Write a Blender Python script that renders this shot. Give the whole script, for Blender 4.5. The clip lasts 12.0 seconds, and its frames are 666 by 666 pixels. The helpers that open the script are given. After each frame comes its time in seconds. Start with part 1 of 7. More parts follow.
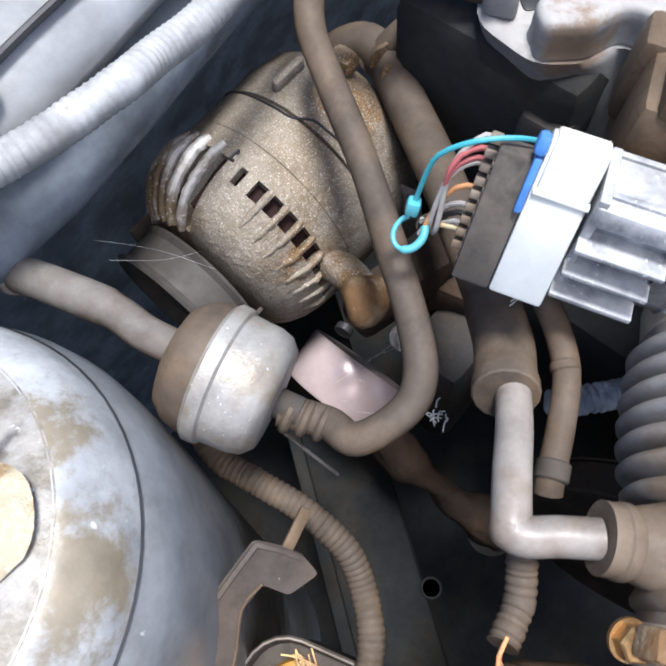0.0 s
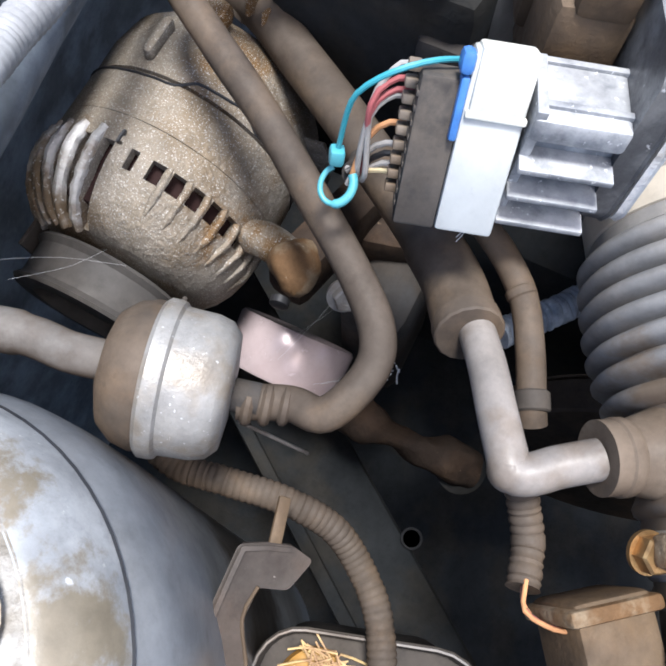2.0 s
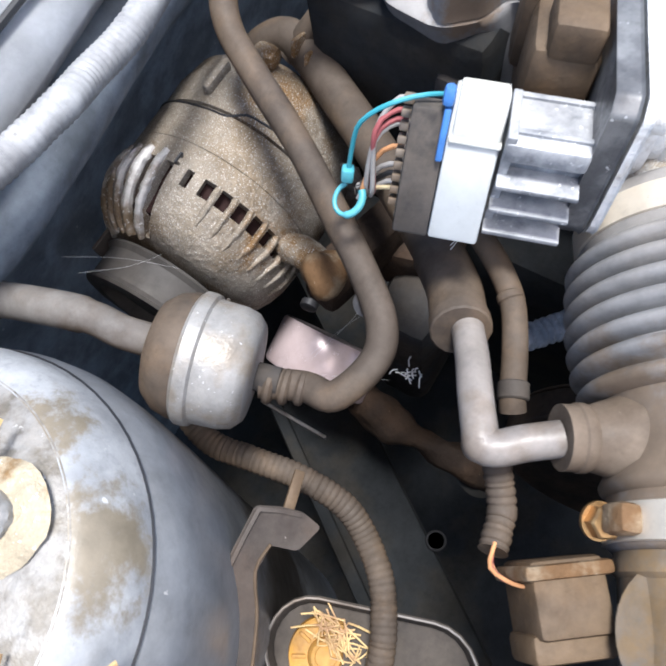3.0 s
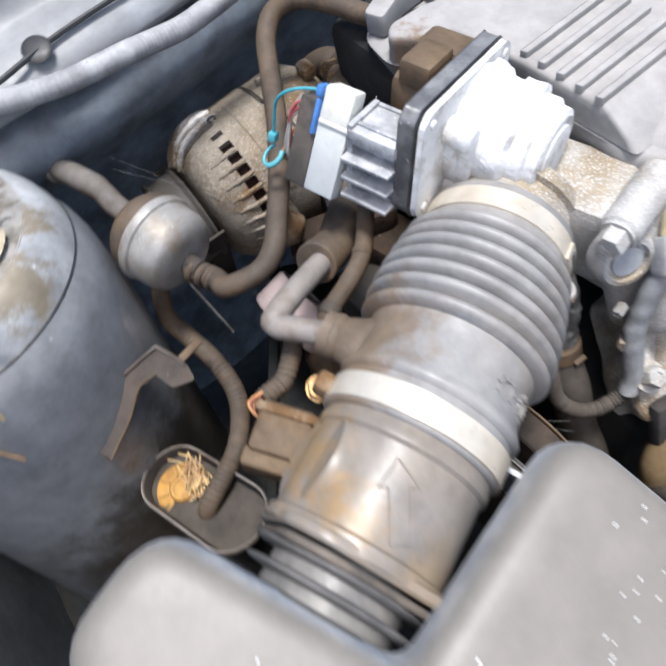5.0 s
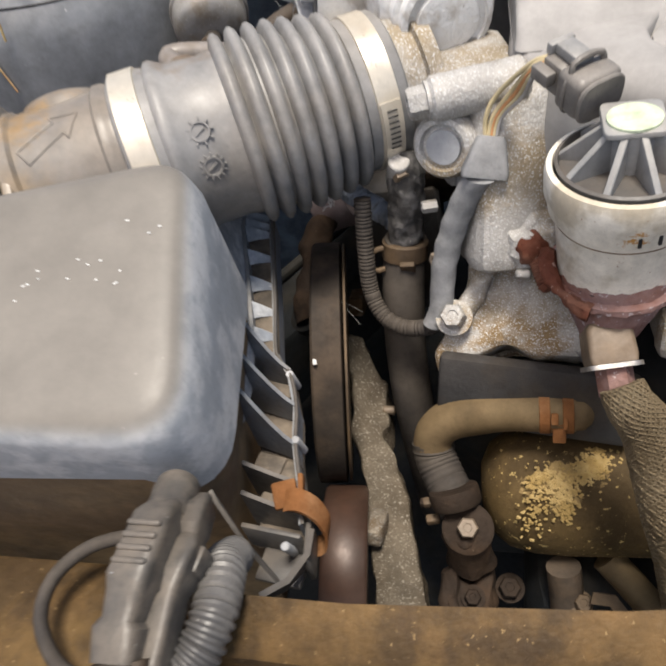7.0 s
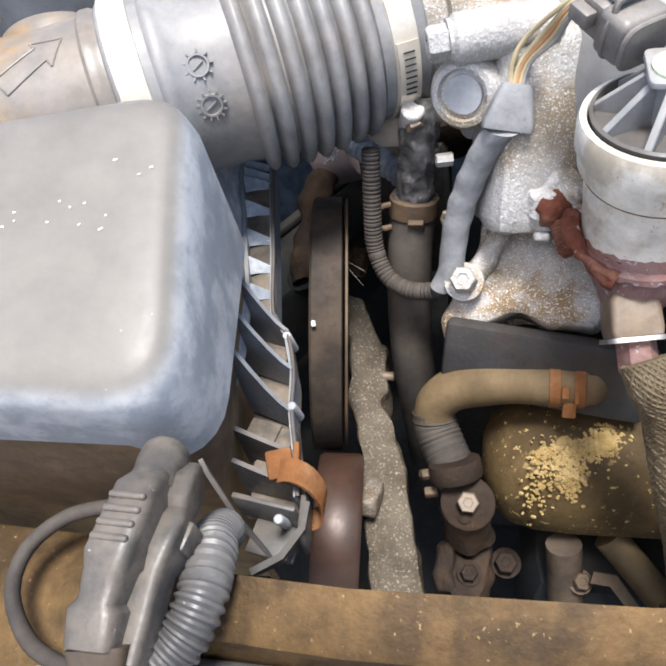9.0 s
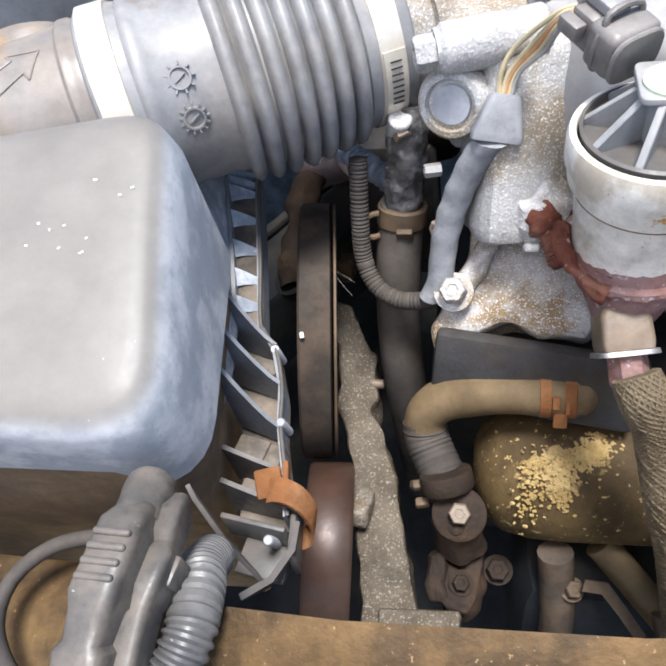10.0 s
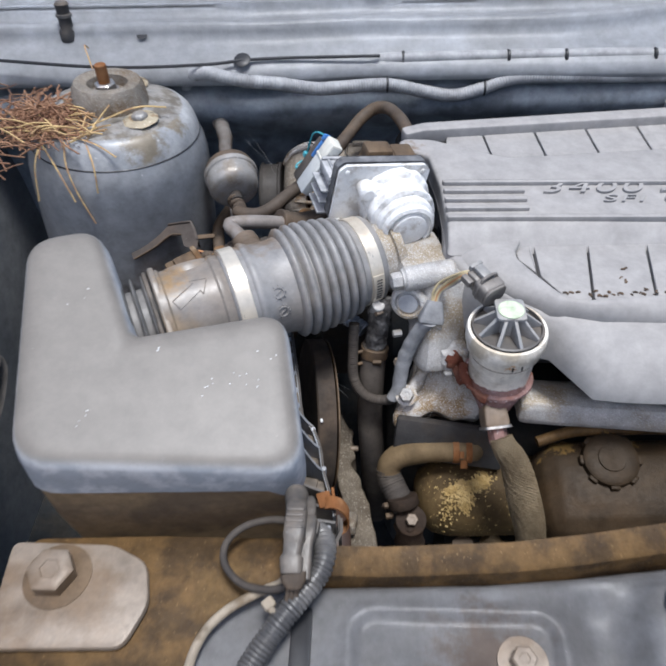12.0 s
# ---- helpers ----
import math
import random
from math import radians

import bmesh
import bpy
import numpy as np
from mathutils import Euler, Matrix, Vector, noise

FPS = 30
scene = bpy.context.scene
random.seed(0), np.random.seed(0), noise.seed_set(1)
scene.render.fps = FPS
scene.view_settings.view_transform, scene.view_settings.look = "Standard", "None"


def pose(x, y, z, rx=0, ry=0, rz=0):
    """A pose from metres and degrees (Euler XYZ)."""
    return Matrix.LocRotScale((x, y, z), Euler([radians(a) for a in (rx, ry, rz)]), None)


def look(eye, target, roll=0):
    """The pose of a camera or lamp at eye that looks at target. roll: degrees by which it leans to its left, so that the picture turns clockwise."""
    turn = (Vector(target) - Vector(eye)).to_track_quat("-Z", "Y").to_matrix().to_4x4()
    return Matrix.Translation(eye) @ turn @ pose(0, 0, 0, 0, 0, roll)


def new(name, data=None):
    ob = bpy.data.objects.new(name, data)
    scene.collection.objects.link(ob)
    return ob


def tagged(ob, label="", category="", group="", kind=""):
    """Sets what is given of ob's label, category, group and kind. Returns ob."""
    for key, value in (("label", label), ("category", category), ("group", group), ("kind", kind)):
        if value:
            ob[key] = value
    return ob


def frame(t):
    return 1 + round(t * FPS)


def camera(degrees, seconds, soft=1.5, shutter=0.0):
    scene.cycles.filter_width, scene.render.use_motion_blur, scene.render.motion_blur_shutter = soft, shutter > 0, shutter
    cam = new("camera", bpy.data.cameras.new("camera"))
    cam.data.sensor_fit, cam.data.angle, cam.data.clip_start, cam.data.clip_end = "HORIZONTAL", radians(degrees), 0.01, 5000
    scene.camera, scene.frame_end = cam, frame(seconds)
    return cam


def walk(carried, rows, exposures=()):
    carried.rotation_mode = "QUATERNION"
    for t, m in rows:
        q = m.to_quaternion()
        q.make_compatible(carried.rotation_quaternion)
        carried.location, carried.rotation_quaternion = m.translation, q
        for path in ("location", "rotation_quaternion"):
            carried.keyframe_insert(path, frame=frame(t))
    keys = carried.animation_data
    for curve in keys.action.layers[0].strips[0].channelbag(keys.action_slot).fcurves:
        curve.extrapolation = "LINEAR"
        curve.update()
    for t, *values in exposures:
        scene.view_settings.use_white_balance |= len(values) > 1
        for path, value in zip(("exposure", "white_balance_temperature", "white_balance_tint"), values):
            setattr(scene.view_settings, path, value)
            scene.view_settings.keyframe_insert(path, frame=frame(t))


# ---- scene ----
cam = camera(51.79, 12.0, soft=2.2, shutter=0.4)
PATH = [  # seconds, eye and target in metres, roll in degrees
    (0, (-0.1181, 0.1425, 1.1050), (0.1252, 0.4410, 0.1821), -10.91),
    (0.5, (-0.1329, 0.1417, 1.1044), (0.1310, 0.4278, 0.1833), -12.31),
    (1, (-0.1407, 0.1440, 1.1081), (0.1473, 0.4167, 0.1901), -12.65),
    (1.5, (-0.1283, 0.1473, 1.1011), (0.1759, 0.4101, 0.1854), -10.54),
    (2, (-0.1191, 0.1627, 1.0856), (0.1547, 0.3281, 0.1381), -4.45),
    (2.5, (-0.1236, 0.1512, 1.0962), (0.1421, 0.3614, 0.1554), -10.38),
    (2.7, (-0.1333, 0.1403, 1.1062), (0.1290, 0.3797, 0.1714), -13.77),
    (4.3, (-0.1295, 0.0429, 1.1575), (0.0892, 0.4193, 0.2573), -20.53),
    (4.5, (-0.0946, 0.0306, 1.1569), (0.0910, 0.4328, 0.2604), -23.89),
    (5, (-0.1072, -0.1048, 1.1738), (0.0544, 0.3991, 0.3252), -21.14),
    (5.5, (-0.1253, -0.2003, 1.2086), (0.0236, 0.3195, 0.3674), -13.63),
    (6, (0.0024, -0.2517, 1.2104), (0.0910, 0.2928, 0.3763), -11.76),
    (6.5, (0.1422, -0.3378, 1.0943), (0.0089, 0.3454, 0.3763), -11.21),
    (7, (0.1614, -0.3084, 1.0320), (-0.0889, 0.3367, 0.3102), -16.36),
    (7.2, (0.1675, -0.2949, 1.0147), (-0.0802, 0.3378, 0.2810), -15.12),
    (8.8, (0.1506, -0.2950, 1.0167), (-0.0855, 0.3082, 0.2548), -14.09),
    (9, (0.1480, -0.2926, 1.0134), (-0.0863, 0.3122, 0.2522), -14.32),
    (9.5, (0.1465, -0.2833, 1.0133), (-0.0781, 0.3139, 0.2432), -14.06),
    (10, (0.1473, -0.2790, 1.0176), (-0.0726, 0.3163, 0.2448), -14.26),
    (10.5, (0.1383, -0.2817, 1.0528), (0.0061, 0.2188, 0.1973), -11.40),
    (11, (0.1363, -0.3166, 1.1225), (0.0054, 0.2426, 0.3038), -10.34),
    (11.5, (0.0981, -0.3694, 1.2266), (0.0385, 0.2800, 0.4685), -4.33),
    (12, (0.0830, -0.4765, 1.2908), (0.0358, 0.2170, 0.5718), -2.47),
]
EXPOSURES = [(0.0, 1.40, 5950, 10), (2.7, 1.40, 5950, 10), (4.4, 1.29, 6030, 10), (5.0, 1.12, 6030, 10), (5.5, 0.70, 6050, 10), (6.0, 0.52, 6150, 10), (6.5, 0.56, 6500, 10), (7.1, 0.94, 6850, 10), (9.0, 1.40, 6150, 10), (10.0, 1.44, 5950, 10), (11.0, 1.30, 5950, 10), (12.0, 0.67, 5850, 10)]
SKY, SUN, SUN_ANGLE, SUN_DOWN = 0.09, 2.9, 16.0, (-0.14, 0.03, -1.0)
walk(cam, [(t, look(eye, target, roll)) for t, eye, target, roll in PATH], EXPOSURES)

# ---- light: open sky over a raised bonnet, soft sun from the front ----
world = bpy.data.worlds.new("sky")
scene.world = world
world.use_nodes = True
wn = world.node_tree
sky = wn.nodes.new("ShaderNodeTexSky")
sky.sky_type, sky.sun_disc = "NISHITA", False
sky.sun_elevation, sky.sun_rotation = radians(58), radians(200)
sky.dust_density, sky.ozone_density = 2.5, 0.9
wn.links.new(sky.outputs[0], wn.nodes["Background"].inputs[0])
wn.nodes["Background"].inputs[1].default_value = SKY
sun = new("sun", bpy.data.lights.new("sun", "SUN"))
sun.data.energy, sun.data.angle, sun.data.color = SUN, radians(SUN_ANGLE), (1.0, 0.945, 0.87)
sun.matrix_basis = look((0, 0, 0), SUN_DOWN)


# ---- materials ----
def mat(name, base, rough=0.6, metal=0.0, alt=None, patch=18.0, cut=(0.42, 0.62), dust=None, dust_amount=0.5,
        speck=None, speck_cut=0.68, speck_scale=260.0, dust_cut=(0.25, 0.6), bump=0.15, bump_scale=350.0, coat=0.0, vary=0.5, grime=0.3,
        spots=(), spot=None, spot_cut=(1.05, 0.75)):
    """A worn surface: two colours in patches, grain, specks, dust lying on what faces up."""
    m = bpy.data.materials.new(name)
    m.use_nodes = True
    t = m.node_tree
    n, link = t.nodes, t.links.new
    bsdf = n["Principled BSDF"]
    co = n.new("ShaderNodeTexCoord").outputs["Object"]

    def grain(scale, detail=6.0, rough_=0.6):
        g = n.new("ShaderNodeTexNoise")
        g.inputs["Scale"].default_value, g.inputs["Detail"].default_value, g.inputs["Roughness"].default_value = scale, detail, rough_
        link(co, g.inputs["Vector"])
        return g.outputs["Fac"]

    def span(value, low, high):
        r = n.new("ShaderNodeMapRange")
        r.interpolation_type = "SMOOTHSTEP"
        link(value, r.inputs["Value"])
        r.inputs["From Min"].default_value, r.inputs["From Max"].default_value = low, high
        return r.outputs["Result"]

    def blend(a, b, fac):
        x = n.new("ShaderNodeMix")
        x.data_type = "RGBA"
        link(fac, x.inputs["Factor"])
        for sock, v in ((x.inputs[6], a), (x.inputs[7], b)):
            if isinstance(v, tuple):
                sock.default_value = (*v, 1)
            else:
                link(v, sock)
        return x.outputs[2]

    def times(a, b):
        x = n.new("ShaderNodeMath")
        x.operation = "MULTIPLY"
        link(a, x.inputs[0])
        if isinstance(b, float):
            x.inputs[1].default_value = b
        else:
            link(b, x.inputs[1])
        return x.outputs[0]

    if alt is None:
        alt = tuple(c * 0.72 for c in base)
    big = grain(patch)
    colour = blend(base, alt, span(big, *cut))
    fine = grain(patch * 9, 8.0, 0.7)
    colour = blend(colour, tuple(c * 0.6 for c in base), times(span(fine, 0.5, 0.75), 0.45))
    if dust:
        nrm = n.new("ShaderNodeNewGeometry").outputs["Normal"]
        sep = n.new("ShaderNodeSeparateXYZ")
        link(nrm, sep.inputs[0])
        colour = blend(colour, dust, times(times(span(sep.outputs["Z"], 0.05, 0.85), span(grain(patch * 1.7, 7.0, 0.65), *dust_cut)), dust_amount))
    for sx, sy, sz, sr in spots:
        # a stain or painted shade patch with a place and ragged edge of its own
        dist = n.new("ShaderNodeVectorMath")
        dist.operation = "DISTANCE"
        link(co, dist.inputs[0])
        dist.inputs[1].default_value = (sx, sy, sz)
        ragged = n.new("ShaderNodeMath")
        ragged.operation = "MULTIPLY_ADD"
        link(dist.outputs["Value"], ragged.inputs[0])
        ragged.inputs[1].default_value = 1.0 / sr
        link(span(grain(2.2 / sr, 7.0, 0.7), 0.25, 0.75), ragged.inputs[2])
        colour = blend(colour, spot, span(ragged.outputs[0], spot_cut[0] + 0.35, spot_cut[1] + 0.35))
    if speck:
        colour = blend(colour, speck, span(grain(speck_scale, 4.0, 0.6), speck_cut, speck_cut + 0.06))
    if grime:
        # uneven dirt at the scale of fingertips
        tone = n.new("ShaderNodeMapRange")
        link(grain(42.0, 10.0, 0.72), tone.inputs["Value"])
        tone.inputs["From Min"].default_value, tone.inputs["From Max"].default_value = 0.3, 0.7
        tone.inputs["To Min"].default_value, tone.inputs["To Max"].default_value = 1.0 - grime, 1.0 + grime * 0.8
        scale = n.new("ShaderNodeVectorMath")
        scale.operation = "SCALE"
        link(colour, scale.inputs[0])
        link(tone.outputs["Result"], scale.inputs["Scale"])
        colour = scale.outputs["Vector"]
    link(colour, bsdf.inputs["Base Color"])
    rr = n.new("ShaderNodeMapRange")
    link(fine, rr.inputs["Value"])
    rr.inputs["From Min"].default_value, rr.inputs["From Max"].default_value = 0.3, 0.7
    rr.inputs["To Min"].default_value, rr.inputs["To Max"].default_value = max(0.05, rough - 0.2 * vary), min(1.0, rough + 0.25 * vary)
    link(rr.outputs["Result"], bsdf.inputs["Roughness"])
    bsdf.inputs["Metallic"].default_value = metal
    bsdf.inputs["Specular IOR Level"].default_value = 0.45 if rough < 0.48 else 0.14
    bsdf.inputs["Coat Weight"].default_value = coat
    if bump:
        b = n.new("ShaderNodeBump")
        b.inputs["Strength"].default_value, b.inputs["Distance"].default_value = bump, 0.002
        link(grain(bump_scale, 5.0, 0.65), b.inputs["Height"])
        link(b.outputs["Normal"], bsdf.inputs["Normal"])
    return m


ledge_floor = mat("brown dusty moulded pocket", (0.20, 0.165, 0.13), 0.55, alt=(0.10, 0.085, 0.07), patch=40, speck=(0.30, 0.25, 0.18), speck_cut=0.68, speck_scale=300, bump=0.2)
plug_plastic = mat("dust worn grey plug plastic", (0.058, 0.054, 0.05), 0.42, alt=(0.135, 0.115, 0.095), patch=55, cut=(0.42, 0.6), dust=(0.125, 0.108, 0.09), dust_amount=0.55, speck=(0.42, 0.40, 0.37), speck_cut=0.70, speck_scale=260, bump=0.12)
dusty_neck = mat("peeling grey pipe metal", (0.16, 0.155, 0.15), 0.55, 0.2, alt=(0.06, 0.057, 0.055), patch=60, cut=(0.42, 0.55), speck=(0.34, 0.33, 0.31), speck_cut=0.66, speck_scale=300, bump=0.7, bump_scale=300)
ochre_crust = mat("granular ochre crust", (0.33, 0.23, 0.09), 0.9, alt=(0.42, 0.31, 0.14), patch=90, bump=0.3)
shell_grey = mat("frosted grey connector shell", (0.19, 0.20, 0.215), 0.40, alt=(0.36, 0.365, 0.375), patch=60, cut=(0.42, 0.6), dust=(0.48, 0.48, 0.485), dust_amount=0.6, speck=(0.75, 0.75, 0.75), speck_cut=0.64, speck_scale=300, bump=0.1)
plate_dark = mat("dark scratched plate", (0.10, 0.10, 0.105), 0.38, 0.3, alt=(0.20, 0.20, 0.20), patch=35, cut=(0.45, 0.6), dust=(0.24, 0.24, 0.24), dust_amount=0.4, speck=(0.6, 0.6, 0.6), speck_cut=0.69, speck_scale=200, bump=0.15)
shoulder_paint = mat("pale worn shoulder paint", (0.28, 0.288, 0.298), 0.36, alt=(0.36, 0.365, 0.37), patch=25, speck=(0.55, 0.55, 0.54), speck_cut=0.69, speck_scale=140, spots=((-0.17, 0.22, 0.88, 0.03), (-0.15, 0.27, 0.88, 0.02)), spot=(0.20, 0.17, 0.125), spot_cut=(1.2, 0.5), bump=0.08)
frosted = mat("frosted blue grey flank", (0.34, 0.37, 0.42), 0.45, alt=(0.60, 0.62, 0.65), patch=55, cut=(0.42, 0.62), speck=(0.75, 0.76, 0.78), speck_cut=0.66, speck_scale=160, bump=0.1)
# Base is pale blue so the flanks look sky-lit; the dust darkens the top.
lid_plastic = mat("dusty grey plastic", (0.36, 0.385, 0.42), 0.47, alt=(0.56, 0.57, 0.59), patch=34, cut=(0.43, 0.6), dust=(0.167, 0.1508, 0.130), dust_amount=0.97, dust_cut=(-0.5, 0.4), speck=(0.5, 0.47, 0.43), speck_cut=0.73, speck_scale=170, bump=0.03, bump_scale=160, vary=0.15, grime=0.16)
ledge_plastic = mat("blue grey moulded plastic", (0.21, 0.23, 0.26), 0.42, alt=(0.20, 0.20, 0.205), patch=40, dust=(0.26, 0.245, 0.225), dust_amount=0.5, speck=(0.36, 0.36, 0.36), speck_cut=0.72, bump=0.08)
black_plastic = mat("black plastic with dust", (0.03, 0.032, 0.036), 0.5, alt=(0.05, 0.047, 0.045), dust=(0.20, 0.165, 0.13), dust_amount=0.6, bump=0.08)
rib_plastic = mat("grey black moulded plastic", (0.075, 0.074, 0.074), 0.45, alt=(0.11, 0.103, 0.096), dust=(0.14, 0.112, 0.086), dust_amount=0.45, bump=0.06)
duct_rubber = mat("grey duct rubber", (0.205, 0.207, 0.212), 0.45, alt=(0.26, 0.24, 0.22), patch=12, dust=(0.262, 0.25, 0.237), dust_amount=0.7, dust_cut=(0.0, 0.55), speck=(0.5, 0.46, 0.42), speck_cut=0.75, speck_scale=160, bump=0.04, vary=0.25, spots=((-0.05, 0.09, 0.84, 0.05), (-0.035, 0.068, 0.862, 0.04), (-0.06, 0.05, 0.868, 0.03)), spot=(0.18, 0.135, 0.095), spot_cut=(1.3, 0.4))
maf_plastic = mat("dirty grey sensor housing", (0.19, 0.176, 0.162), 0.38, alt=(0.235, 0.18, 0.12), patch=14, cut=(0.5, 0.66), dust=(0.225, 0.188, 0.15), dust_amount=0.7, spots=((-0.105, 0.045, 0.865, 0.03), (-0.085, 0.065, 0.855, 0.025), (-0.10, 0.0, 0.86, 0.02)), spot=(0.26, 0.175, 0.09), spot_cut=(1.4, 0.4), bump=0.03, vary=0.3)
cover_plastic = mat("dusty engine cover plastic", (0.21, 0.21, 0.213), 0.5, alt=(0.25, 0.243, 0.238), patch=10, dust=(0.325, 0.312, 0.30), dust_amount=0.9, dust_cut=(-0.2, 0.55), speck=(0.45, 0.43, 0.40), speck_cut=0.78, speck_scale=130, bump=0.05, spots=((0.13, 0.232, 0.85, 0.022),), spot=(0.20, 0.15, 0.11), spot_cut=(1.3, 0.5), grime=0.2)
brown_hose = mat("dusty brown rubber hose", (0.062, 0.047, 0.036), 0.6, alt=(0.125, 0.088, 0.058), patch=24, dust=(0.096, 0.080, 0.066), dust_amount=0.6, bump=0.1)
stub_rubber = mat("brown dusted duct stub", (0.125, 0.095, 0.07), 0.5, alt=(0.20, 0.16, 0.12), patch=30, dust=(0.19, 0.15, 0.115), dust_amount=0.5, speck=(0.3, 0.26, 0.21), speck_cut=0.7, speck_scale=220, bump=0.05)
pale_hose = mat("pale dusted rubber hose", (0.125, 0.115, 0.105), 0.6, alt=(0.075, 0.055, 0.04), patch=20, cut=(0.46, 0.6), dust=(0.17, 0.16, 0.15), dust_amount=0.6, bump=0.1)
tan_hose = mat("tan dusted rubber hose", (0.115, 0.08, 0.042), 0.7, alt=(0.15, 0.105, 0.058), dust=(0.17, 0.125, 0.07), bump=0.1)
dark_hose = mat("dark rubber hose", (0.04, 0.036, 0.034), 0.65, alt=(0.065, 0.056, 0.048), dust=(0.13, 0.108, 0.088), dust_amount=0.28, bump=0.1)
grey_pipe = mat("light grey plastic pipe", (0.21, 0.192, 0.178), 0.42, alt=(0.14, 0.11, 0.085), patch=26, cut=(0.45, 0.62), dust=(0.29, 0.255, 0.225), dust_amount=0.4, bump=0.04)
conduit_grey = mat("pale grey split conduit", (0.29, 0.295, 0.30), 0.5, alt=(0.20, 0.20, 0.205), patch=30, dust=(0.40, 0.40, 0.40), speck=(0.25, 0.24, 0.23), speck_cut=0.68, speck_scale=200, bump=0.05)
alloy = mat("oxidised dirty alloy casting", (0.235, 0.21, 0.178), 0.5, 0.25, alt=(0.15, 0.105, 0.064), patch=17, cut=(0.44, 0.62), dust=(0.22, 0.178, 0.125), dust_amount=0.55, speck=(0.42, 0.405, 0.38), speck_cut=0.57, speck_scale=1100, bump=0.9, bump_scale=240, spots=((0.005, 0.278, 0.76, 0.035), (0.10, 0.33, 0.80, 0.035)), spot=(0.16, 0.095, 0.042), spot_cut=(1.3, 0.5))
finger_alloy = mat("worn silver vent bars", (0.48, 0.465, 0.445), 0.5, 0.3, alt=(0.17, 0.125, 0.08), patch=30, cut=(0.42, 0.6), speck=(0.6, 0.59, 0.57), speck_cut=0.6, speck_scale=420, bump=0.5, bump_scale=300)
deep_cast = mat("dark speckled bracket casting", (0.11, 0.088, 0.064), 0.6, 0.15, alt=(0.07, 0.053, 0.036), patch=26, cut=(0.4, 0.62), dust=(0.17, 0.145, 0.11), dust_amount=0.4, speck=(0.27, 0.24, 0.195), speck_cut=0.575, speck_scale=620, bump=0.8, bump_scale=240)
rust_alloy = mat("rust stained alloy", (0.155, 0.09, 0.045), 0.75, 0.1, alt=(0.25, 0.19, 0.125), patch=60, cut=(0.46, 0.64), speck=(0.40, 0.33, 0.25), speck_cut=0.68, speck_scale=240, bump=0.5, bump_scale=300)
cast_bright = mat("bright rough cast aluminium", (0.42, 0.405, 0.385), 0.5, 0.15, alt=(0.30, 0.245, 0.17), patch=16, cut=(0.45, 0.64), speck=(0.58, 0.58, 0.575), speck_cut=0.55, speck_scale=900, bump=0.6, bump_scale=420, grime=0.25, spots=((0.150, -0.022, 0.705, 0.022), (0.175, -0.030, 0.705, 0.028), (0.120, -0.022, 0.685, 0.012), (0.165, 0.010, 0.735, 0.015)), spot=(0.24, 0.165, 0.085), spot_cut=(1.3, 0.5))
dull_bracket = mat("dusty brown bracket steel", (0.055, 0.046, 0.041), 0.5, 0.1, alt=(0.08, 0.06, 0.048), patch=26, dust=(0.10, 0.087, 0.077), dust_amount=0.5, speck=(0.35, 0.32, 0.29), speck_cut=0.70, speck_scale=260, bump=0.15)
steel = mat("dull steel", (0.46, 0.44, 0.42), 0.38, 0.75, alt=(0.30, 0.27, 0.24), patch=30, bump=0.12)
band_steel = mat("bright steel band", (0.62, 0.565, 0.475), 0.34, 0.4, alt=(0.50, 0.42, 0.32), patch=10, cut=(0.5, 0.7), bump=0.03, grime=0.15)
zinc = mat("pale zinc plated tin", (0.255, 0.248, 0.238), 0.34, 0.12, alt=(0.20, 0.165, 0.125), patch=45, cut=(0.45, 0.65), dust=(0.33, 0.315, 0.29), dust_amount=0.4, speck=(0.6, 0.6, 0.6), speck_cut=0.655, speck_scale=420, bump=0.25, vary=0.4)
dusty_plate = mat("dusty bracket steel", (0.25, 0.205, 0.16), 0.45, 0.1, alt=(0.15, 0.10, 0.058), patch=14, cut=(0.40, 0.66), dust=(0.25, 0.205, 0.16), dust_amount=0.3, bump=0.15, vary=0.3)
cover_shadow = mat("grey brown for shaded parts and pulley", (0.075, 0.07, 0.066), 0.55, alt=(0.095, 0.085, 0.075), patch=10, bump=0.05)
rust = mat("flaking red rust", (0.13, 0.045, 0.028), 0.85, 0.1, alt=(0.20, 0.095, 0.065), patch=40, speck=(0.40, 0.28, 0.24), speck_cut=0.63, bump=0.7, bump_scale=420)
pink_rust = mat("pinkish heat tinted rust", (0.27, 0.17, 0.155), 0.75, 0.2, alt=(0.21, 0.10, 0.075), patch=35, speck=(0.44, 0.37, 0.37), speck_cut=0.6, bump=0.5, bump_scale=420)
orange_rust = mat("orange rust", (0.20, 0.085, 0.032), 0.8, 0.0, alt=(0.24, 0.12, 0.055), patch=60, bump=0.4)
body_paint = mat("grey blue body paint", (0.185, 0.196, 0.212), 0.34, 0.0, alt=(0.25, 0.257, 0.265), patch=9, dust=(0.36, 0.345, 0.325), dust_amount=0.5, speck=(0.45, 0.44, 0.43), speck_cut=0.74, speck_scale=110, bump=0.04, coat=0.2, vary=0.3)
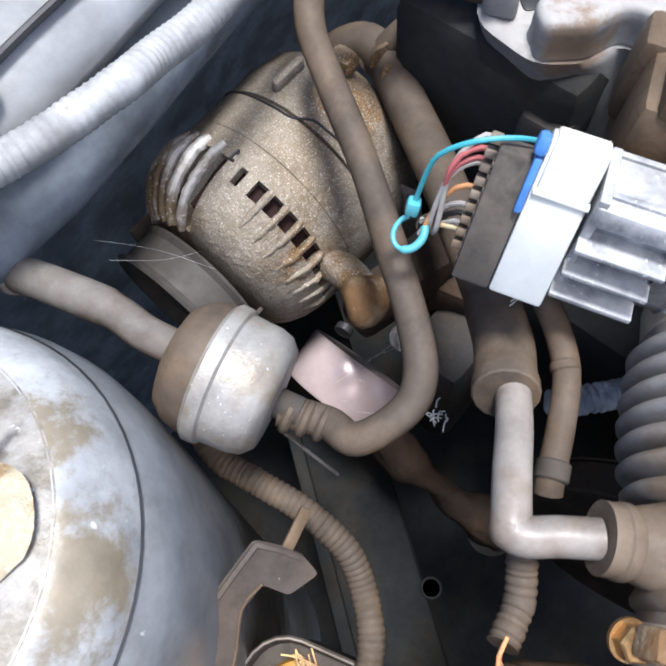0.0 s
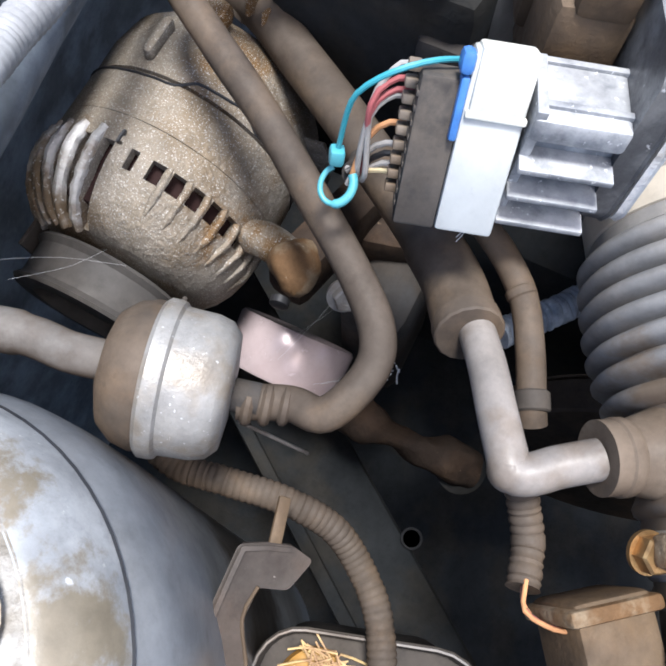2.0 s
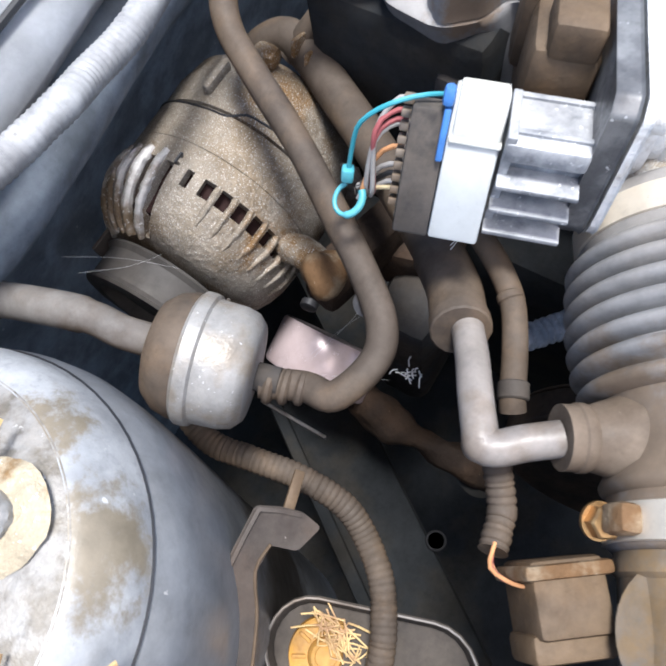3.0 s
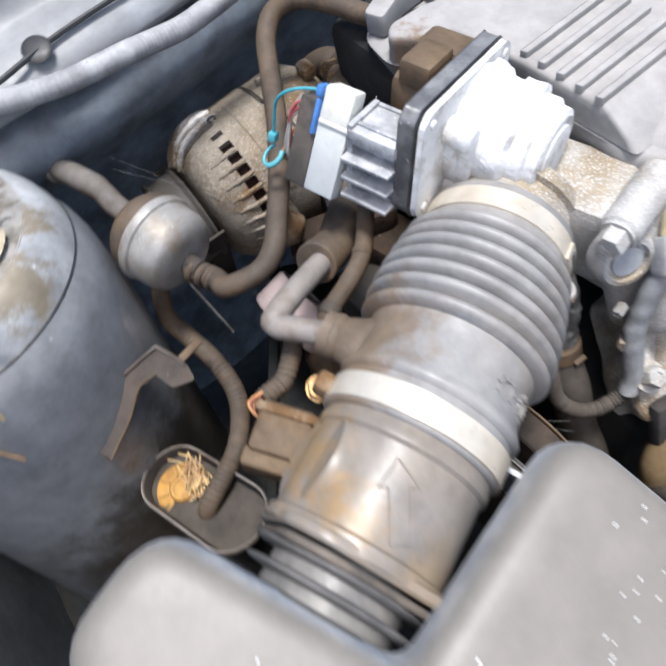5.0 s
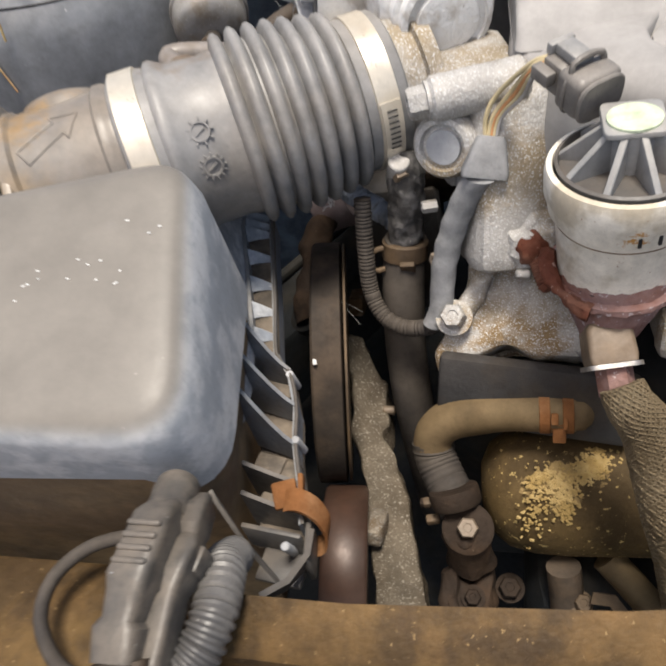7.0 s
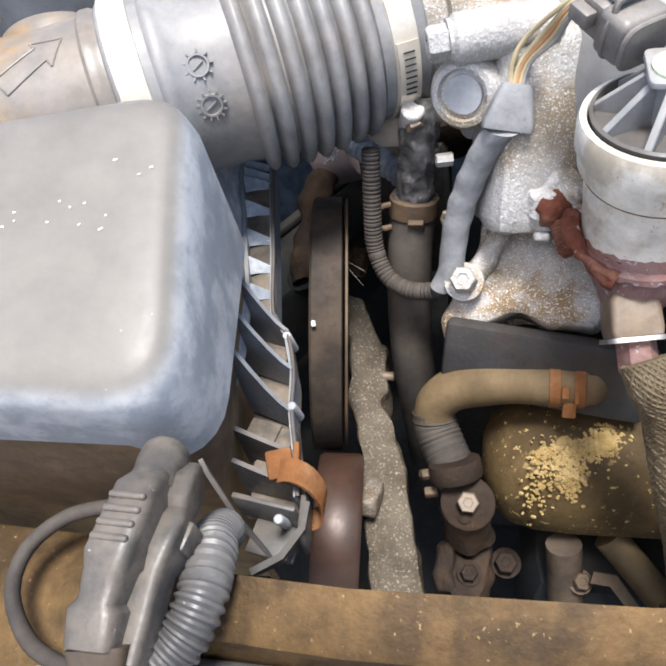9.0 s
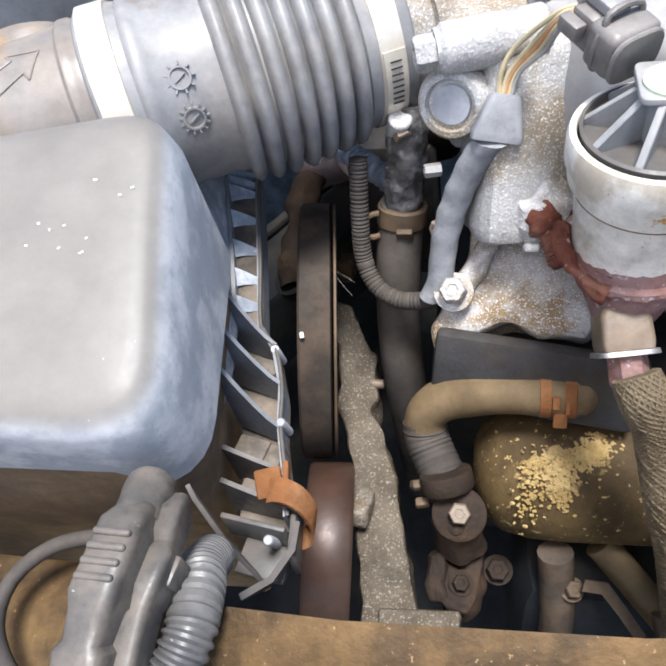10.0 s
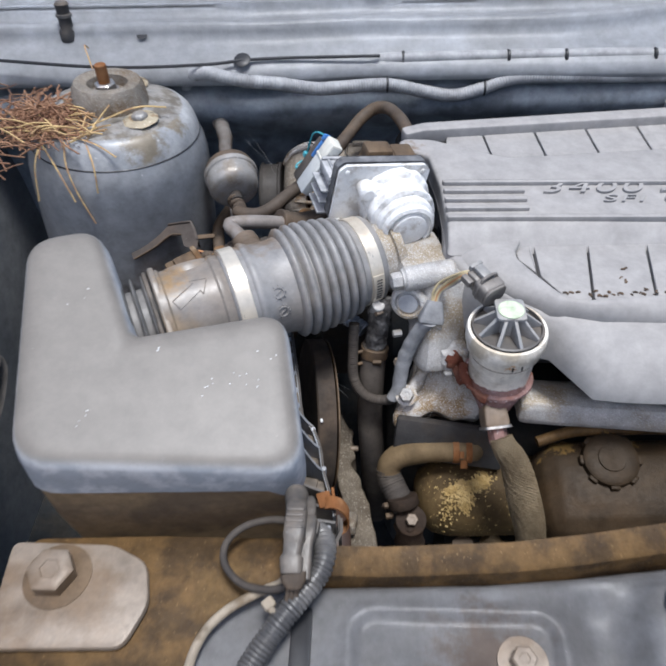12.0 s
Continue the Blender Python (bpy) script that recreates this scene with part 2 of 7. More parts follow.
# The brown spots low on the wall mix grime with painted shade.
tower_paint = mat("grey blue tower paint, brown grime and shade", (0.185, 0.196, 0.212), 0.34, 0.0, alt=(0.24, 0.247, 0.255), patch=9, dust=(0.36, 0.345, 0.325), dust_amount=0.5, speck=(0.45, 0.44, 0.43), speck_cut=0.72, speck_scale=150, bump=0.05, coat=0.2, vary=0.3, spots=((-0.155, 0.205, 0.640, 0.075), (-0.20, 0.188, 0.640, 0.065), (-0.25, 0.186, 0.590, 0.08), (-0.13, 0.25, 0.60, 0.08)), spot=(0.055, 0.046, 0.038), spot_cut=(1.5, 0.5))
tower_top = mat("weathered paint with dirt", (0.26, 0.256, 0.25), 0.42, 0.0, alt=(0.095, 0.085, 0.07), patch=55, cut=(0.44, 0.6), dust=(0.25, 0.215, 0.165), dust_amount=0.35, speck=(0.44, 0.43, 0.41), speck_cut=0.64, speck_scale=150, bump=0.25)
ledge_paint = mat("pale dusty body paint", (0.48, 0.50, 0.53), 0.40, 0.0, alt=(0.36, 0.37, 0.385), patch=9, cut=(0.4, 0.65), dust=(0.5, 0.5, 0.5), dust_amount=0.35, speck=(0.6, 0.6, 0.6), speck_cut=0.75, speck_scale=60, bump=0.05, vary=0.3, grime=0.2)
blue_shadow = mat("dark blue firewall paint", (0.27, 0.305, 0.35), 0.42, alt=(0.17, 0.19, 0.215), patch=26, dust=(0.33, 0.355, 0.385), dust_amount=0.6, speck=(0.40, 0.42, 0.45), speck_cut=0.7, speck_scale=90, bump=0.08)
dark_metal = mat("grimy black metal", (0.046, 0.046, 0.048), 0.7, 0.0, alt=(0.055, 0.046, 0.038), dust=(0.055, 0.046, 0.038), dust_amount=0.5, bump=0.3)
# Near black holds both grime and the shade deep in the bay.
void_black = mat("grimy black with deep shade", (0.022, 0.024, 0.026), 0.95, 0.0, alt=(0.030, 0.028, 0.025), bump=0.2)
brown_metal = mat("brown grime on steel", (0.08, 0.056, 0.038), 0.55, 0.05, alt=(0.13, 0.085, 0.048), dust=(0.16, 0.12, 0.082), dust_amount=0.5, bump=0.25)
tray_grime = mat("brown mud stained tray plastic", (0.27, 0.19, 0.11), 0.55, 0.0, alt=(0.16, 0.115, 0.075), patch=15, cut=(0.4, 0.62), dust=(0.26, 0.19, 0.115), speck=(0.35, 0.25, 0.13), speck_cut=0.74, speck_scale=150, bump=0.25)
gold_metal = mat("gold brown stained panel", (0.122, 0.071, 0.028), 0.5, 0.1, alt=(0.045, 0.028, 0.015), patch=30, cut=(0.40, 0.60), dust=(0.085, 0.054, 0.023), dust_amount=0.4, speck=(0.24, 0.16, 0.075), speck_cut=0.65, speck_scale=380, bump=0.35, grime=0.45, vary=0.5, spots=((0.105, -0.214, 0.76, 0.013), (0.205, -0.208, 0.76, 0.010), (0.245, -0.205, 0.76, 0.009), (-0.03, -0.245, 0.756, 0.03)), spot=(0.11, 0.067, 0.026), spot_cut=(1.3, 0.5))
gold_patch = mat("dark shell with ochre dust patches", (0.062, 0.042, 0.02), 0.7, 0.0, alt=(0.105, 0.07, 0.03), patch=18, speck=(0.42, 0.31, 0.13), speck_cut=0.61, speck_scale=210, bump=0.4, spots=((0.188, -0.085, 0.64, 0.026), (0.182, -0.092, 0.64, 0.019), (0.212, -0.070, 0.643, 0.016), (0.172, -0.098, 0.63, 0.011)), spot=(0.27, 0.19, 0.085), spot_cut=(1.0, 0.8))
valve_grime = mat("dark oily valve cover", (0.027, 0.018, 0.010), 0.5, 0.1, alt=(0.046, 0.029, 0.015), patch=22, dust=(0.05, 0.035, 0.021), dust_amount=0.5, speck=(0.2, 0.15, 0.09), speck_cut=0.74, speck_scale=120, bump=0.3, spots=((0.25, -0.052, 0.69, 0.024), (0.285, -0.048, 0.69, 0.022), (0.325, -0.044, 0.69, 0.018), (0.36, -0.042, 0.69, 0.016)), spot=(0.19, 0.12, 0.04))
chalk = mat("chalky white oxide", (0.74, 0.74, 0.73), 0.75, 0.0, alt=(0.50, 0.47, 0.43), patch=60, cut=(0.48, 0.66), dust=(0.82, 0.82, 0.81), speck=(0.40, 0.37, 0.33), speck_cut=0.68, speck_scale=180, bump=0.8, bump_scale=240, grime=0.12)
white_plastic = mat("white connector plastic", (0.72, 0.71, 0.64), 0.4, alt=(0.62, 0.60, 0.52), patch=14, bump=0.03, grime=0.1)
grey_connector = mat("pale grey connector plastic", (0.43, 0.455, 0.46), 0.35, alt=(0.52, 0.53, 0.50), patch=9, dust=(0.6, 0.6, 0.58), bump=0.03, grime=0.12)
milky = mat("dusty ribbed grey plastic", (0.30, 0.31, 0.33), 0.5, alt=(0.40, 0.40, 0.41), patch=30, dust=(0.5, 0.5, 0.5), bump=0.1)
teal = mat("turquoise plastic", (0.10, 0.35, 0.40), 0.35, alt=(0.05, 0.30, 0.36), bump=0.0, grime=0.1)
blue_clip = mat("blue plastic clip", (0.08, 0.24, 0.62), 0.4, bump=0.0)
red_wire = mat("faded red wire", (0.44, 0.13, 0.135), 0.5, bump=0.0, grime=0.1)
orange_wire = mat("faded orange wire", (0.60, 0.30, 0.14), 0.5, bump=0.0)
grey_wire = mat("grey wire", (0.42, 0.40, 0.38), 0.5, bump=0.0)
cream_wire = mat("cream wire", (0.62, 0.52, 0.32), 0.5, bump=0.0, grime=0.1)
black_wire = mat("black wire", (0.02, 0.02, 0.022), 0.45, bump=0.0)
tape = mat("grey cloth tape", (0.21, 0.214, 0.222), 0.6, alt=(0.28, 0.285, 0.29), patch=40, dust=(0.28, 0.28, 0.283), bump=0.3)
yellow_cap = mat("yellow ochre plastic cap", (0.42, 0.21, 0.04), 0.5, alt=(0.26, 0.13, 0.04), patch=60, dust=(0.40, 0.26, 0.10), bump=0.2)
idler_metal = mat("worn mauve pulley face", (0.50, 0.41, 0.41), 0.24, 0.2, alt=(0.44, 0.345, 0.34), patch=10, grime=0.1, bump=0.02, vary=0.2)
belt_rubber = mat("brown worn pulley", (0.042, 0.034, 0.028), 0.65, 0.0, alt=(0.075, 0.055, 0.040), patch=22, bump=0.04, vary=0.3)
leaf_pale = mat("pale dry leaves", (0.62, 0.52, 0.38), 0.8, alt=(0.30, 0.19, 0.11), patch=70, cut=(0.45, 0.55), bump=0.1)
nut_crust = mat("golden crusted washer", (0.40, 0.345, 0.25), 0.5, 0.2, alt=(0.24, 0.15, 0.07), patch=60, cut=(0.45, 0.6), speck=(0.7, 0.66, 0.55), speck_cut=0.62, speck_scale=300, bump=0.6, bump_scale=300)
braid = mat("tan braided metal sleeve", (0.19, 0.145, 0.09), 0.5, 0.3, alt=(0.25, 0.20, 0.13), patch=40, dust=(0.20, 0.155, 0.095), speck=(0.33, 0.275, 0.19), speck_cut=0.62, speck_scale=700, bump=0.9, bump_scale=900)
pleat_rubber = mat("dark grey pleated rubber", (0.10, 0.10, 0.10), 0.45, alt=(0.15, 0.145, 0.14), dust=(0.30, 0.28, 0.26), dust_amount=0.5, bump=0.05)
loom_grey = mat("dusty dark grey corrugated loom", (0.062, 0.062, 0.064), 0.38, alt=(0.14, 0.135, 0.13), patch=30, dust=(0.115, 0.108, 0.10), speck=(0.30, 0.29, 0.28), speck_cut=0.70, speck_scale=260, bump=0.05)
rust_dark = mat("dark rusty subframe steel", (0.034, 0.024, 0.018), 0.75, 0.0, alt=(0.055, 0.035, 0.023), patch=28, speck=(0.22, 0.16, 0.11), speck_cut=0.7, speck_scale=200, bump=0.6, bump_scale=200)
cream_edge = mat("pale cream dusty cable", (0.30, 0.255, 0.195), 0.6, alt=(0.17, 0.13, 0.085), patch=40, bump=0.1)
straw = mat("dry straw", (0.58, 0.42, 0.20), 0.8, alt=(0.40, 0.25, 0.14), patch=60, bump=0.0)
twig = mat("brown dead grass", (0.22, 0.12, 0.075), 0.9, alt=(0.34, 0.20, 0.12), patch=60, bump=0.0)
twig_dark = mat("dark dry crumbs", (0.06, 0.045, 0.035), 0.9, alt=(0.14, 0.10, 0.07), patch=90, bump=0.0)
web = mat("grey cobweb lint", (0.62, 0.62, 0.62), 0.9, bump=0.0)
green_label = mat("pale green round sticker", (0.55, 0.62, 0.46), 0.6, alt=(0.42, 0.48, 0.34), patch=120, bump=0.0)
# Copper is darkened to near black, painting the shade behind the vent slots.
copper = mat("copper coil darkened for inner shade", (0.026, 0.013, 0.012), 0.8, 0.0, bump=0.1)
brass = mat("dull brass screw", (0.45, 0.30, 0.14), 0.4, 0.8, alt=(0.30, 0.18, 0.08), patch=60, bump=0.1)
can_metal = mat("pale stained sheet metal", (0.82, 0.77, 0.68), 0.42, 0.05, alt=(0.52, 0.45, 0.345), patch=32, cut=(0.42, 0.6), speck=(0.40, 0.25, 0.15), speck_cut=0.67, speck_scale=520, bump=0.12, spots=((0.2155, -0.0635, 0.812, 0.0065), (0.222, -0.0625, 0.811, 0.004)), spot=(0.55, 0.27, 0.06))
egr_plastic = mat("dusty brown grey plug plastic", (0.125, 0.116, 0.108), 0.45, alt=(0.17, 0.155, 0.14), patch=50, dust=(0.23, 0.21, 0.19), dust_amount=0.6, speck=(0.34, 0.32, 0.29), speck_cut=0.70, speck_scale=300, bump=0.06)
spoke_plastic = mat("pale grey spoke plastic", (0.22, 0.225, 0.23), 0.45, alt=(0.28, 0.27, 0.26), dust=(0.36, 0.34, 0.31), bump=0.04)
shroud_plastic = mat("pale grey dusty shroud", (0.26, 0.26, 0.268), 0.38, alt=(0.19, 0.183, 0.18), patch=9, dust=(0.27, 0.265, 0.263), dust_amount=0.4, speck=(0.42, 0.41, 0.40), speck_cut=0.70, speck_scale=170, bump=0.06, spots=((0.178, -0.290, 0.751, 0.04), (0.170, -0.335, 0.751, 0.05)), spot=(0.15, 0.112, 0.088), spot_cut=(1.5, 0.3), grime=0.25)
red_pulley = mat("red brown worn pulley", (0.075, 0.037, 0.024), 0.45, 0.2, alt=(0.055, 0.032, 0.023), patch=9, bump=0.05)
soil = mat("grey dirt ground", (0.12, 0.11, 0.10), 0.9, alt=(0.08, 0.072, 0.065), patch=2, bump=0.4, bump_scale=40)


# ---- mesh helpers ----
def obj(name, bm, material, smooth=40):
    bmesh.ops.recalc_face_normals(bm, faces=bm.faces)
    me = bpy.data.meshes.new(name)
    bm.to_mesh(me)
    bm.free()
    me.materials.append(material)
    if smooth:
        me.shade_smooth()
        me.set_sharp_from_angle(angle=radians(smooth))
    return new(name, me)


def thing(name, label, category, base=(0, 0, 0), group="", kind=""):
    """An Empty at a thing's base; its parts are made in world places."""
    ob = new(name)
    ob.empty_display_size = 0.02
    ob.matrix_basis = Matrix.Translation(base)
    return tagged(ob, label, category, group, kind)


def part(name, bm, material, parent, label="", smooth=40):
    ob = obj(name, bm, material, smooth)
    ob.parent = parent
    if parent.type == "EMPTY":
        ob.matrix_parent_inverse = Matrix.Translation(parent.matrix_basis.translation).inverted()
    return tagged(ob, label)


def solo(name, bm, material, label, category, group="", kind="", smooth=40):
    return tagged(obj(name, bm, material, smooth), label, category, group, kind)


def axis_frame(origin, zdir, xhint=(1, 0, 0)):
    z = Vector(zdir).normalized()
    x = Vector(xhint) - z * z.dot(Vector(xhint))
    if x.length < 1e-4:
        x = Vector((0, 1, 0)) - z * z.y
    x.normalize()
    m = Matrix((x, z.cross(x), z)).transposed().to_4x4()
    m.translation = origin
    return m


def ring_loft(rings, cap0=True, cap1=True, closed=False):
    bm = bmesh.new()
    rows = [[bm.verts.new(p) for p in r] for r in rings]
    pairs = list(zip(rows, rows[1:])) + ([(rows[-1], rows[0])] if closed else [])
    for a, b in pairs:
        for i in range(len(a)):
            j = (i + 1) % len(a)
            bm.faces.new((a[i], a[j], b[j], b[i]))
    if cap0 and not closed:
        bm.faces.new(rows[0][::-1])
    if cap1 and not closed:
        bm.faces.new(rows[-1])
    return bm


def spline(pts, step):
    p = [Vector(q) for q in pts]
    p = [p[0] * 2 - p[1]] + p + [p[-1] * 2 - p[-2]]
    out = []
    for a, b, c, d in zip(p, p[1:], p[2:], p[3:]):
        n = max(2, int((c - b).length / step))
        for i in range(n):
            t = i / n
            out.append(0.5 * (2 * b + (c - a) * t + (2 * a - 5 * b + 4 * c - d) * t * t + (3 * b - a - 3 * c + d) * t ** 3))
    return out + [p[-2]]


def tube(pts, rad, seg=14, step=0.005, bm=None):
    """A hose along a smooth line; rad is a number or a function of the length run."""
    line = spline(pts, step)
    rings, up, run = [], None, 0.0
    for i, q in enumerate(line):
        d = (line[min(i + 1, len(line) - 1)] - line[max(i - 1, 0)]).normalized()
        if up is None:
            up = d.orthogonal().normalized()
        up = (up - d * up.dot(d)).normalized()
        side = d.cross(up)
        if i:
            run += (q - line[i - 1]).length
        r = rad(run) if callable(rad) else rad
        rings.append([q + (up * math.cos(a) + side * math.sin(a)) * r for a in (2 * math.pi * k / seg for k in range(seg))])
    one = ring_loft(rings)
    if bm is None:
        return one
    me = bpy.data.meshes.new("join")
    one.to_mesh(me)
    one.free()
    bm.from_mesh(me)
    bpy.data.meshes.remove(me)
    return bm


def ribbed(r, pitch=0.0042, depth=0.07):
    return lambda s: r * (1 - depth + depth * (1 if (s / pitch) % 1 < 0.6 else -1))


def lathe(profile, m, seg=40):
    rings = [[m @ Vector((r * math.cos(a), r * math.sin(a), h)) for a in (2 * math.pi * k / seg for k in range(seg))] for r, h in profile]
    return ring_loft(rings)


def rod(a, b, r, seg=16, edge=0.0008):
    a, b = Vector(a), Vector(b)
    L = (b - a).length
    e = min(edge, r * 0.4, L * 0.3)
    return lathe([(r - e, 0), (r, e), (r, L - e), (r - e, L)], axis_frame(a, b - a), seg)


def hexbolt(p, d, r, h, washer=0.0, seg_turn=0.0):
    """A hexagon head with a chamfer, on a washer."""
    m = axis_frame(p, d)
    bm = bmesh.new()
    prof = []
    if washer:
        prof = [(washer, 0), (washer, h * 0.22)]
    rings = []
    for rr, hh in prof:
        rings.append([m @ Vector((rr * math.cos(a), rr * math.sin(a), hh)) for a in (math.pi * k / 12 for k in range(24))])
    def hexa(s, hh):
        out = []
        for k in range(24):
            a = math.pi * k / 12 + seg_turn
            f = math.cos(math.pi / 6) / math.cos((math.pi * k / 12) % (math.pi / 3) - math.pi / 6)
            out.append(m @ Vector((s * f * math.cos(a), s * f * math.sin(a), hh)))
        return out
    h0 = h * 0.22 if washer else 0
    rings += [hexa(r, h0), hexa(r, h * 0.88), hexa(r * 0.86, h), hexa(r * 0.45, h), hexa(r * 0.4, h * 0.93)]
    bm.free()
    return ring_loft(rings)


def rbox(size, m=None, bevel=0.002, seg=2, taper=1.0):
    bm = bmesh.new()
    bmesh.ops.create_cube(bm, size=1)
    for v in bm.verts:
        k = taper if v.co.z > 0 else 1.0
        v.co = Vector((v.co.x * size[0] * k, v.co.y * size[1] * k, v.co.z * size[2]))
    if bevel:
        bmesh.ops.bevel(bm, geom=list(bm.edges), offset=min(bevel, min(size) * 0.45), segments=seg, profile=0.5, affect="EDGES")
    bm.transform(m if m is not None else Matrix())
    return bm


def offset_poly(pts, d):
    """An anticlockwise outline moved inwards by d, mitred."""
    out, n = [], len(pts)
    for i in range(n):
        a, b, c = (Vector(pts[(i + k) % n]) for k in (-1, 0, 1))
        e, f = (b - a).normalized(), (c - b).normalized()
        n1, n2 = Vector((-e.y, e.x)), Vector((-f.y, f.x))
        h = (n1 + n2) / max(0.25, 1 + n1.dot(n2))
        out.append(b + h * d)
    return out


def round_poly(pts, radius, k=5):
    out, n = [], len(pts)
    for i in range(n):
        a, b, c = (Vector(pts[(i + j) % n]) for j in (-1, 0, 1))
        r = radius[i] if isinstance(radius, (list, tuple)) else radius
        r1 = min(r, (a - b).length * 0.45, (c - b).length * 0.45)
        p, q = b + (a - b).normalized() * r1, b + (c - b).normalized() * r1
        for j in range(k):
            t = j / (k - 1)
            out.append(p * (1 - t) ** 2 + b * 2 * t * (1 - t) + q * t * t)
    return out


def slab(pts, z0, z1, m=None, radius=0.004, edge=0.0015, k=4):
    """A plate with rounded outline and softened top and bottom edges."""
    m = m if m is not None else Matrix()
    base = round_poly(pts, radius, k)
    rings = []
    for d, z in ((edge, z0), (0, z0 + edge), (0, z1 - edge), (edge * 0.3, z1 - edge * 0.3), (edge, z1)):
        rings.append([m @ Vector((p.x, p.y, z)) for p in (offset_poly(base, d) if d else base)])
    return ring_loft(rings)


def gather(*bms):
    out = bmesh.new()
    for b in bms:
        me = bpy.data.meshes.new("join")
        b.to_mesh(me)
        b.free()
        out.from_mesh(me)
        bpy.data.meshes.remove(me)
    return out


def rough(bm, amount, scale, cuts=2):
    """A cast lump: more vertices, pushed about by noise."""
    bmesh.ops.triangulate(bm, faces=bm.faces)
    bmesh.ops.subdivide_edges(bm, edges=list(bm.edges), cuts=cuts, use_grid_fill=True)
    bm.normal_update()
    for v in bm.verts:
        v.co += v.normal * amount * noise.noise(v.co * scale)
    return bm


def sheet(upper, lower, thick):
    """A bent plate between two edges, with thickness."""
    bm = bmesh.new()
    a, b = [bm.verts.new(p) for p in upper], [bm.verts.new(p) for p in lower]
    for k in range(len(a) - 1):
        bm.faces.new((a[k], a[k + 1], b[k + 1], b[k]))
    bmesh.ops.recalc_face_normals(bm, faces=bm.faces)
    bmesh.ops.solidify(bm, geom=list(bm.faces), thickness=thick)
    return bm


def moulded(rows, corner=0.003, up=(0, 0, 1)):
    """A moulded body: rounded rectangles of given width and height set along a line."""
    pts = [Vector(r[0]) for r in rows]
    rings = []
    for i, (p, w, h) in enumerate(rows):
        d = (pts[min(i + 1, len(pts) - 1)] - pts[max(i - 1, 0)]).normalized()
        side = d.cross(Vector(up)).normalized()
        top = side.cross(d)
        out = round_poly([(-w / 2, -h / 2), (w / 2, -h / 2), (w / 2, h / 2), (-w / 2, h / 2)], corner, 4)
        rings.append([Vector(p) + side * q.x + top * q.y for q in out])
    return ring_loft(rings)


# ---- the setting: ground under the car, bay walls ----
gm = bmesh.new()
bmesh.ops.create_grid(gm, x_segments=8, y_segments=8, size=60)
solo("ground", gm, soil, "grey dirt ground under the car", "ground", kind="structure")


def skin(profile, xs, material, name, label, category, skew=None, thick=0.004, kind="structure", bow=None):
    """A pressed panel: a section in y and z, run along x, with thickness."""
    bm = bmesh.new()
    line = spline([(0, y, z) for y, z in profile], 0.008)
    rows = []
    for x in xs:
        dy, dz = skew(x) if skew else (0, 0)
        rows.append([bm.verts.new((x, p.y + dy + (bow(x) if bow and p.y > 0.405 else 0), p.z + dz)) for p in line])
    for a, b in zip(rows, rows[1:]):
        for i in range(len(a) - 1):
            bm.faces.new((a[i], a[i + 1], b[i + 1], b[i]))
    bmesh.ops.solidify(bm, geom=list(bm.faces), thickness=thick)
    return solo(name, bm, material, label, category, kind=kind, smooth=60)


def rear(x):
    k = min(1.0, max(0.0, (x + 0.12) / 0.25))
    return 0.035 * k * k * (3 - 2 * k), -0.012 * k


XS = [-0.62 + 0.05 * i for i in range(31)]
skin([(0.95, 1.03), (0.75, 1.005), (0.60, 0.975), (0.545, 0.962), (0.525, 0.966), (0.510, 0.966), (0.492, 0.955), (0.482, 0.946), (0.470, 0.945), (0.464, 0.946), (0.460, 0.938), (0.450, 0.931), (0.438, 0.933), (0.428, 0.930), (0.422, 0.915),
      (0.397, 0.903), (0.375, 0.890), (0.372, 0.876), (0.388, 0.868)], XS, ledge_paint, "cowl", "pale grey painted cowl ledge with a rolled lip", "cowl", rear, bow=lambda x: 0.7 * max(0.0, x - 0.27) ** 2)
skin([(0.392, 0.874), (0.396, 0.866), (0.378, 0.858), (0.368, 0.845), (0.370, 0.828), (0.392, 0.800), (0.43, 0.75), (0.45, 0.62), (0.47, 0.30)], XS, blue_shadow,
     "wall_firewall", "dark blue grey firewall panel behind the engine", "firewall", rear, 0.006)
tagged(part("hole_plug", lathe([(0.0095, 0), (0.011, 0.001), (0.009, 0.0022), (0.0, 0.0016)], axis_frame((-0.078, 0.388, 0.9015), (0, -0.45, 0.89)), 20),
            black_wire, bpy.data.objects["cowl"], "black hole in the ledge"))
tagged(part("hole_plug", lathe([(0.006, 0), (0.007, 0.001), (0.0, 0.0012)], axis_frame((-0.214, 0.425, 0.920), (0, -0.45, 0.89)), 16),
            black_wire, bpy.data.objects["cowl"]))
# inner wings left and right, closing the bay
for nm, x0, lab in (("wall_left_wing", -0.47, "grey painted inner wing panel"), ("wall_right_wing", 0.86, "grey painted inner wing panel")):
    s = 1 if x0 < 0 else -1
    solo(nm, gather(rbox((0.01, 1.3, 0.75), pose(x0, 0.1, 0.57), 0.003), rbox((0.13, 1.3, 0.012), pose(x0 - s * 0.055, 0.1, 0.945), 0.004)), body_paint, lab, "inner wing", kind="structure")
solo("floor_undertray", rbox((1.34, 1.1, 0.012), pose(0.19, 0.02, 0.26), 0.003), void_black, "grimy undertray below the engine, black with deep shade", "undertray", kind="structure")
lamp_bay = thing("headlamp_bay", "grey wing flange, shade in its colour, with a pale rolled seam", "wing panel", (-0.36, -0.04, 0.74), kind="structure")
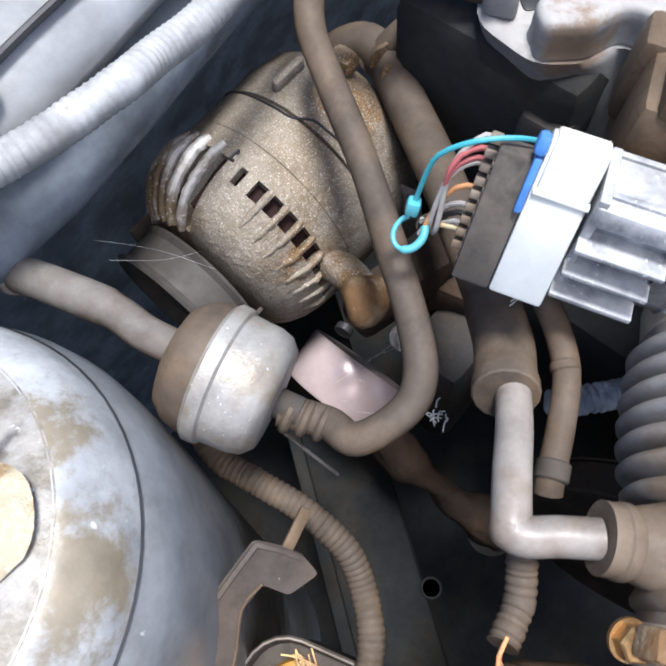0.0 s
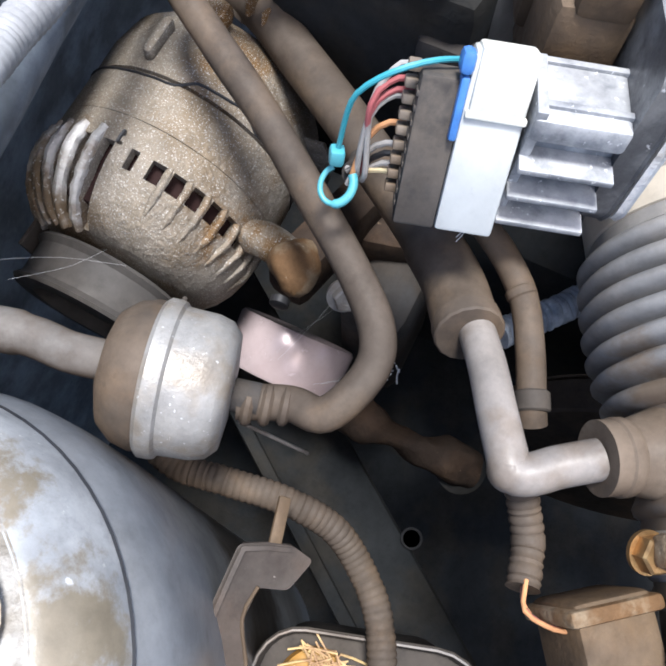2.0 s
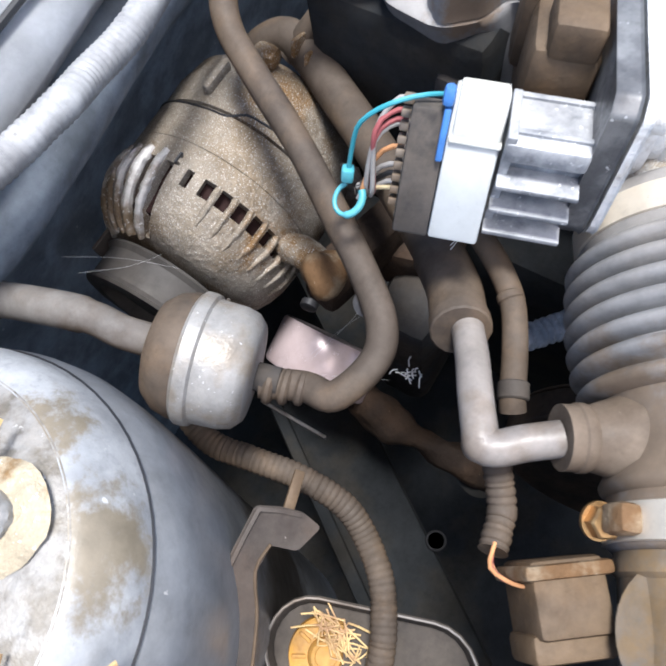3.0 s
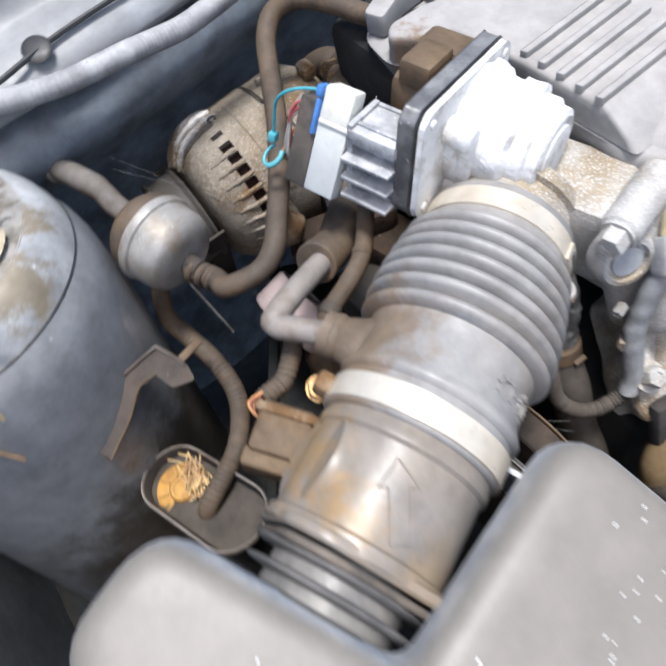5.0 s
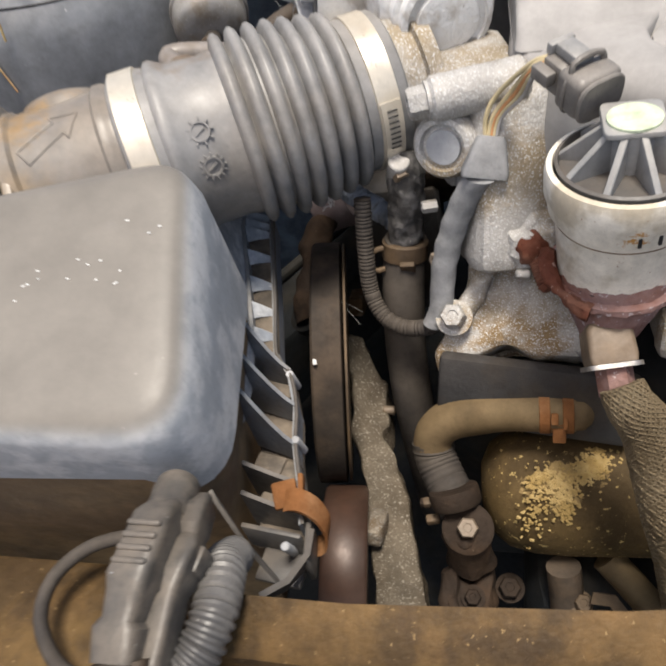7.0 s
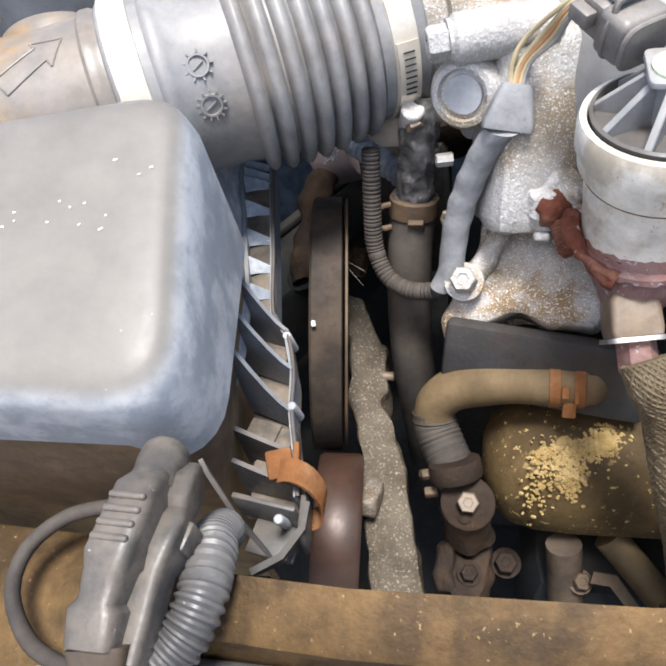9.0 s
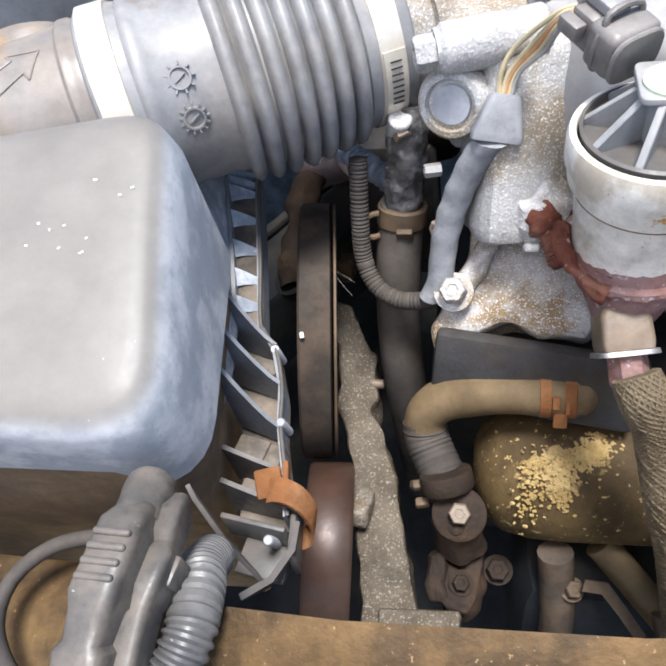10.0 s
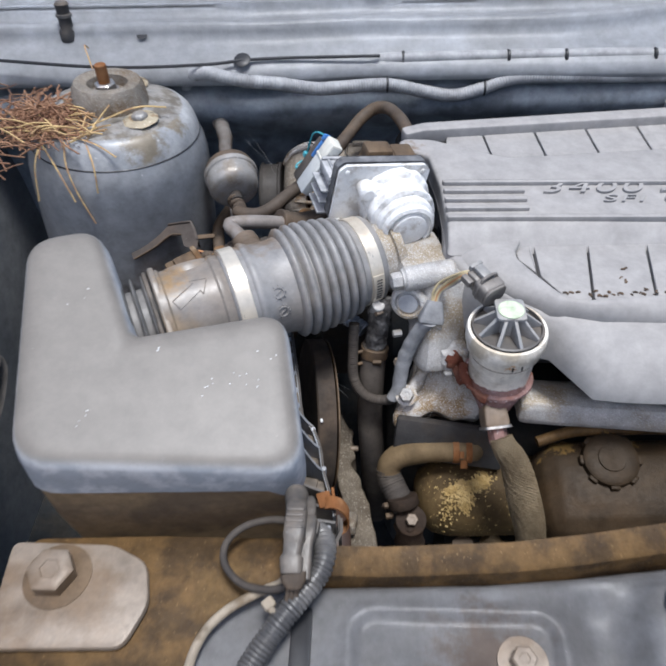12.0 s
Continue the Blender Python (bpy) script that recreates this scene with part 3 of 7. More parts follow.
# Flange colour is darker than the wing paint and carries its shade.
part("flange_panel", slab([(-0.45, 0.035), (-0.350, 0.035), (-0.315, 0.010), (-0.299, -0.045), (-0.292, -0.10), (-0.45, -0.10)], 0.735, 0.757, None, 0.02, 0.006), cover_shadow, lamp_bay)
part("rolled_seam", tube([(-0.352, 0.022, 0.757), (-0.335, 0.0, 0.7575), (-0.325, -0.036, 0.7575), (-0.322, -0.09, 0.757)], 0.0016, 8, 0.006), conduit_grey, lamp_bay, "pale rolled seam")
# ---- strut tower ----
TC = Vector((-0.230, 0.297, 0))
tm = Matrix.Translation((TC.x, TC.y, 0.88)) @ Matrix.Rotation(radians(3.5), 4, "Y") @ Matrix.Rotation(radians(-3.5), 4, "X") @ Matrix.Translation((0, 0, -0.88))
tower = thing("strut_tower", "grey painted strut tower with dirty weathered top", "strut tower", (TC.x, TC.y, 0.26), kind="structure")
part("tower_wall", lathe([(0.112, 0.27), (0.113, 0.66), (0.1135, 0.745), (0.113, 0.80), (0.1115, 0.828), (0.1085, 0.843), (0.1050, 0.851), (0.1036, 0.8545)], tm, 72), tower_paint, tower)
part("seam", lathe([(0.1039, 0.8540), (0.1043, 0.8552), (0.1034, 0.8558), (0.1028, 0.8548)], tm, 72), black_wire, tower, "thin black seam line")
part("shoulder", lathe([(0.1034, 0.8552), (0.1020, 0.8610), (0.0995, 0.8690), (0.0955, 0.8765), (0.0900, 0.8820), (0.0840, 0.8850)], tm, 72), shoulder_paint, tower, "pale worn painted shoulder")
part("tower_cap", lathe([(0.0850, 0.8846), (0.078, 0.8870), (0.066, 0.8890), (0.05, 0.8905), (0.044, 0.894), (0.0, 0.894)], tm, 72), tower_top, tower, "weathered mottled cap with dirt")
part("mount_ring", lathe([(0.046, 0.892), (0.043, 0.912), (0.039, 0.919), (0.030, 0.920), (0.024, 0.917), (0.022, 0.905), (0.0, 0.904)], tm, 48), alloy, tower, "raised weathered strut mount ring")
part("centre_nut", hexbolt((TC.x, TC.y, 0.906), (0, 0, 1), 0.013, 0.012, 0.016), steel, tower, "pale corroded centre nut")
part("stud", rod((TC.x, TC.y, 0.912), (TC.x, TC.y, 0.94), 0.007), orange_rust, tower, "pink orange rusty stud")
for k, a in enumerate((-40, 80, 200)):
    q = Vector((TC.x + 0.060 * math.cos(radians(a)), TC.y + 0.060 * math.sin(radians(a)), 0.8895 - 0.0037 * math.sin(radians(a)) - 0.0037 * math.cos(radians(a))))
    washer = part("washer", rough(lathe([(0.020, 0), (0.0215, 0.0015), (0.018, 0.0035), (0.013, 0.004), (0.0, 0.004)], axis_frame(q, (0, 0, 1)), 28), 0.0012, 160, 1), nut_crust, tower, "golden crusted washer")
    part("nut", rough(lathe([(0.0095, 0), (0.0092, 0.003), (0.0075, 0.005), (0.004, 0.006), (0, 0.0062)], axis_frame(q + Vector((0, 0, 0.0040)), (0, 0, 1)), 20), 0.0014, 240, 1), zinc, washer, "pale crusted nut")

# dry grass nest on the tower
rnd = random.Random(4)
nest = bmesh.new()
for i in range(620):
    a, d = rnd.uniform(0, 6.3), abs(rnd.gauss(0, 0.041))
    c = Vector((TC.x - 0.062 + d * math.cos(a) * 1.2, TC.y - 0.048 + d * math.sin(a) * 0.9, 0.892 + rnd.uniform(0, 0.022) * max(0.15, 1 - d / 0.05)))
    v = Vector((rnd.uniform(-1, 1), rnd.uniform(-1, 1), rnd.uniform(-0.35, 0.35))).normalized() * rnd.uniform(0.008, 0.026)
    bend = Vector((rnd.uniform(-1, 1), rnd.uniform(-1, 1), rnd.uniform(-0.5, 0.8))) * 0.005
    thick = rnd.uniform(0.0005, 0.0011)
    if c.x < -0.245:
        tube([c - v, c + bend, c + v], thick, 4, 0.01, nest)
solo("dry_grass_nest", nest, twig, "brown dead grass and twigs heaped on the tower", "debris", kind="stuff")
stems = bmesh.new()
for p in ([(-0.315, 0.236, 0.893), (-0.25, 0.226, 0.896), (-0.19, 0.262, 0.903), (-0.155, 0.275, 0.897)], [(-0.30, 0.23, 0.892), (-0.262, 0.218, 0.893), (-0.225, 0.205, 0.890), (-0.20, 0.196, 0.878)],
          [(-0.262, 0.212, 0.888), (-0.258, 0.190, 0.872), (-0.252, 0.182, 0.840), (-0.24, 0.177, 0.80)], [(-0.29, 0.215, 0.888), (-0.294, 0.190, 0.872), (-0.30, 0.18, 0.83)],
          [(-0.235, 0.207, 0.887), (-0.224, 0.184, 0.872), (-0.226, 0.178, 0.842)], [(-0.29, 0.213, 0.887), (-0.268, 0.186, 0.868), (-0.256, 0.178, 0.83)],
          [(-0.28, 0.40, 0.915), (-0.272, 0.37, 0.93), (-0.262, 0.35, 0.91)], [(-0.33, 0.23, 0.895), (-0.29, 0.216, 0.893), (-0.24, 0.222, 0.896)]):
    tube(p, 0.0010, 5, 0.006, stems)
for i in range(40):
    c = Vector((rnd.uniform(-0.33, -0.225), rnd.uniform(0.205, 0.26), 0.893 + rnd.uniform(0, 0.012)))
    v = Vector((rnd.uniform(-1, 1), rnd.uniform(-0.5, 0.5), rnd.uniform(-0.1, 0.25))).normalized() * rnd.uniform(0.01, 0.03)
    tube([c - v, c + Vector((0, 0, 0.003)), c + v], 0.0009, 4, 0.012, stems)
solo("straw_stems", stems, straw, "pale dry straw stems hanging over the tower edge", "debris", kind="stuff")

# ---- cables along the cowl ----
CAB = [(-0.165, 0.405, 0.845), (-0.152, 0.385, 0.878), (-0.128, 0.372, 0.893), (-0.108, 0.366, 0.892), (-0.074, 0.362, 0.886), (-0.031, 0.358, 0.884), (-0.007, 0.364, 0.877), (0.02, 0.367, 0.872), (0.048, 0.370, 0.872), (0.11, 0.388, 0.866), (0.16, 0.396, 0.852), (0.20, 0.402, 0.843),
       (0.24, 0.404, 0.852), (0.29, 0.412, 0.862), (0.42, 0.415, 0.861), (0.62, 0.42, 0.86)]
loom = thing("wiring_conduit", "pale grey corrugated wiring conduit along the cowl", "conduit", CAB[0], "conduits along the cowl")
part("conduit_tube", tube(CAB, ribbed(0.0086, 0.0036, 0.03), 14, 0.0012), conduit_grey, loom)
for i in (9, 12):
    part("cable_tie", rod(Vector(CAB[i]) - Vector((0.0015, 0, 0)), Vector(CAB[i]) + Vector((0.0015, 0, 0)), 0.0100), black_wire, loom, "black cable tie")
CAB2 = [(0.0, 0.425, 0.872), (0.05, 0.423, 0.878), (0.12, 0.425, 0.884), (0.25, 0.428, 0.884), (0.40, 0.430, 0.884), (0.62, 0.43, 0.88)]
loom2 = thing("wiring_conduit", "smooth pale grey cable sleeve with black ties", "conduit", CAB2[0], "conduits along the cowl")
part("conduit_tube", tube(CAB2, 0.0085, 14, 0.006), conduit_grey, loom2)
for x in (0.131, 0.27, 0.345, 0.46):
    part("cable_tie", rod((x - 0.002, 0.4265, 0.884), (x + 0.002, 0.4265, 0.884), 0.0098), black_wire, loom2, "black cable tie")
solo("black_cable", tube([(-0.40, 0.375, 0.912), (-0.25, 0.365, 0.905), (-0.13, 0.372, 0.9035), (-0.05, 0.395, 0.900), (0.1, 0.415, 0.893)], 0.0022, 8), black_wire, "thin black cable along the cowl", "cable")

# ---- air filter box ----
LN = Vector((0.1266, -0.2665, 0.9555)).normalized()
LC = Vector((-0.0965, -0.0516, 0.8730))
LU = (Vector((0.957, 0.29, 0)) - LN * LN.dot(Vector((0.957, 0.29, 0)))).normalized()
LV = LN.cross(LU)
LM = Matrix((LU, LV, LN)).transposed().to_4x4()
LM.translation = LC


def on_lid(x, y):
    z = LC.z - (LN.x * (x - LC.x) + LN.y * (y - LC.y)) / LN.z
    q = LM.inverted() @ Vector((x, y, z))
    return (q.x, q.y)


LID = [on_lid(*p) for p in ((-0.222, 0.008), (-0.189, -0.186), (0.030, -0.172), (0.006, -0.042), (-0.121, -0.080), (-0.171, 0.026))]
box = thing("air_filter_box", "dusty grey plastic air filter box with L-shaped lid", "air filter box", (-0.1, -0.1, 0.55))
rings = []
CR = [0.026, 0.034, 0.034, 0.026, 0.010, 0.024]
for d, h in ((0.022, 0.0012), (0.013, 0.0010), (0.008, 0.0), (0.0042, -0.0018), (0.0015, -0.0050), (-0.0002, -0.010), (-0.0025, -0.024)):
    rings.append([LM @ Vector((p.x, p.y, h)) for p in round_poly(offset_poly(LID, d - 0.006), [max(0.006, r - d * 0.6) for r in CR], 7)])
def rim_z(p):
    k = min(1.0, max(0.0, (-0.11 - p.y) / 0.05))
    return 0.766 + 0.024 * k * k * (3 - 2 * k) * min(1.0, max(0.0, (0.020 - p.x) / 0.03))


low = [LM @ Vector((p.x, p.y, -0.045)) for p in round_poly(offset_poly(LID, -0.0105), [r + 0.002 for r in CR], 7)]
low = [Vector((p.x, p.y, rim_z(p))) for p in low]
for t in (0.33, 0.66, 1.0):
    rings.append([a.lerp(b, t) for a, b in zip(rings[6], low)])
lid = part("lid", ring_loft(rings[::-1], cap0=False), lid_plastic, box, "dusty warm grey lid, flanks glossy with sky light in their colour", smooth=50)
rimpts = [Vector((p.x, p.y)) for p in low]
def rim_ring(d, z):
    return [Vector((p.x, p.y, rim_z(p) + z - 0.732)) for p in offset_poly(rimpts, d)]
def tray_ring(d, z):
    """The tray steps in under the lid at the engine side and stays flush in front."""
    flush, deep = rim_ring(0.002, z), rim_ring(d, z)
    return [b.lerp(a, max(0.0, min(1.0, (-0.15 - b.y) / 0.02))) for a, b in zip(flush, deep)]


part("rim", ring_loft([tray_ring(0.018, 0.735), tray_ring(0.013, 0.733), tray_ring(0.0125, 0.731), tray_ring(0.0125, 0.726), tray_ring(0.018, 0.725)]), tray_grime, box, "dark moulded joint rim")
part("lower_body", ring_loft([tray_ring(0.004, 0.728), tray_ring(0.012, 0.68), tray_ring(0.022, 0.60), tray_ring(0.030, 0.50)]), tray_grime, box, "brown grimy lower tray")

# ledge on the engine side: strip with small webs, deep pockets with large curved webs
LOUT = [Vector(p) for p in ((0.000, 0.060, 0.748), (0.003, 0.043, 0.745), (0.012, -0.006, 0.730), (0.019, -0.046, 0.719), (0.030, -0.059, 0.717), (0.039, -0.084, 0.716), (0.043, -0.108, 0.715), (0.051, -0.135, 0.714), (0.056, -0.156, 0.713))]
LIN = [Vector(p) for p in ((-0.022, 0.064, 0.748), (-0.020, 0.048, 0.745), (-0.008, 0.000, 0.731), (0.002, -0.043, 0.719), (0.002, -0.056, 0.717), (0.010, -0.086, 0.716), (0.018, -0.112, 0.715), (0.024, -0.140, 0.714), (0.026, -0.160, 0.713))]
DROP = Vector((0, 0, -0.018))
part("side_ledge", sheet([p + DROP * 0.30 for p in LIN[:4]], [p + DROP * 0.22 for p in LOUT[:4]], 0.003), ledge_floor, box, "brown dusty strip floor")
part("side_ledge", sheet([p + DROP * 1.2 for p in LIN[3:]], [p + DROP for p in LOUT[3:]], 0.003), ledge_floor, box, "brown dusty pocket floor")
part("lip_wall", sheet(LOUT, [p + DROP * 1.3 for p in LOUT], 0.0020), ledge_plastic, box, "thin outer lip wall")
part("ledge_lip", tube(LOUT, 0.0012, 8, 0.006), rib_plastic, box, "thin raised lip")
part("inner_rail", sheet([p + Vector((0, 0, 0.003)) for p in LIN[:4]], [p + DROP * 0.5 for p in LIN[:4]], 0.0024), ledge_plastic, box, "raised rail beside the strip")
part("flank_panel", sheet([Vector((-0.030, 0.046, 0.800)), Vector((-0.020, 0.010, 0.794)), Vector((-0.006, -0.022, 0.784)), Vector((0.004, -0.052, 0.770))], [Vector((-0.023, 0.062, 0.748)), Vector((-0.0155, 0.030, 0.740)), Vector((-0.006, -0.008, 0.730)), Vector((0.000, -0.044, 0.720))], 0.003), frosted, box, "smooth blue grey panel below the lid")

part("flank_panel", sheet([Vector((0.002, -0.046, 0.774)), Vector((0.008, -0.080, 0.774)), Vector((0.014, -0.112, 0.774)), Vector((0.018, -0.140, 0.776))], [Vector((0.002, -0.044, 0.720)), Vector((0.0085, -0.078, 0.722)), Vector((0.0120, -0.104, 0.728)), Vector((0.0150, -0.128, 0.742))], 0.003), frosted, box, "frosted lower flank")


def gusset(a, b, z1, z0, thick=0.0022, dip=0.5):
    """A web from the flank down to the lip, its upper edge a hollow curve."""
    a, b = Vector(a), Vector(b)
    top = [a.lerp(b, t) + Vector((0, 0, z1 + (b.z - z1) * (1 - (1 - t) ** (1 + dip)) - a.lerp(b, t).z)) for t in (0, 0.2, 0.4, 0.6, 0.8, 1.0)]
    return sheet(top, [Vector((p.x, p.y, z0)) for p in top], thick)


for a, b in (((0.000, -0.046, 0.717), (0.0295, -0.0580, 0.717)), ((0.006, -0.073, 0.716), (0.0385, -0.0840, 0.716)), ((0.014, -0.100, 0.715), (0.0430, -0.1100, 0.715))):
    part("gusset", gusset(a, b, 0.770, 0.698), ledge_plastic, box, "curved moulded web")
# Front pocket walls are darker than the other webs; recess shade is coloured in.
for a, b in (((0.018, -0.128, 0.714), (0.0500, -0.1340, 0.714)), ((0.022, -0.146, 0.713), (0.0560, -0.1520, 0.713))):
    part("gusset", gusset(a, b, 0.724, 0.690, 0.0024, 0.2), rib_plastic, box, "pocket wall, recess shade in its colour")
for k in range(7):
    # small wedges: a level upper edge, a face sloping down into the strip
    t = 0.10 + 0.42 * k
    i = int(t)
    a, b = LIN[i].lerp(LIN[i + 1], t - i), LOUT[i].lerp(LOUT[i + 1], t - i)
    part("web", sheet([a + Vector((0, 0, 0.0022)), a.lerp(b, 0.5) + Vector((0, -0.001, 0.001)), b + Vector((0, -0.002, -0.001))], [a + Vector((0, -0.011, -0.0055)), a.lerp(b, 0.5) + Vector((0, -0.006, -0.005)), b + Vector((0, -0.0025, -0.005))], 0.0012), frosted, box, "small frosted wedge")
for c, s_ in (((0.024, -0.066, 0.704), (0.016, 0.010, 0.010)), ((0.028, -0.118, 0.703), (0.018, 0.012, 0.012)), ((0.040, -0.122, 0.702), (0.010, 0.014, 0.010)), ((0.034, -0.140, 0.702), (0.014, 0.008, 0.012))):
    part("pocket_block", rbox(s_, pose(*c, 0, 0, -12), 0.0015), ledge_floor, box)
for p in ((0.0187, -0.047, 0.7165), (0.0300, -0.0600, 0.7160), (0.0430, -0.1065, 0.7150), (0.0500, -0.1690, 0.7140)):
    part("pin", lathe([(0.0026, -0.02), (0.0026, 0.001), (0.0020, 0.0018), (0, 0.0020)], axis_frame(Vector(p), (0.05, -0.3, 1)), 14), milky, box, "pale round moulded pin")
# Open pocket coloured dark for the shade inside it.
part("end_block", gather(rbox((0.034, 0.003, 0.022), pose(0.040, -0.161, 0.704, 0, 0, -8), 0.001), rbox((0.003, 0.022, 0.022), pose(0.060, -0.165, 0.702, 0, 0, 6), 0.001), rbox((0.026, 0.018, 0.003), pose(0.044, -0.172, 0.694, 0, 0, -8), 0.001)), rib_plastic, box, "open pocket, recess shade in its colour")
orange = thing("rusty_clip", "orange rusty spring clip on the filter box", "clip", (0.055, -0.14, 0.68))
band = spline([(0.0465, -0.1475, 0.7215), (0.0530, -0.1480, 0.7240), (0.0620, -0.1500, 0.7195), (0.0675, -0.1540, 0.7090), (0.0655, -0.1575, 0.6980), (0.0600, -0.1590, 0.6940)], 0.003)
part("clip_band", ring_loft([[q + Vector(o) for o in ((0, 0.0058, 0.0010), (0, -0.0058, -0.0012), (0.0014, -0.0058, 0.0), (0.0014, 0.0058, 0.0020))] for q in band]), orange_rust, orange, "curved rusty band")
part("clip_foot", gather(rbox((0.0135, 0.0150, 0.004), axis_frame((0.0455, -0.1425, 0.7190), (0.1, -0.25, 1), (1, 0.35, 0)), 0.0015), rbox((0.0030, 0.0150, 0.008), axis_frame((0.0535, -0.1385, 0.7190), (0.1, -0.25, 1), (1, 0.15, 0)), 0.001)), orange_rust, orange)
# front bracket strut from the lid to the rail
solo("stay_strip", sheet([Vector((0.0275, -0.170, 0.770)), Vector((0.0375, -0.180, 0.743)), Vector((0.0480, -0.1865, 0.716))], [Vector((0.0310, -0.1745, 0.767)), Vector((0.0405, -0.1835, 0.741)), Vector((0.0500, -0.1885, 0.715))], 0.002), rib_plastic, "thin dark plastic stay beside the filter box", "stay")
solo("curved_bracket", sheet([Vector(p) for p in ((0.0600, -0.158, 0.714), (0.0610, -0.172, 0.716), (0.0560, -0.188, 0.722), (0.0470, -0.199, 0.730))], [Vector(p) for p in ((0.0570, -0.160, 0.700), (0.0560, -0.174, 0.702), (0.0500, -0.186, 0.706), (0.0420, -0.194, 0.712))], 0.003), rib_plastic, "curved dusty bracket below the filter box", "bracket")

# ---- intake duct from the filter box to the throttle ----
DN0, DN1 = Vector((0.909, 0.417, 0.008)).normalized(), Vector((0.884, 0.467, -0.014)).normalized()
C0, C1 = Vector((-0.0452, 0.0212, 0.8235)), Vector((0.0745, 0.0895, 0.8143))
D0, DD = C0 + DN0 * 0.004, DN0
DM = axis_frame(D0, DN0, (0.05, -0.6, 0.8))


def duct_frame(s):
    """The duct's middle line and way at a length from the sensor end: straight, a gentle bend, straight."""
    t, span = (s + 0.004) / 0.138, (C1 - C0).length
    if t <= 0:
        return axis_frame(C0 + DN0 * (s + 0.004), DN0, (0.05, -0.6, 0.8))
    if t >= 1:
        return axis_frame(C1 + DN1 * (s - 0.134), DN1, (0.05, -0.6, 0.8))
    h0, h1, h2, h3 = 2 * t ** 3 - 3 * t * t + 1, t ** 3 - 2 * t * t + t, 3 * t * t - 2 * t ** 3, t ** 3 - t * t
    return axis_frame(C0 * h0 + DN0 * span * h1 + C1 * h2 + DN1 * span * h3, DN0.lerp(DN1, t), (0.05, -0.6, 0.8))


def dp(s, r=0.0, a=0.0):
    """A place on the duct: length along it, distance from its axis, angle in degrees."""
    return duct_frame(s) @ Vector((r * math.cos(radians(a)), r * math.sin(radians(a)), 0))


def duct_lathe(profile, seg=72):
    return ring_loft([[dp(s, r, 360 * k / seg) for k in range(seg)] for r, s in profile])


duct = thing("intake_duct", "grey ribbed rubber intake duct with steel clamps", "intake duct", dp(0.02))
prof = [(0.0485, -0.014), (0.0508, -0.012), (0.0510, 0.004), (0.0500, 0.008), (0.0525, 0.010), (0.0530, 0.0125), (0.0515, 0.0155), (0.0492, 0.020), (0.0486, 0.040), (0.0495, 0.044)]
for i in range(7):
    s0 = 0.049 + i * 0.0105
    R = (0.0575, 0.0588, 0.0588, 0.0582, 0.0570, 0.0556, 0.0538)[i]
    prof += [(R - 0.0075, s0 - 0.001), (R - 0.002, s0 + 0.0005), (R, s0 + 0.0026), (R, s0 + 0.0044), (R - 0.002, s0 + 0.0066), (R - 0.0075, s0 + 0.0082)]
prof += [(0.0475, 0.121), (0.0470, 0.124), (0.0470, 0.146), (0.045, 0.148)]
part("bellows", duct_lathe(prof), duct_rubber, duct, "ribbed grey rubber bellows", smooth=60)
for s, r, w in ((-0.004, 0.0523, 0.0150), (0.134, 0.0482, 0.0143)):
    part("clamp_band", duct_lathe([(r - 0.001, s - w / 2), (r, s - w / 2 + 0.0005), (r, s + w / 2 - 0.0005), (r - 0.001, s + w / 2)]), band_steel, duct, "bright steel clamp band")
# worm screws
WA = 84
ws = dp(0.134, 0.0535, WA)
wt = (dp(0.134, 0.0505, WA + 4) - dp(0.134, 0.0505, WA - 4)).normalized()
part("clamp_screw", rod(ws - wt * 0.004, ws + wt * 0.019, 0.0068, 18), cast_bright, duct, "worm screw housing")
part("screw_head", hexbolt(ws + wt * 0.004 + (ws - dp(0.134)).normalized() * 0.004, (ws - dp(0.134)).normalized(), 0.0056, 0.005), dusty_plate, duct)
strap = []
for a in range(WA - 42, WA - 11, 4):
    strap.append(rbox((0.0013, 0.0006, 0.0062), duct_frame(0.134) @ Matrix.Rotation(radians(a), 4, "Z") @ pose(0.0497, 0, 0), 0))
part("band_slots", gather(*strap), black_wire, duct, "row of dark slots in the band", smooth=0)
part("band_tail", ring_loft([[dp(0.134 + w, r, a) for r, w in ((0.0482, -0.0062), (0.0496, -0.0060), (0.0496, 0.0060), (0.0482, 0.0062))] for a in range(WA - 48, WA, 4)]), band_steel, duct, "overlapping band end")
bs = dp(-0.004, 0.059, -112)
part("brass_screw", gather(hexbolt(bs - Vector((0, 0, 0.004)), (-0.1, -0.35, 0.93), 0.0068, 0.008, 0.0078), rbox((0.012, 0.0016, 0.001), axis_frame(bs + Vector((-0.0003, -0.0012, 0.0037)), (-0.1, -0.35, 0.93), (1, 0.5, 0)), 0)), brass, duct, "slotted brass clamp screw")
part("screw_housing", rbox((0.012, 0.014, 0.011), axis_frame(dp(-0.004, 0.0555, -103), dp(-0.004, 0.05, -103) - dp(-0.004), DD), 0.003), rust_alloy, duct, "dirty brown clamp housing")
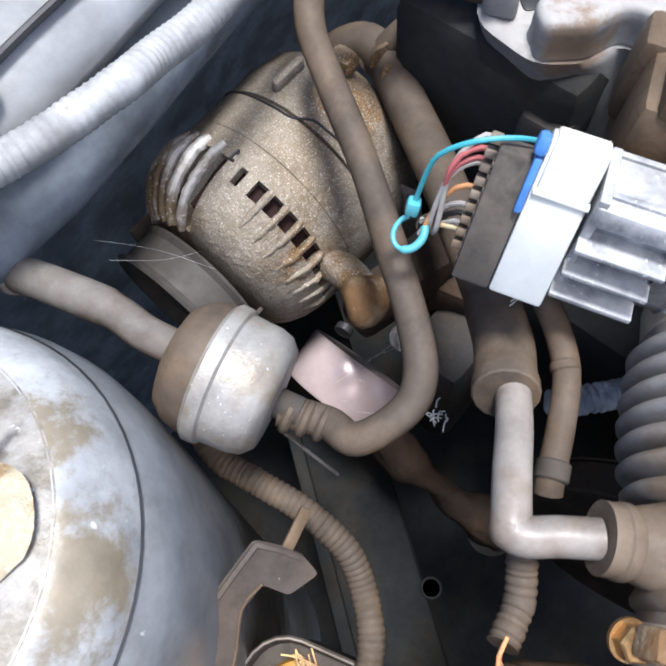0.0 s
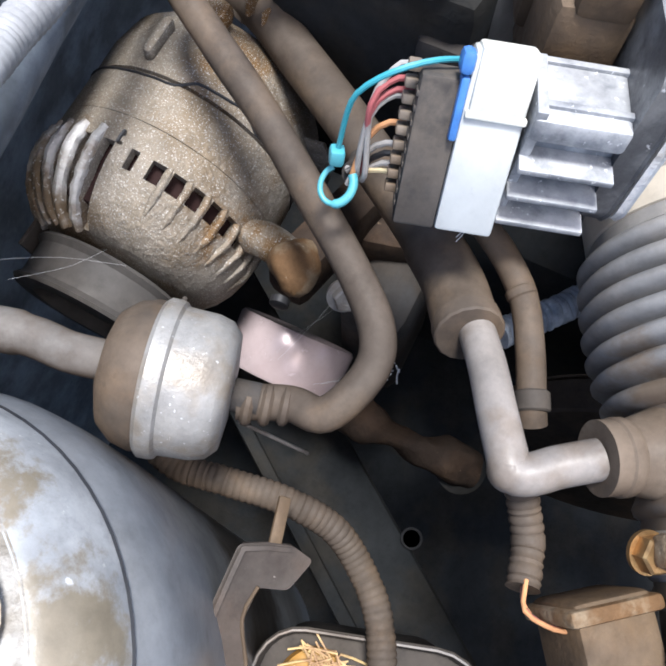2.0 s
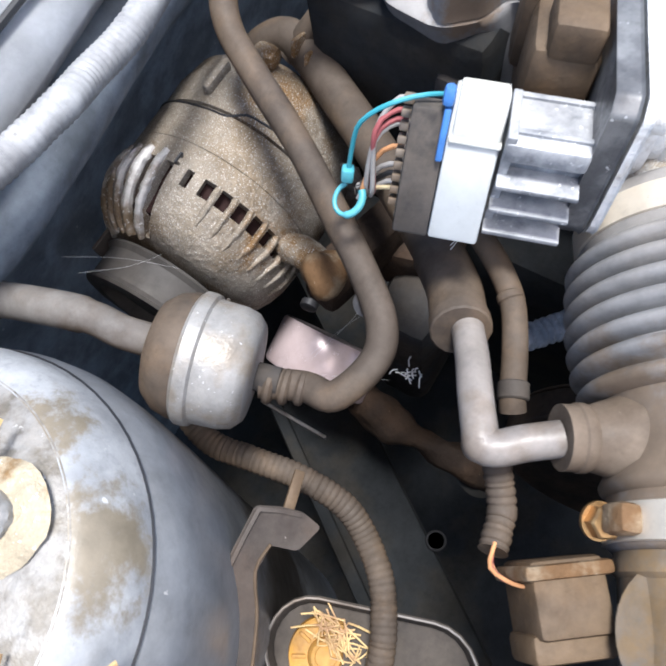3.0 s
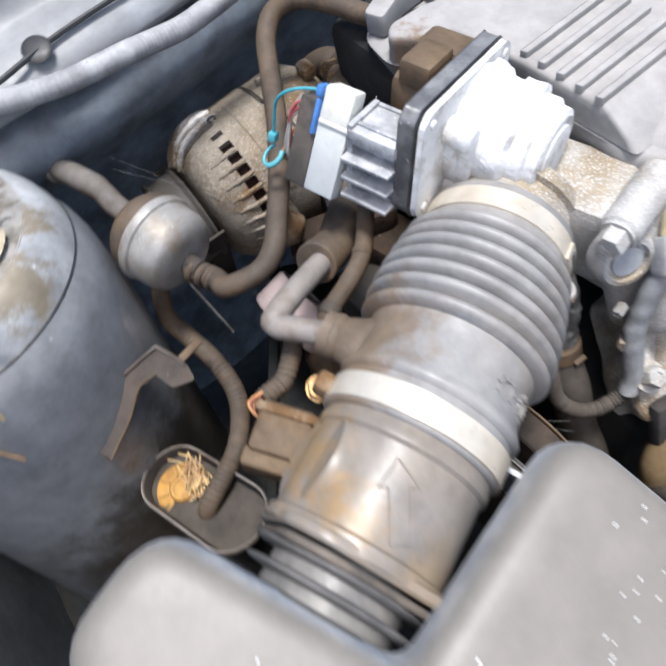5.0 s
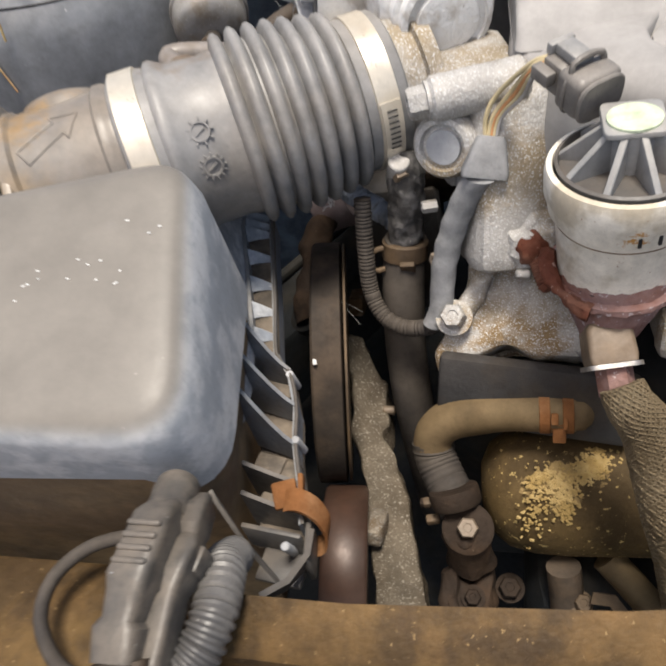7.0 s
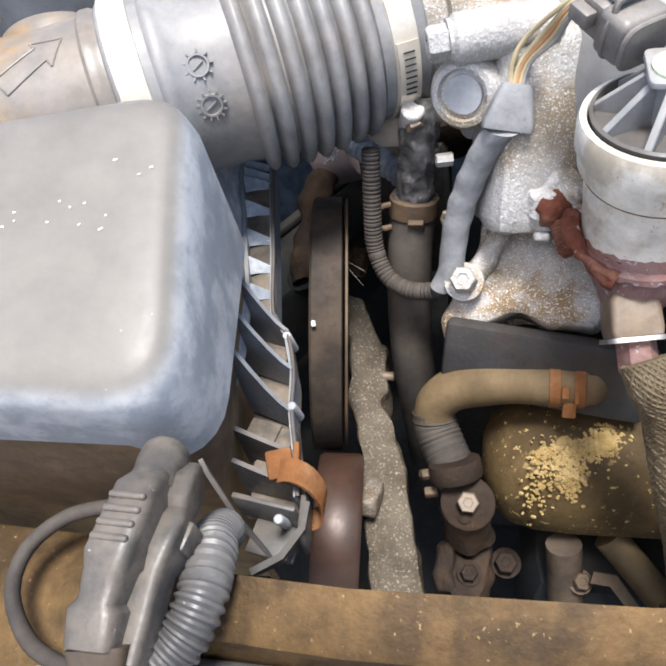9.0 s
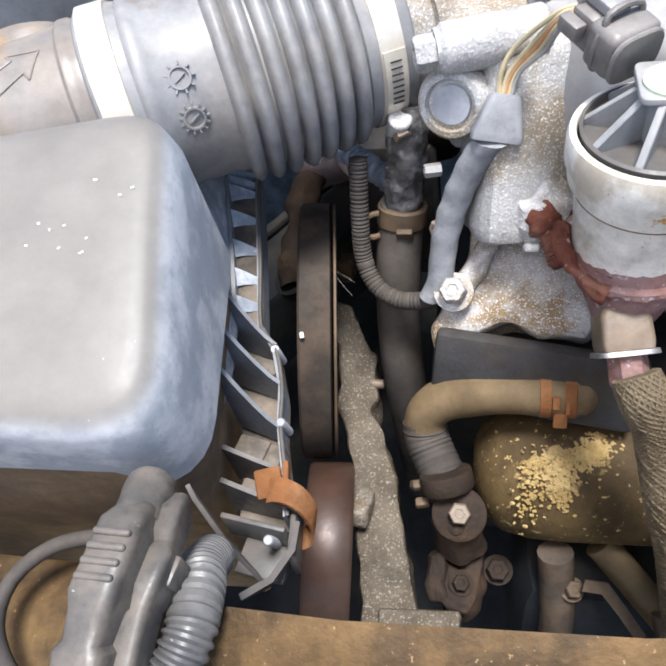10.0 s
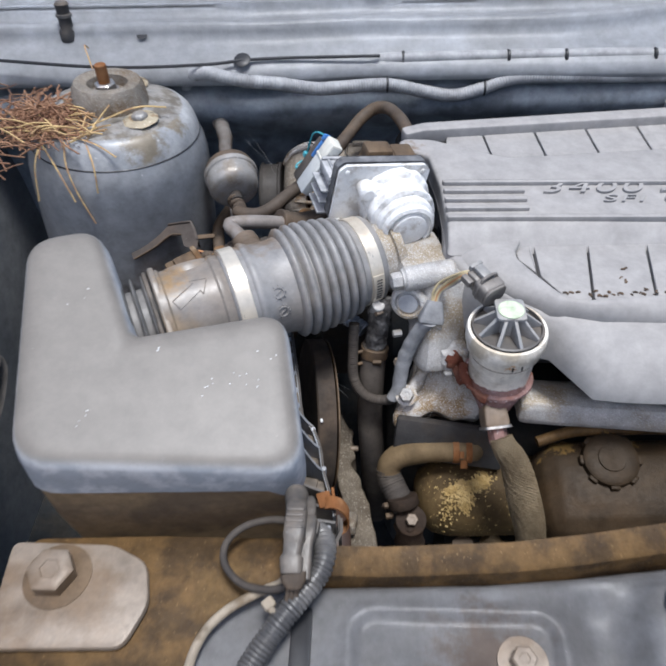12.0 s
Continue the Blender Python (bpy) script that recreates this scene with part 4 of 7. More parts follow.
# moulded date marks
def ring_mark(s, a, r, n):
    c = dp(s, 0.0490, a)
    nrm = (c - dp(s)).normalized()
    m = axis_frame(c, nrm, DD)
    out = [lathe([(r - 0.0002, -0.001), (r, 0.0008), (r + 0.0010, 0.0008), (r + 0.0012, -0.001)], m, 28)]
    for i in range(n):
        out.append(rbox((0.0018, 0.0008, 0.0016), m @ Matrix.Rotation(2 * math.pi * i / n, 4, "Z") @ pose(r + 0.0022, 0, 0), 0))
    out.append(rbox((r * 1.4, 0.0008, 0.0016), m @ pose(0, 0, 0, 0, 0, 30), 0))
    return gather(*out)


part("moulded_mark", ring_mark(0.0285, 19, 0.0046, 9), duct_rubber, duct, "raised moulded date ring")
part("moulded_mark", ring_mark(0.0290, 42, 0.0046, 13), duct_rubber, duct, "raised moulded date ring")
# side stub for the breather elbow
STUB = (dp(0.030) + Vector((-0.012, 0.030, 0.006)), Vector((-0.047, 0.100, 0.836)))
sd = (STUB[1] - STUB[0]).normalized()
part("side_stub", lathe([(0.034, -0.006), (0.024, 0.006), (0.0165, 0.018), (0.0135, 0.028), (0.0145, 0.030), (0.0145, 0.033), (0.0128, 0.035), (0.0125, (STUB[1] - STUB[0]).length - 0.012),
                        (0.0138, (STUB[1] - STUB[0]).length - 0.010), (0.0138, (STUB[1] - STUB[0]).length)], axis_frame(STUB[0], sd), 32), stub_rubber, duct, "brown dusted side stub")

sensor = thing("air_flow_sensor", "dirty grey cylindrical air flow sensor housing", "air flow sensor", dp(-0.05))
part("housing", lathe([(0.040, -0.079), (0.0495, -0.078), (0.0495, -0.072), (0.0470, -0.070), (0.0470, -0.024), (0.0490, -0.022), (0.0490, -0.0175), (0.0480, -0.016), (0.0480, -0.010)], DM, 64), maf_plastic, sensor)
part("flange", slab([(-0.046, -0.030), (-0.030, -0.046), (0.030, -0.048), (0.046, -0.030), (0.050, 0.040), (0.044, 0.058), (0.028, 0.062), (-0.030, 0.046), (-0.046, 0.030)], -0.003, 0.003, DM @ pose(0, 0, -0.0775), 0.008, 0.0015), maf_plastic, sensor, "square grey mounting flange")
part("sensor_pod", lathe([(0.030, -0.012), (0.030, 0.010), (0.027, 0.015), (0.0, 0.016)], axis_frame(dp(-0.044, 0.030, -85), dp(-0.044, 0.05, -85) - dp(-0.044), DD), 36), maf_plastic, sensor, "round sensor pod on the side")
def on_housing(u, v, r=0.0472):
    c, n_ = math.cos(radians(28)), math.sin(radians(28))
    return dp(-0.047 + u * c - v * n_, r, -12 - math.degrees((u * n_ + v * c) / 0.0455))


outline = [(-0.020, -0.005), (0.005, -0.005), (0.005, -0.0095), (0.018, 0.0), (0.005, 0.0095), (0.005, 0.005), (-0.020, 0.005), (-0.020, -0.005)]
line_ = []
for (u0, v0), (u1, v1) in zip(outline, outline[1:]):
    line_ += [on_housing(u0 + (u1 - u0) * k / 5, v0 + (v1 - v0) * k / 5) for k in range(5)]
arrow = tube(line_ + [on_housing(*outline[-1])], 0.00055, 6, 0.01)
part("flow_arrow", arrow, maf_plastic, sensor, "raised flow arrow")
bell = thing("filter_box_bellows", "short grey ribbed bellows at the filter box", "bellows", dp(-0.10))
bp = [(0.040, -0.135)]
for i in range(4):
    s0 = -0.122 + i * 0.0105
    bp += [(0.036, s0 + 0.0005), (0.0470, s0 + 0.0020), (0.0480, s0 + 0.003), (0.0470, s0 + 0.0040), (0.036, s0 + 0.0055)]
bp += [(0.041, -0.079)]
part("rubber_folds", lathe(bp, DM, 64), pleat_rubber, bell, smooth=60)
part("collar", slab([(-0.044, -0.028), (-0.028, -0.044), (0.028, -0.046), (0.044, -0.028), (0.048, 0.038), (0.042, 0.054), (0.028, 0.058), (-0.028, 0.044), (-0.044, 0.028)], -0.002, 0.002, DM @ pose(0, 0, -0.0845), 0.008, 0.001), black_plastic, bell, "black square seal")

# bits lying about the cowl
post = thing("hinge_post", "short black post on the cowl", "post", (-0.314, 0.427, 0.925))
part("post_body", lathe([(0.011, -0.012), (0.011, 0.0), (0.0085, 0.004), (0.0085, 0.030), (0.0095, 0.034), (0.007, 0.037), (0, 0.037)], axis_frame((-0.314, 0.430, 0.925), (0.02, 0.1, 1)), 20), black_plastic, post)
part("post_collar", lathe([(0.0088, 0.018), (0.0104, 0.0185), (0.0104, 0.022), (0.0088, 0.0225)], axis_frame((-0.314, 0.430, 0.925), (0.02, 0.1, 1)), 20), rib_plastic, post)
clump = bmesh.new()
for i in range(46):
    c = Vector((0.098 + rnd.gauss(0, 0.013), 0.508 + rnd.gauss(0, 0.008), 0.952 + rnd.uniform(0, 0.016)))
    v = Vector((rnd.uniform(-1, 1), rnd.uniform(-1, 1), rnd.uniform(-0.4, 0.4))).normalized() * rnd.uniform(0.004, 0.011)
    w = v.orthogonal().normalized() * rnd.uniform(0.0015, 0.004)
    lift = Vector((0, 0, 0.002))
    ring_ = [c - v, c + w + lift, c + v, c - w + lift]
    lo = [clump.verts.new(p) for p in ring_]
    hi = [clump.verts.new(p + Vector((0, 0, 0.0006))) for p in ring_]
    clump.faces.new(hi)
    clump.faces.new(lo[::-1])
    for k in range(4):
        clump.faces.new((lo[k], lo[(k + 1) % 4], hi[(k + 1) % 4], hi[k]))
solo("leaf_litter", clump, leaf_pale, "pale dry leaf litter caught on the cowl", "debris", kind="stuff")

drops = bmesh.new()
for cx, cy, n in ((-0.02, -0.105, 7), (-0.055, -0.115, 5), (-0.10, -0.09, 3), (-0.16, -0.05, 3), (-0.14, -0.15, 4), (0.0, -0.08, 3)):
    for k in range(n):
        x, y = on_lid(cx + rnd.gauss(0, 0.008), cy + rnd.gauss(0, 0.006))
        tube([LM @ Vector((x, y, 0.0013)), LM @ Vector((x + rnd.uniform(0.0008, 0.002), y + rnd.uniform(-0.0008, 0.0008), 0.0014))], 0.00045, 5, 0.001, drops)
solo("lid_flecks", drops, chalk, "tiny pale flecks lying on the filter lid", "debris", kind="stuff")

wd = thing("washer_hose", "short dark ribbed hose at the cowl edge", "hose", (0.43, 0.522, 0.944))
part("hose_tube", tube([(0.425, 0.522, 0.944), (0.47, 0.530, 0.948), (0.53, 0.54, 0.952), (0.62, 0.552, 0.955)], ribbed(0.009, 0.006, 0.08), 14, 0.0018), loom_grey, wd)
part("end_cuff", rod((0.420, 0.521, 0.944), (0.430, 0.523, 0.9445), 0.0105), black_plastic, wd, "black end cuff")

# ---- control module, plate and connector beside the throttle ----
MX, MY = Vector((0.925, 0.328, -0.189)).normalized(), Vector((-0.318, 0.944, 0.084))
MY = (MY - MX * MX.dot(MY)).normalized()
MZ = MX.cross(MY)
MM = Matrix((MX, MY, MZ)).transposed().to_4x4()
MM.translation = (0.041, 0.129, 0.835)


def mb(size, c, bevel=0.002, rot=(0, 0, 0), taper=1.0):
    return rbox(size, MM @ pose(*c, *rot), bevel, 2, taper)


module = thing("throttle_valve_module", "white oxidised valve housing on a square metal plate", "valve", MM @ Vector((0.05, 0, 0)))
flat = MM @ Matrix(((1, 0, 0, 0), (0, 0, 1, 0), (0, 1, 0, 0), (0, 0, 0, 1)))
oct_ = [(0.0, 0.010), (0.004, 0.002), (0.010, -0.002), (0.096, -0.002), (0.1005, 0.006), (0.1005, 0.070), (0.094, 0.076), (0.006, 0.076), (0.0, 0.070)]
part("white_plate", slab(oct_[::-1], -0.004, 0.0, flat, 0.002, 0.0008), chalk, module, "chalky white square plate")
part("back_plate", slab([(x - 0.001 if x < 0.05 else x + 0.001, y * 1.01) for x, y in oct_][::-1], 0.002, 0.0125, flat, 0.002, 0.001), plate_dark, module, "dark scratched metal back plate")
cyl = MM @ pose(0.067, -0.004, 0.034, 90)
part("collar", rough(lathe([(0.040, 0.0), (0.039, 0.006), (0.034, 0.010), (0.0335, 0.022)], cyl, 40), 0.0016, 130, 1), chalk, module, "rough white collar")
part("middle_ring", rough(lathe([(0.033, 0.021), (0.0355, 0.022), (0.036, 0.033), (0.033, 0.0345), (0.031, 0.035)], cyl, 40), 0.0016, 130, 1), chalk, module, "rough white oxidised ring")
part("end_cap", lathe([(0.0305, 0.034), (0.031, 0.036), (0.031, 0.044), (0.028, 0.046), (0.0275, 0.052), (0.024, 0.0535), (0.0235, 0.0510), (0.019, 0.0510), (0.0185, 0.0545), (0.014, 0.0555), (0.0, 0.0555)], cyl, 44), chalk, module, "round white end cap with a stepped face")
for c in ((0.040, -0.014, 0.006), (0.030, -0.012, 0.052)):
    part("boss", lathe([(0.009, -0.01), (0.009, 0.006), (0.006, 0.009), (0, 0.0095)], MM @ pose(*c, 90), 20), chalk, module)
part("neck", rough(mb((0.05, 0.02, 0.05), (0.055, -0.012, 0.036), 0.012), 0.003, 100, 2), chalk, module, "cast white neck")
for x, z in ((0.008, 0.069), (0.093, 0.069), (0.009, 0.008)):
    part("rivet", lathe([(0.0028, 0.0), (0.0026, 0.0014), (0.0, 0.0018)], MM @ pose(x, -0.004, z, 90), 12), chalk, module)
part("rear_body", gather(mb((0.060, 0.030, 0.056), (0.066, 0.028, 0.040), 0.006), mb((0.026, 0.036, 0.040), (0.085, 0.030, 0.050), 0.004), mb((0.030, 0.022, 0.018), (0.05, 0.026, 0.072), 0.004)), brown_metal, module, "brown dusted rear casting")

plug = thing("sensor_connector", "ribbed grey connector with white lock and turquoise tie", "connector", MM @ Vector((0, 0.04, 0)))
for c, sz in (((0.004, 0.029, 0.029), (0.003, 0.034, 0.050)), ((0.026, 0.029, 0.029), (0.003, 0.034, 0.050)), ((0.012, 0.044, 0.029), (0.030, 0.004, 0.052))):
    part("shell_wall", mb(sz, c, 0.0006), shell_grey, plug, "dusty grey shell wall")
for z in (0.006, 0.020, 0.034):
    part("shell_rib", mb((0.036, 0.034, 0.0026), (0.008, 0.029, z), 0.0006), shell_grey, plug, "dusty grey rib")
part("shell_top", mb((0.034, 0.034, 0.010), (0.013, 0.029, 0.0475), 0.002), shell_grey, plug, "dusty grey shell top")
tilt = (0, 25, 0)
part("grey_body", mb((0.012, 0.022, 0.066), (0.0010, 0.0585, 0.0330), 0.0015, tilt), grey_connector, plug, "pale grey connector body")
part("white_lock", gather(mb((0.0135, 0.0200, 0.0215), (0.0105, 0.0578, 0.0545), 0.0015, tilt), mb((0.0145, 0.0215, 0.0025), (0.0058, 0.0578, 0.0440), 0.0006, tilt)), white_plastic, plug, "white locking cap")
part("blue_lock", gather(mb((0.008, 0.0030, 0.022), (0.0025, 0.0710, 0.047), 0.001, tilt), mb((0.010, 0.005, 0.008), (0.0090, 0.0715, 0.061), 0.002, tilt)), blue_clip, plug, "blue lock slide")
part("black_block", mb((0.018, 0.016, 0.056), (0.0020, 0.0775, 0.0265), 0.0015, tilt), black_plastic, plug, "black ribbed wire block")
for i in range(9):
    part("block_rib", mb((0.020, 0.003, 0.0022), (-0.003 + 0.005 * i * 0.38, 0.0845, 0.005 + 0.005 * i), 0.0004, tilt), black_plastic, plug)
for i in range(9):
    part("wire_seal", mb((0.007, 0.005, 0.0036), (0.000 + 0.0055 * i * 0.38, 0.0875, 0.006 + 0.0055 * i), 0.0008, tilt), dusty_plate, plug)
RING = Vector((0.009, 0.229, 0.847))
for i, (mw, sag, z) in enumerate(((grey_wire, 0.010, 0.045), (red_wire, 0.013, 0.040), (red_wire, 0.011, 0.036), (grey_wire, 0.010, 0.034), (orange_wire, 0.004, 0.024), (grey_wire, 0.0, 0.016), (black_wire, -0.004, 0.012), (grey_wire, -0.006, 0.008), (cream_wire, -0.004, 0.005))):
    a = MM @ Vector((0.006 + z * 0.36, 0.086, z))
    mid = a.lerp(RING, 0.55) + Vector((0.004, 0.004, sag))
    part("wire", tube([a - MY * 0.004, a + MY * 0.006, mid, RING + Vector((0.005 + 0.003 * math.sin(i), 0.0012 * i - 0.006, -0.003 + 0.003 * math.cos(i * 2))), RING + Vector((0.012 + 0.002 * math.sin(i * 3), 0.002 * math.cos(i), -0.012))], 0.00125, 8, 0.004), mw, plug)
part("wire_sleeve", tube([RING + Vector((0.006, 0.0, -0.004)), RING + Vector((0.014, 0.004, -0.016)), RING + Vector((0.030, 0.010, -0.040)), RING + Vector((0.055, 0.02, -0.07))], 0.0042, 12), dark_hose, plug, "dark wire sleeve")
part("tie_tail", tube([MM @ Vector((0.020, 0.069, 0.053)), MM @ Vector((0.014, 0.080, 0.0555)), MM @ Vector((0.009, 0.090, 0.0550)), MM @ Vector((0.0066, 0.099, 0.0505)), MM @ Vector((0.0058, 0.1060, 0.043)), MM @ Vector((0.0055, 0.1085, 0.034)), (0.0135, 0.234, 0.860)], lambda s: 0.0011, 8, 0.004), teal, plug, "turquoise plastic tie strap")
part("tie_ring", tube([Vector((0.0065, 0.2315, 0.8455)) + Vector((0.0072 * math.cos(a), 0.0066 * math.sin(a), 0.003 * math.cos(a))) for a in [radians(40 + 20 * k) for k in range(15)]], lambda q: 0.0012 if q < 0.02 else 0.0019, 10, 0.002), teal, plug, "turquoise plastic tie ring")
part("tie_head", rbox((0.007, 0.006, 0.007), pose(0.012, 0.234, 0.857, 10, 20, 30), 0.0015), teal, plug)

# ---- engine cover ----
cover = thing("engine_cover", "dusty grey moulded engine cover with raised lettering", "engine cover", (0.38, 0.13, 0.78))
OUT = [(0.116, 0.243), (0.132, 0.222), (0.152, 0.214), (0.161, 0.157), (0.164, 0.064), (0.186, 0.036), (0.214, 0.010), (0.252, -0.012), (0.32, -0.022), (0.66, -0.022), (0.66, 0.34), (0.15, 0.293), (0.122, 0.281)]
CRD = [0.01, 0.01, 0.006, 0.02, 0.02, 0.03, 0.03, 0.03, 0.03, 0.01, 0.01, 0.012, 0.012]
rings = []
for d, z, fy, fz in ((0.004, 0.847, 0.004, 0.8395), (0.0, 0.844, -0.008, 0.838), (-0.002, 0.838, -0.026, 0.832), (-0.006, 0.82, -0.040, 0.820), (-0.010, 0.79, -0.048, 0.806), (-0.012, 0.775, -0.050, 0.794)):
    ring = round_poly(offset_poly(OUT, d), CRD, 5)
    out = []
    for p in ring:
        f = max(0.0, min(1.0, (0.075 - p.y) / 0.08))
        back = max(0.0, min(1.0, (p.y - 0.10) / 0.03)) * (-d if d < 0 else 0.0)
        side = Vector((0.40 - p.x, 0.15 - p.y)).normalized() * back * 2.4
        out.append(Vector((p.x + side.x, p.y + side.y + fy * f * max(0.15, min(1.0, (p.x - 0.258) / 0.026)), z * (1 - f) + fz * f)))
    rings.append(out)
part("base", ring_loft(rings[::-1], cap0=False), cover_plastic, cover, "grey rounded base shell", smooth=50)
part("rear_rail", slab([(0.130, 0.262), (0.152, 0.271), (0.46, 0.302), (0.66, 0.322), (0.66, 0.346), (0.152, 0.291), (0.124, 0.279)], 0.846, 0.866, None, 0.005, 0.003), cover_plastic, cover, "raised rear rail")
BAND = [(0.118, 0.243), (0.133, 0.224), (0.153, 0.216), (0.162, 0.157), (0.166, 0.088), (0.66, 0.098), (0.66, 0.252), (0.45, 0.232), (0.245, 0.212), (0.232, 0.216), (0.16, 0.252), (0.128, 0.2545)]
band_rings = []
for d, z, run in ((-0.001, 0.846, 0.026), (0.0, 0.852, 0.020), (0.0, 0.858, 0.011), (0.0004, 0.8625, 0.004), (0.0015, 0.8650, 0.0), (0.0040, 0.8660, -0.004)):
    band_rings.append([Vector((p.x, p.y - run * max(0.0, min(1.0, (0.105 - p.y) / 0.012)), z)) for p in round_poly(offset_poly(BAND, d), [0.006] * len(BAND), 5)])
part("centre_band", ring_loft(band_rings), cover_plastic, cover, "raised centre band with a soft front slope", smooth=60)
inner = [(0.66, 0.014), (0.36, -0.005), (0.290, -0.0125), (0.270, -0.012), (0.258, 0.002), (0.244, 0.024), (0.231, 0.046), (0.2305, 0.058), (0.237, 0.071), (0.243, 0.079)]
outer = [(0.66, -0.025), (0.36, -0.025), (0.30, -0.024), (0.255, -0.014), (0.226, 0.004), (0.203, 0.022), (0.184, 0.040), (0.173, 0.056), (0.168, 0.068), (0.166, 0.079)]
sections = []
for (px, py), (qx, qy) in zip(inner, outer):
    sections.append([Vector((px + (qx - px) * u, py + (qy - py) * u, z)) for u, z in ((0.0, 0.832), (0.0, 0.8535), (0.03, 0.8555), (0.09, 0.8560), (0.5, 0.8535), (0.8, 0.848), (0.95, 0.8425), (1.03, 0.837), (1.03, 0.826))])
part("front_border", ring_loft(sections), cover_plastic, cover, "sloping front border", smooth=50)
LOW = lambda x: -0.0105 + 0.0625 * (x - 0.27)
TOPY = lambda x: 0.0815 + 0.024 * (x - 0.166)
part("recess_panel", slab([(0.2325, 0.050), (0.2475, 0.029), (0.2485, 0.0815), (0.244, 0.0815), (0.2325, 0.058)], 0.826, 0.8512, None, 0.0028, 0.0011), cover_plastic, cover)
part("recess_panel", slab([(0.2505, 0.025), (0.271, -0.0095), (0.2915, -0.0085), (0.3045, 0.083), (0.2515, 0.082)], 0.826, 0.8512, None, 0.0028, 0.0011), cover_plastic, cover)
for i in range(6):
    a, b = 0.307 + 0.058 * i, 0.294 + 0.058 * i
    part("recess_panel", slab([(b, LOW(b)), (b + 0.0555, LOW(b + 0.0555)), (a + 0.0555, TOPY(a + 0.0555)), (a, TOPY(a))], 0.826, 0.8512, None, 0.0028, 0.0011), cover_plastic, cover)
REAR = lambda x: 0.273 + 0.1 * (x - 0.152)
FRONT = lambda x: 0.214 + 0.097 * (x - 0.245)
part("recess_panel", slab([(0.176, 0.245), (0.2295, 0.215), (0.2225, REAR(0.2225)), (0.180, REAR(0.180))], 0.846, 0.8545, None, 0.0028, 0.0011), cover_plastic, cover)
for i in range(6):
    a, b = 0.225 + 0.0625 * i, 0.232 + 0.0615 * i
    part("recess_panel", slab([(b, FRONT(b) - 0.002), (b + 0.059, FRONT(b + 0.059) - 0.002), (a + 0.060, REAR(a + 0.060)), (a, REAR(a))], 0.846, 0.8545, None, 0.0028, 0.0011), cover_plastic, cover)
crumbs = bmesh.new()
rng = random.Random(11)
for cx, cy, n, sp in ((0.272, 0.0, 4, 0.003), (0.300, -0.004, 9, 0.006), (0.318, -0.001, 7, 0.006), (0.337, 0.0, 5, 0.006), (0.326, 0.018, 3, 0.003), (0.330, 0.034, 2, 0.003), (0.356, 0.006, 5, 0.008)):
    for k in range(n):
        c = Vector((cx + rng.gauss(0, sp), max(cy + rng.gauss(0, 0.002), LOW(cx) + 0.001), 0.8516))
        v = Vector((rng.uniform(-1, 1), rng.uniform(-0.6, 0.6), 0)) * 0.0022
        tube([c - v, c + Vector((0, 0, 0.0008)), c + v], rng.uniform(0.0005, 0.0013), 5, 0.002, crumbs)
solo("cover_debris", crumbs, twig_dark, "dark dry crumbs lying in the cover recess", "debris", kind="stuff")
for y in (0.157, 0.1415, 0.126, 0.1105, 0.095):
    x0, x1 = (0.1645, 0.250) if 0.1 < y < 0.15 else (0.1645, 0.645)
    part("ridge", slab([(x0 + 0.0015, y - 0.0028), (x1, y - 0.0028), (x1, y + 0.0028), (x0, y + 0.0028)], 0.8630, 0.8708, None, 0.0015, 0.0012), cover_plastic, cover)

for y in (0.1415, 0.126, 0.1105):
    part("ridge", slab([(0.390, y - 0.0028), (0.645, y - 0.0028), (0.645, y + 0.0028), (0.3915, y + 0.0028)], 0.8630, 0.8708, None, 0.0015, 0.0012), cover_plastic, cover)


def words(body, size, m, depth):
    cu = bpy.data.curves.new("letters", "FONT")
    cu.body, cu.size, cu.extrude, cu.shear, cu.space_character = body, size, depth, 0.28, 1.18
    tmp = bpy.data.objects.new("letters", cu)
    scene.collection.objects.link(tmp)
    me = bpy.data.meshes.new_from_object(tmp)
    bpy.data.objects.remove(tmp)
    bm = bmesh.new()
    bm.from_mesh(me)
    bpy.data.meshes.remove(me)
    bm.transform(m)
    return bm


part("lettering", words("3400", 0.029, pose(0.266, 0.138, 0.8672) @ Matrix.Diagonal((1.6, 1.0, 1, 1)), 0.0022), cover_plastic, cover, "raised slanted numerals", smooth=0)
part("lettering", words("SFI", 0.017, pose(0.326, 0.122, 0.8672) @ Matrix.Diagonal((1.9, 1.0, 1, 1)), 0.0018), cover_plastic, cover, "raised slanted small letters", smooth=0)
hole = [(0.1395, 0.262), (0.146, 0.256), (0.172, 0.261), (0.176, 0.268), (0.168, 0.272), (0.146, 0.269)]
part("slot", slab(hole, 0.8455, 0.8478, None, 0.003, 0.0005), black_wire, cover, "dark oval slot")
# This dark body puts the shade under the cover's edge into shape and colour.
part("skirt", ring_loft([[Vector((x, y, z)) for x, y in ((0.124, 0.246), (0.136, 0.230), (0.156, 0.224), (0.166, 0.200), (0.21, 0.20), (0.21, 0.285), (0.150, 0.284), (0.128, 0.276))] for z in (0.70, 0.76, 0.844)]), cover_shadow, cover, "dark smooth body for the shade below the cover", smooth=70)
part("lug", lathe([(0.016, 0.0), (0.016, 0.01), (0.009, 0.012), (0.007, 0.006), (0, 0.006)], pose(0.47, 0.335, 0.855), 24), cover_plastic, cover)


